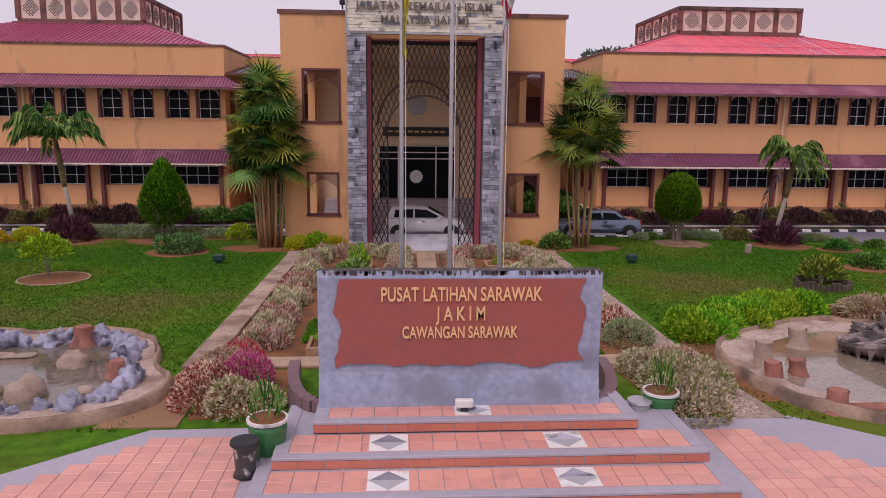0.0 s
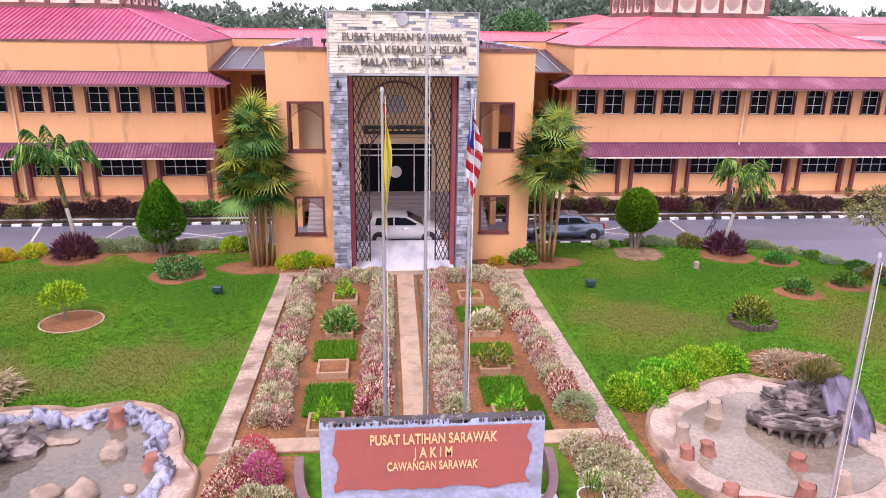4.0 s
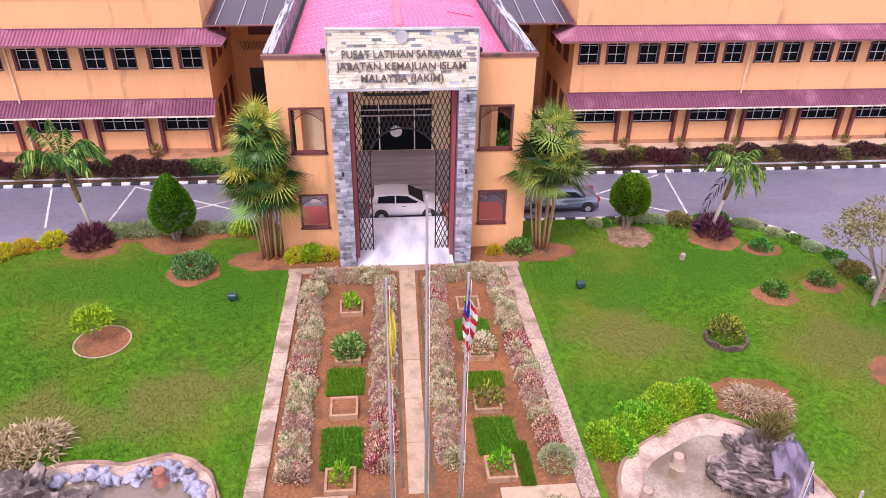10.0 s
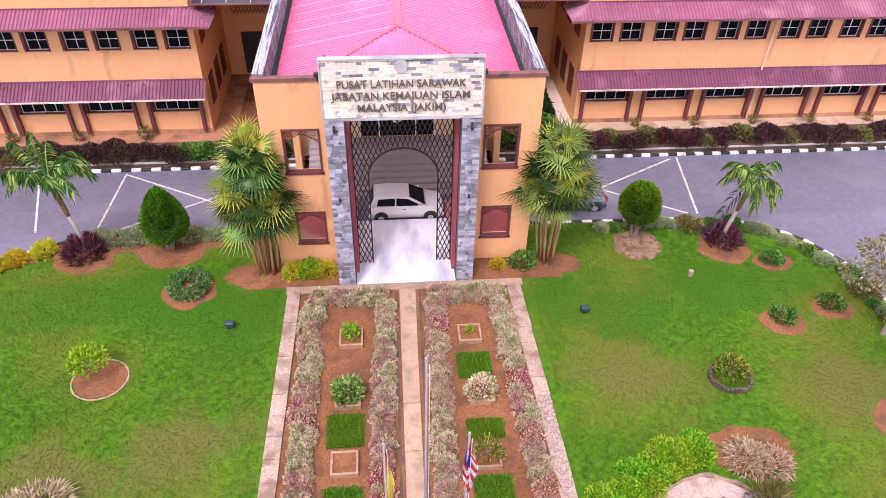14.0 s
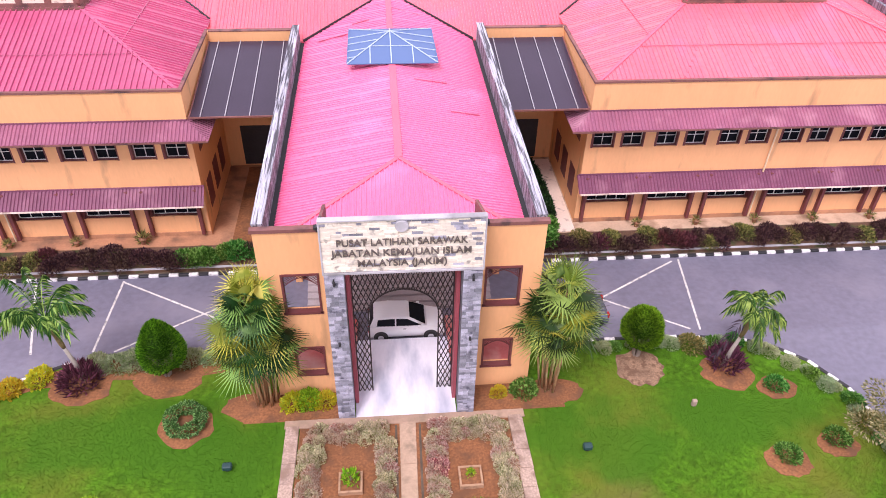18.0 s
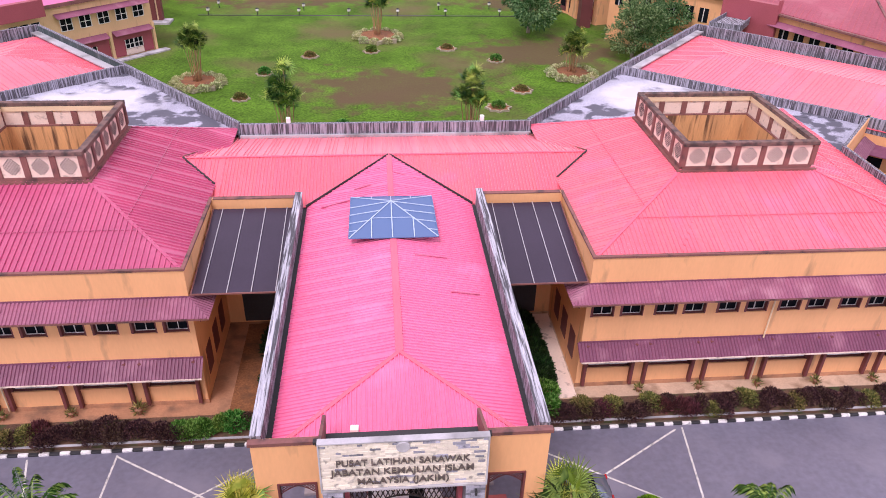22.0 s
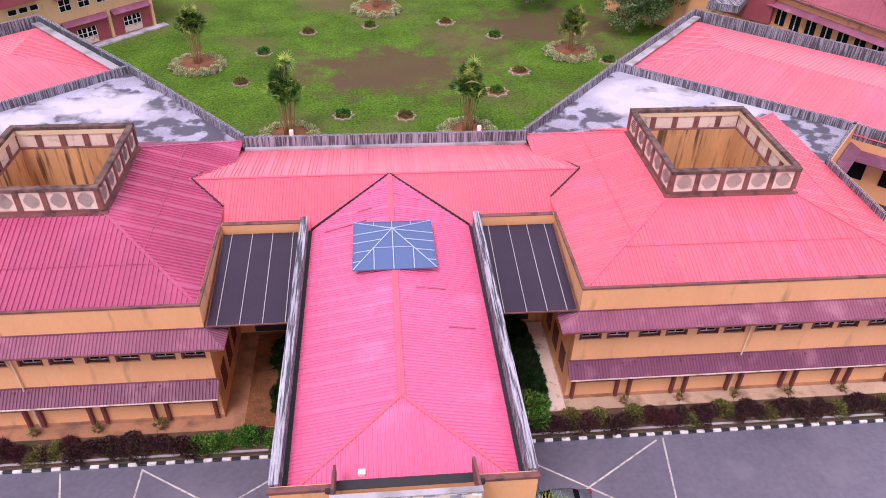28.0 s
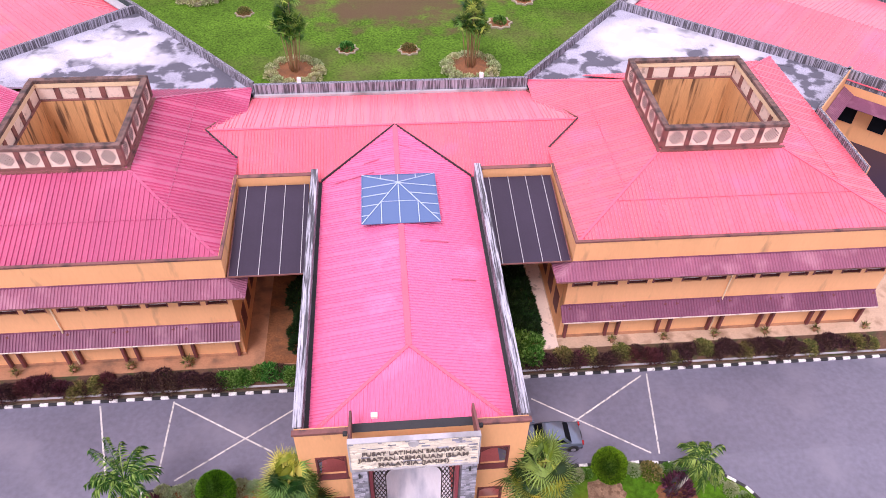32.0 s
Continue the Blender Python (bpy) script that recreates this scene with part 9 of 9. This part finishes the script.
for x0, x1, y0, z in STEPS:
    st = thing("step", "terracotta tiled step with a grey nosing", "step", "sign steps")
    zb = z - 0.19
    part("body", bx(bmesh.new(), x0, x1, y0, -17.0, max(zb, 0.1) - (0.0 if z > 0.3 else 0.02), z - 0.012), M_grout, st)
    part("nosing", bx(bmesh.new(), x0, x1, y0 - 0.02, y0 + 0.16, z - 0.05, z + 0.004, bevel=0.01), M_grout, st, "grey tile nosing")
    for e in (x0, x1 - 0.22):
        part("side_border", bx(bmesh.new(), e, e + 0.22, y0 + 0.16, -17.2, z - 0.02, z + 0.002), M_grout, st)
    n = round((x1 - x0) / 0.38)
    w = (x1 - x0) / n
    rt = mesh_of("riser_tile", boxbm(-w / 2 + 0.006, w / 2 - 0.006, -0.012, 0.0, -0.065, 0.065, bevel=0.004), M_tile_dark)
    for i in range(n):
        part("riser_tile", rt, None, st, at=pose(x0 + w * (i + 0.5), y0, z - 0.12))
    depth = 0.62 if z < 0.6 else 0.46
    n = round((x1 - x0 - 0.44) / 0.36)
    w = (x1 - x0 - 0.44) / n
    tt = mesh_of("tread_tile", boxbm(-w / 2 + 0.006, w / 2 - 0.006, 0, depth / 2 - 0.01, -0.02, 0.0, bevel=0.004), M_tile)
    for i in range(n):
        for j in range(2):
            part("tread_tile", tt, None, st, at=pose(x0 + 0.22 + w * (i + 0.5), y0 + 0.165 + j * depth / 2, z + 0.004))
    for cx in ((0.12,) if z > 0.6 else (-1.25 + 0.0, 1.5)):
        sq = part("diamond_tile", bx(bmesh.new(), cx - 0.3, cx + 0.3, y0 + 0.17, y0 + 0.16 + depth * 0.95, z, z + 0.008), M_white, st, "white tile with a grey diamond")
        cy, ry = y0 + 0.165 + depth * 0.475, depth * 0.44
        for q, mm in (((0, 1, 2), M_stone_pale), ((0, 2, 3), M_stone)):
            bm = bmesh.new()
            c = [(cx - 0.28, cy), (cx, cy - ry), (cx + 0.28, cy), (cx, cy + ry)]
            tri = [c[i] for i in q]
            slab(bm, tri, z + 0.008, z + 0.012)
            part("diamond", bm, mm, sq)
for x, y, z in ((-3.12, -18.45, 0.13), (3.55, -17.2, 0.13)):
    p = thing("green_pot", "glazed green plant pot with a pale rim", "potted plant", "green pots", at=(x, y, z))
    h = 0.62 if x < 0 else 0.5
    part("pot", tube(bmesh.new(), [(0, 0, 0), (0, 0, 0.06), (0, 0, h * 0.8), (0, 0, h)], [0.2, 0.23, 0.3, 0.29], 20), M_greenglaze, p, smooth=True)
    part("rim", tube(bmesh.new(), [(0, 0, h), (0, 0, h + 0.045)], [0.32, 0.32], 20), M_white, p)
    part("earth", tube(bmesh.new(), [(0, 0, h + 0.045), (0, 0, h + 0.05)], [0.28, 0.27], 18), M_soil, p)
    me = bush_mesh(int(70 + x), (0.2, 0.2, 0.45), 60, 0.34, 0.035, L_green, up=2.2)
    part("plant", me, None, p, at=Matrix.Translation((0, 0, h)))
jar = thing("glass_jar", "empty grey plant jar standing by a green pot", "jar", at=(3.12, -17.35, 0.13))
part("body", tube(bmesh.new(), [(0, 0, 0), (0, 0, 0.05), (0, 0, 0.36), (0, 0, 0.4)], [0.15, 0.18, 0.19, 0.21], 16), M_stone_pale, jar, smooth=True)
part("rim", tube(bmesh.new(), [(0, 0, 0.4), (0, 0, 0.43)], [0.22, 0.21], 16), M_metal, jar)
b = thing("dark_pot", "dark mottled cylindrical planter on the tiles", "planter", at=(-3.36, -19.0, 0.13))
part("body", tube(bmesh.new(), [(0, 0, 0), (0, 0, 0.1), (0, 0, 0.44), (0, 0, 0.5)], [0.19, 0.15, 0.17, 0.21], 16), M_mottle, b, smooth=True)
part("rim", tube(bmesh.new(), [(0, 0, 0.5), (0, 0, 0.55)], [0.22, 0.21], 16), M_black, b)

# ---- flagpoles ----
def flagpole(x, y, h, label, rr=0.045, group="flagpoles"):
    f = thing("flagpole", label, "flagpole", group, at=(x, y, 0.1))
    part("base", tube(bmesh.new(), [(0, 0, 0), (0, 0, 0.25)], [0.12, 0.1], 12), M_pole, f)
    part("shaft", tube(bmesh.new(), [(0, 0, 0.2), (0, 0, h * 0.5), (0, 0, h)], [rr, rr * 0.9, rr * 0.7], 10), M_pole, f)
    part("finial", tube(bmesh.new(), [(0, 0, h), (0, 0, h + 0.08)], [rr, rr * 0.6], 8), M_pole, f)
    part("rope", tube(bmesh.new(), [(rr + 0.04, -0.02, 0.9), (rr + 0.02, -0.02, h - 0.1)], [0.008, 0.008], 4), M_white, f)
    return f


def flag(x, y, top, length, cols, label, seed, width=0.24):
    """A limp flag hanging in folds; its bands run down it."""
    g = thing("flag", label, "flag", "flags", at=(x, y, 0))
    rng = random.Random(seed)
    n = len(cols)
    for i, (mat, a, b, z0, z1) in enumerate(cols):
        bm = bmesh.new()
        rows = []
        for k in range(15):
            t = z0 + (z1 - z0) * k / 14
            row = []
            for j in range(5):
                u = a + (b - a) * j / 4
                wx = width * (0.25 + 0.75 * math.sin(math.pi * min(1, t * 1.25)) ** 0.6) * (u - 0.1)
                row.append(bm.verts.new((wx + 0.03 * math.sin(t * 9 + u * 5), 0.09 * math.sin(u * 11 + t * 4), top - length * t - 0.28 * u)))
            rows.append(row)
        for p, q in zip(rows, rows[1:]):
            for j in range(4):
                bm.faces.new((p[j], p[j + 1], q[j + 1], q[j]))
        bmesh.ops.solidify(bm, geom=bm.faces[:], thickness=0.006)
        part("band", bm, mat, g, smooth=True)
    return g


flagpole(-1.04, -15.6, 9.35, "slim steel flagpole behind the sign wall")
flagpole(-0.05, -14.6, 10.9, "tallest slim steel flagpole behind the sign wall")
flagpole(0.86, -15.4, 9.3, "slim steel flagpole behind the sign wall")
flag(-1.0, -15.6, 9.2, 2.5, [(M_f_red, -0.05, 0.18, 0.0, 0.45), (M_f_yellow, 0.18, 1.0, 0.05, 1.0), (M_f_yellow, -0.05, 0.18, 0.45, 1.0)], "limp yellow flag with a red edge", 1, 0.15)
bands = [(M_f_blue, 0.0, 0.55, 0.0, 0.36)]
for k in range(12):
    bands.append((M_f_red if k % 2 == 0 else M_f_white, 0.0 if k > 3 else 0.56, 1.0, k / 12 if k != 4 else 0.36, (k + 1) / 12))
flag(0.82, -15.4, 9.2, 2.4, bands, "limp blue, red and white striped flag", 2, 0.3)
for x, y in ((7.68, -19.35), (8.28, -20.15), (-8.1, -19.3)):
    flagpole(x, y, 6.85, "white painted steel pole by the forecourt", 0.045, "forecourt poles")

# ---- lawn lights ----
for x, y in ((-7.7, -2.35), (7.85, -2.4)):
    l = thing("lawn_floodlight", "dark green floodlight set on the lawn", "floodlight", "lawn lights", at=(x, y, LAWN_Z))
    part("body", bx(bmesh.new(), -0.2, 0.2, -0.14, 0.14, 0.1, 0.36, bevel=0.04), M_teal, l)
    part("lens", bx(bmesh.new(), -0.15, 0.15, 0.14, 0.155, 0.14, 0.32), M_glass, l)
    part("foot", bx(bmesh.new(), -0.08, 0.08, -0.08, 0.08, 0, 0.1), M_black, l)
s = thing("marker_stone", "small pale stone stub on the lawn", "stone", at=(13.45, -0.3, 0.1))
part("body", bx(bmesh.new(), -0.12, 0.12, -0.1, 0.1, 0, 0.4, bevel=0.05), M_tanstone, s)


# ---- cars ----
def car(at, spin, paint, label, length, height, sedan):
    """A parked car along x: body with cabin, glass, wheels, lamps."""
    c = thing("car", label, "car", "parked cars", at=at)
    c.rotation_euler = (0, 0, radians(spin))
    L, Wd = length, 1.66
    x0, x1 = -L / 2, L / 2
    if sedan:
        low = [(x0, 0.45), (x0 + 0.02, 0.75), (x0 + 0.1, 0.92), (x0 + 0.75, 0.96), (x1 - 1.25, 0.93), (x1 - 0.15, 0.75), (x1, 0.6), (x1, 0.3), (x0, 0.3)]
        cab = [(x0 + 0.75, 0.94), (x0 + 1.25, height - 0.03), (x0 + 2.45, height), (x1 - 1.25, 0.92)]
    else:
        low = [(x0, 0.45), (x0 + 0.02, 0.95), (x0 + 0.3, 1.0), (x1 - 0.95, 0.98), (x1 - 0.12, 0.78), (x1, 0.6), (x1, 0.3), (x0, 0.3)]
        cab = [(x0 + 0.06, 0.98), (x0 + 0.3, height - 0.06), (x0 + 1.0, height), (x0 + 2.0, height - 0.05), (x1 - 0.85, 0.97)]

    def loft(prof, w0, w1, zlo):
        bm = bmesh.new()
        zs = [z for _, z in prof]
        rows = []
        for s in (-1, -0.86, 0.86, 1):
            rows.append([bm.verts.new((x * (0.985 if abs(s) == 1 else 1), s * (w0 + (w1 - w0) * (z - min(zs)) / (max(zs) - min(zs))) / 2, z - (0.03 if abs(s) == 1 and z > zlo else 0))) for x, z in prof])
        for a, b in zip(rows, rows[1:]):
            for i in range(len(prof)):
                j = (i + 1) % len(prof)
                bm.faces.new((a[i], a[j], b[j], b[i]))
        bm.faces.new(rows[0]), bm.faces.new(rows[-1][::-1])
        bmesh.ops.bevel(bm, geom=[e for e in bm.edges], offset=0.03, segments=2, affect="EDGES")
        return bm

    body = part("body", loft(low, Wd, Wd - 0.04, 0.5), paint, c, smooth=True)
    roof = part("cabin", loft(cab, Wd - 0.06, Wd - 0.38, 1.0), paint, c, smooth=True)
    hh = height - 0.16
    for s in (-1, 1):
        yy = lambda z: s * ((Wd - 0.06) / 2 - (z - 0.95) * 0.32 / 2 / (height - 0.95) * 1.05 + 0.012)
        if sedan:
            wins = ([(x0 + 1.05, 0.99), (x0 + 1.35, hh + 0.02), (x0 + 1.95, hh + 0.05), (x0 + 1.95, 0.99)], [(x0 + 2.02, 0.99), (x0 + 2.02, hh + 0.05), (x0 + 2.45, hh + 0.03), (x1 - 1.5, 0.99)])
        else:
            wins = ([(x0 + 0.42, 1.05), (x0 + 0.5, hh), (x0 + 1.35, hh + 0.04), (x0 + 1.35, 1.03)], [(x0 + 1.42, 1.03), (x0 + 1.42, hh + 0.04), (x0 + 2.0, hh), (x1 - 1.15, 1.03)])
        for w in wins:
            bm = bmesh.new()
            a = [bm.verts.new((x, yy(z), z)) for x, z in w]
            b = [bm.verts.new((x, yy(z) - s * 0.02, z)) for x, z in w]
            bm.faces.new(a), bm.faces.new(b[::-1])
            for i in range(4):
                bm.faces.new((a[i], a[(i + 1) % 4], b[(i + 1) % 4], b[i]))
            part("side_window", bm, M_glass, c)
        part("mirror", bx(bmesh.new(), x1 - 1.35, x1 - 1.2, s * 0.82, s * 0.98, 0.98, 1.1, bevel=0.02), paint, c)
        part("door_handle", bx(bmesh.new(), x0 + 1.75, x0 + 1.92, s * 0.825, s * 0.845, 0.84, 0.87), M_black, c)
        part("headlamp", bx(bmesh.new(), x1 - 0.22, x1 - 0.0, s * 0.45, s * 0.74, 0.58, 0.72, bevel=0.03), M_lamp, c, "clear headlamp")
        part("tail_lamp", bx(bmesh.new(), x0 - 0.01, x0 + 0.1, s * 0.55, s * 0.8, 0.65, 0.92, bevel=0.02), M_taillamp, c, "red tail lamp")
        for wx in (x0 + 0.62, x1 - 0.68):
            bm = bmesh.new()
            bmesh.ops.create_cone(bm, segments=22, radius1=0.3, radius2=0.3, depth=0.2, cap_ends=True, matrix=pose(wx, s * 0.765, 0.3, 90))
            bmesh.ops.bevel(bm, geom=[e for e in bm.edges if len(e.link_faces) == 2 and e.calc_face_angle() > 1], offset=0.04, segments=2, affect="EDGES")
            tyre = part("wheel", bm, M_tyre, c, "black tyre with alloy rim")
            bm = bmesh.new()
            bmesh.ops.create_cone(bm, segments=18, radius1=0.16, radius2=0.15, depth=0.03, cap_ends=True, matrix=pose(wx, s * 0.868, 0.3, 90))
            part("rim", bm, M_pole, tyre)
            bm = bmesh.new()
            bmesh.ops.create_cone(bm, segments=22, radius1=0.37, radius2=0.37, depth=0.02, cap_ends=True, matrix=pose(wx, s * 0.833, 0.34, 90))
            part("wheel_arch", bm, M_black, c)
    # windscreen and rear window
    for (xa, za), (xb, zb) in ((cab[-1], cab[-2]), (cab[0], cab[1])):
        d = Vector((xb - xa, 0, zb - za))
        p, q = Vector((xa, 0, za)) + d * 0.12, Vector((xa, 0, za)) + d * 0.9
        nrm = Vector((-d.z, 0, d.x)).normalized() * (1 if xa > 0 else -1)
        if nrm.z < 0:
            nrm = -nrm
        bm = bmesh.new()
        vs = [bm.verts.new(v + nrm * 0.018) for v in (p + Vector((0, -0.7, 0)), p + Vector((0, 0.7, 0)), q + Vector((0, 0.57, 0)), q + Vector((0, -0.57, 0)))]
        lo = [bm.verts.new(v.co - nrm * 0.02) for v in vs]
        bm.faces.new(vs), bm.faces.new(lo[::-1])
        for i in range(4):
            bm.faces.new((vs[i], vs[(i + 1) % 4], lo[(i + 1) % 4], lo[i]))
        part("windscreen" if xa > 0 else "rear_window", bm, M_glass, c)
    for xe in (x0 - 0.02, x1 - 0.06):
        part("bumper", bx(bmesh.new(), xe, xe + 0.08, -0.78, 0.78, 0.32, 0.52, bevel=0.03), paint, c)
    part("plate_bar", bx(bmesh.new(), x0 - 0.03, x0 - 0.015, -0.25, 0.25, 0.6, 0.7), M_black, c)
    return c


car((0.22, 5.88, -0.155), 0, M_carwhite, "small white hatchback parked under the porch", 3.85, 1.55, False)
car((8.75, 6.2, -0.19), 180, M_carblue, "old grey-blue saloon car parked on the drive", 4.25, 1.38, True)
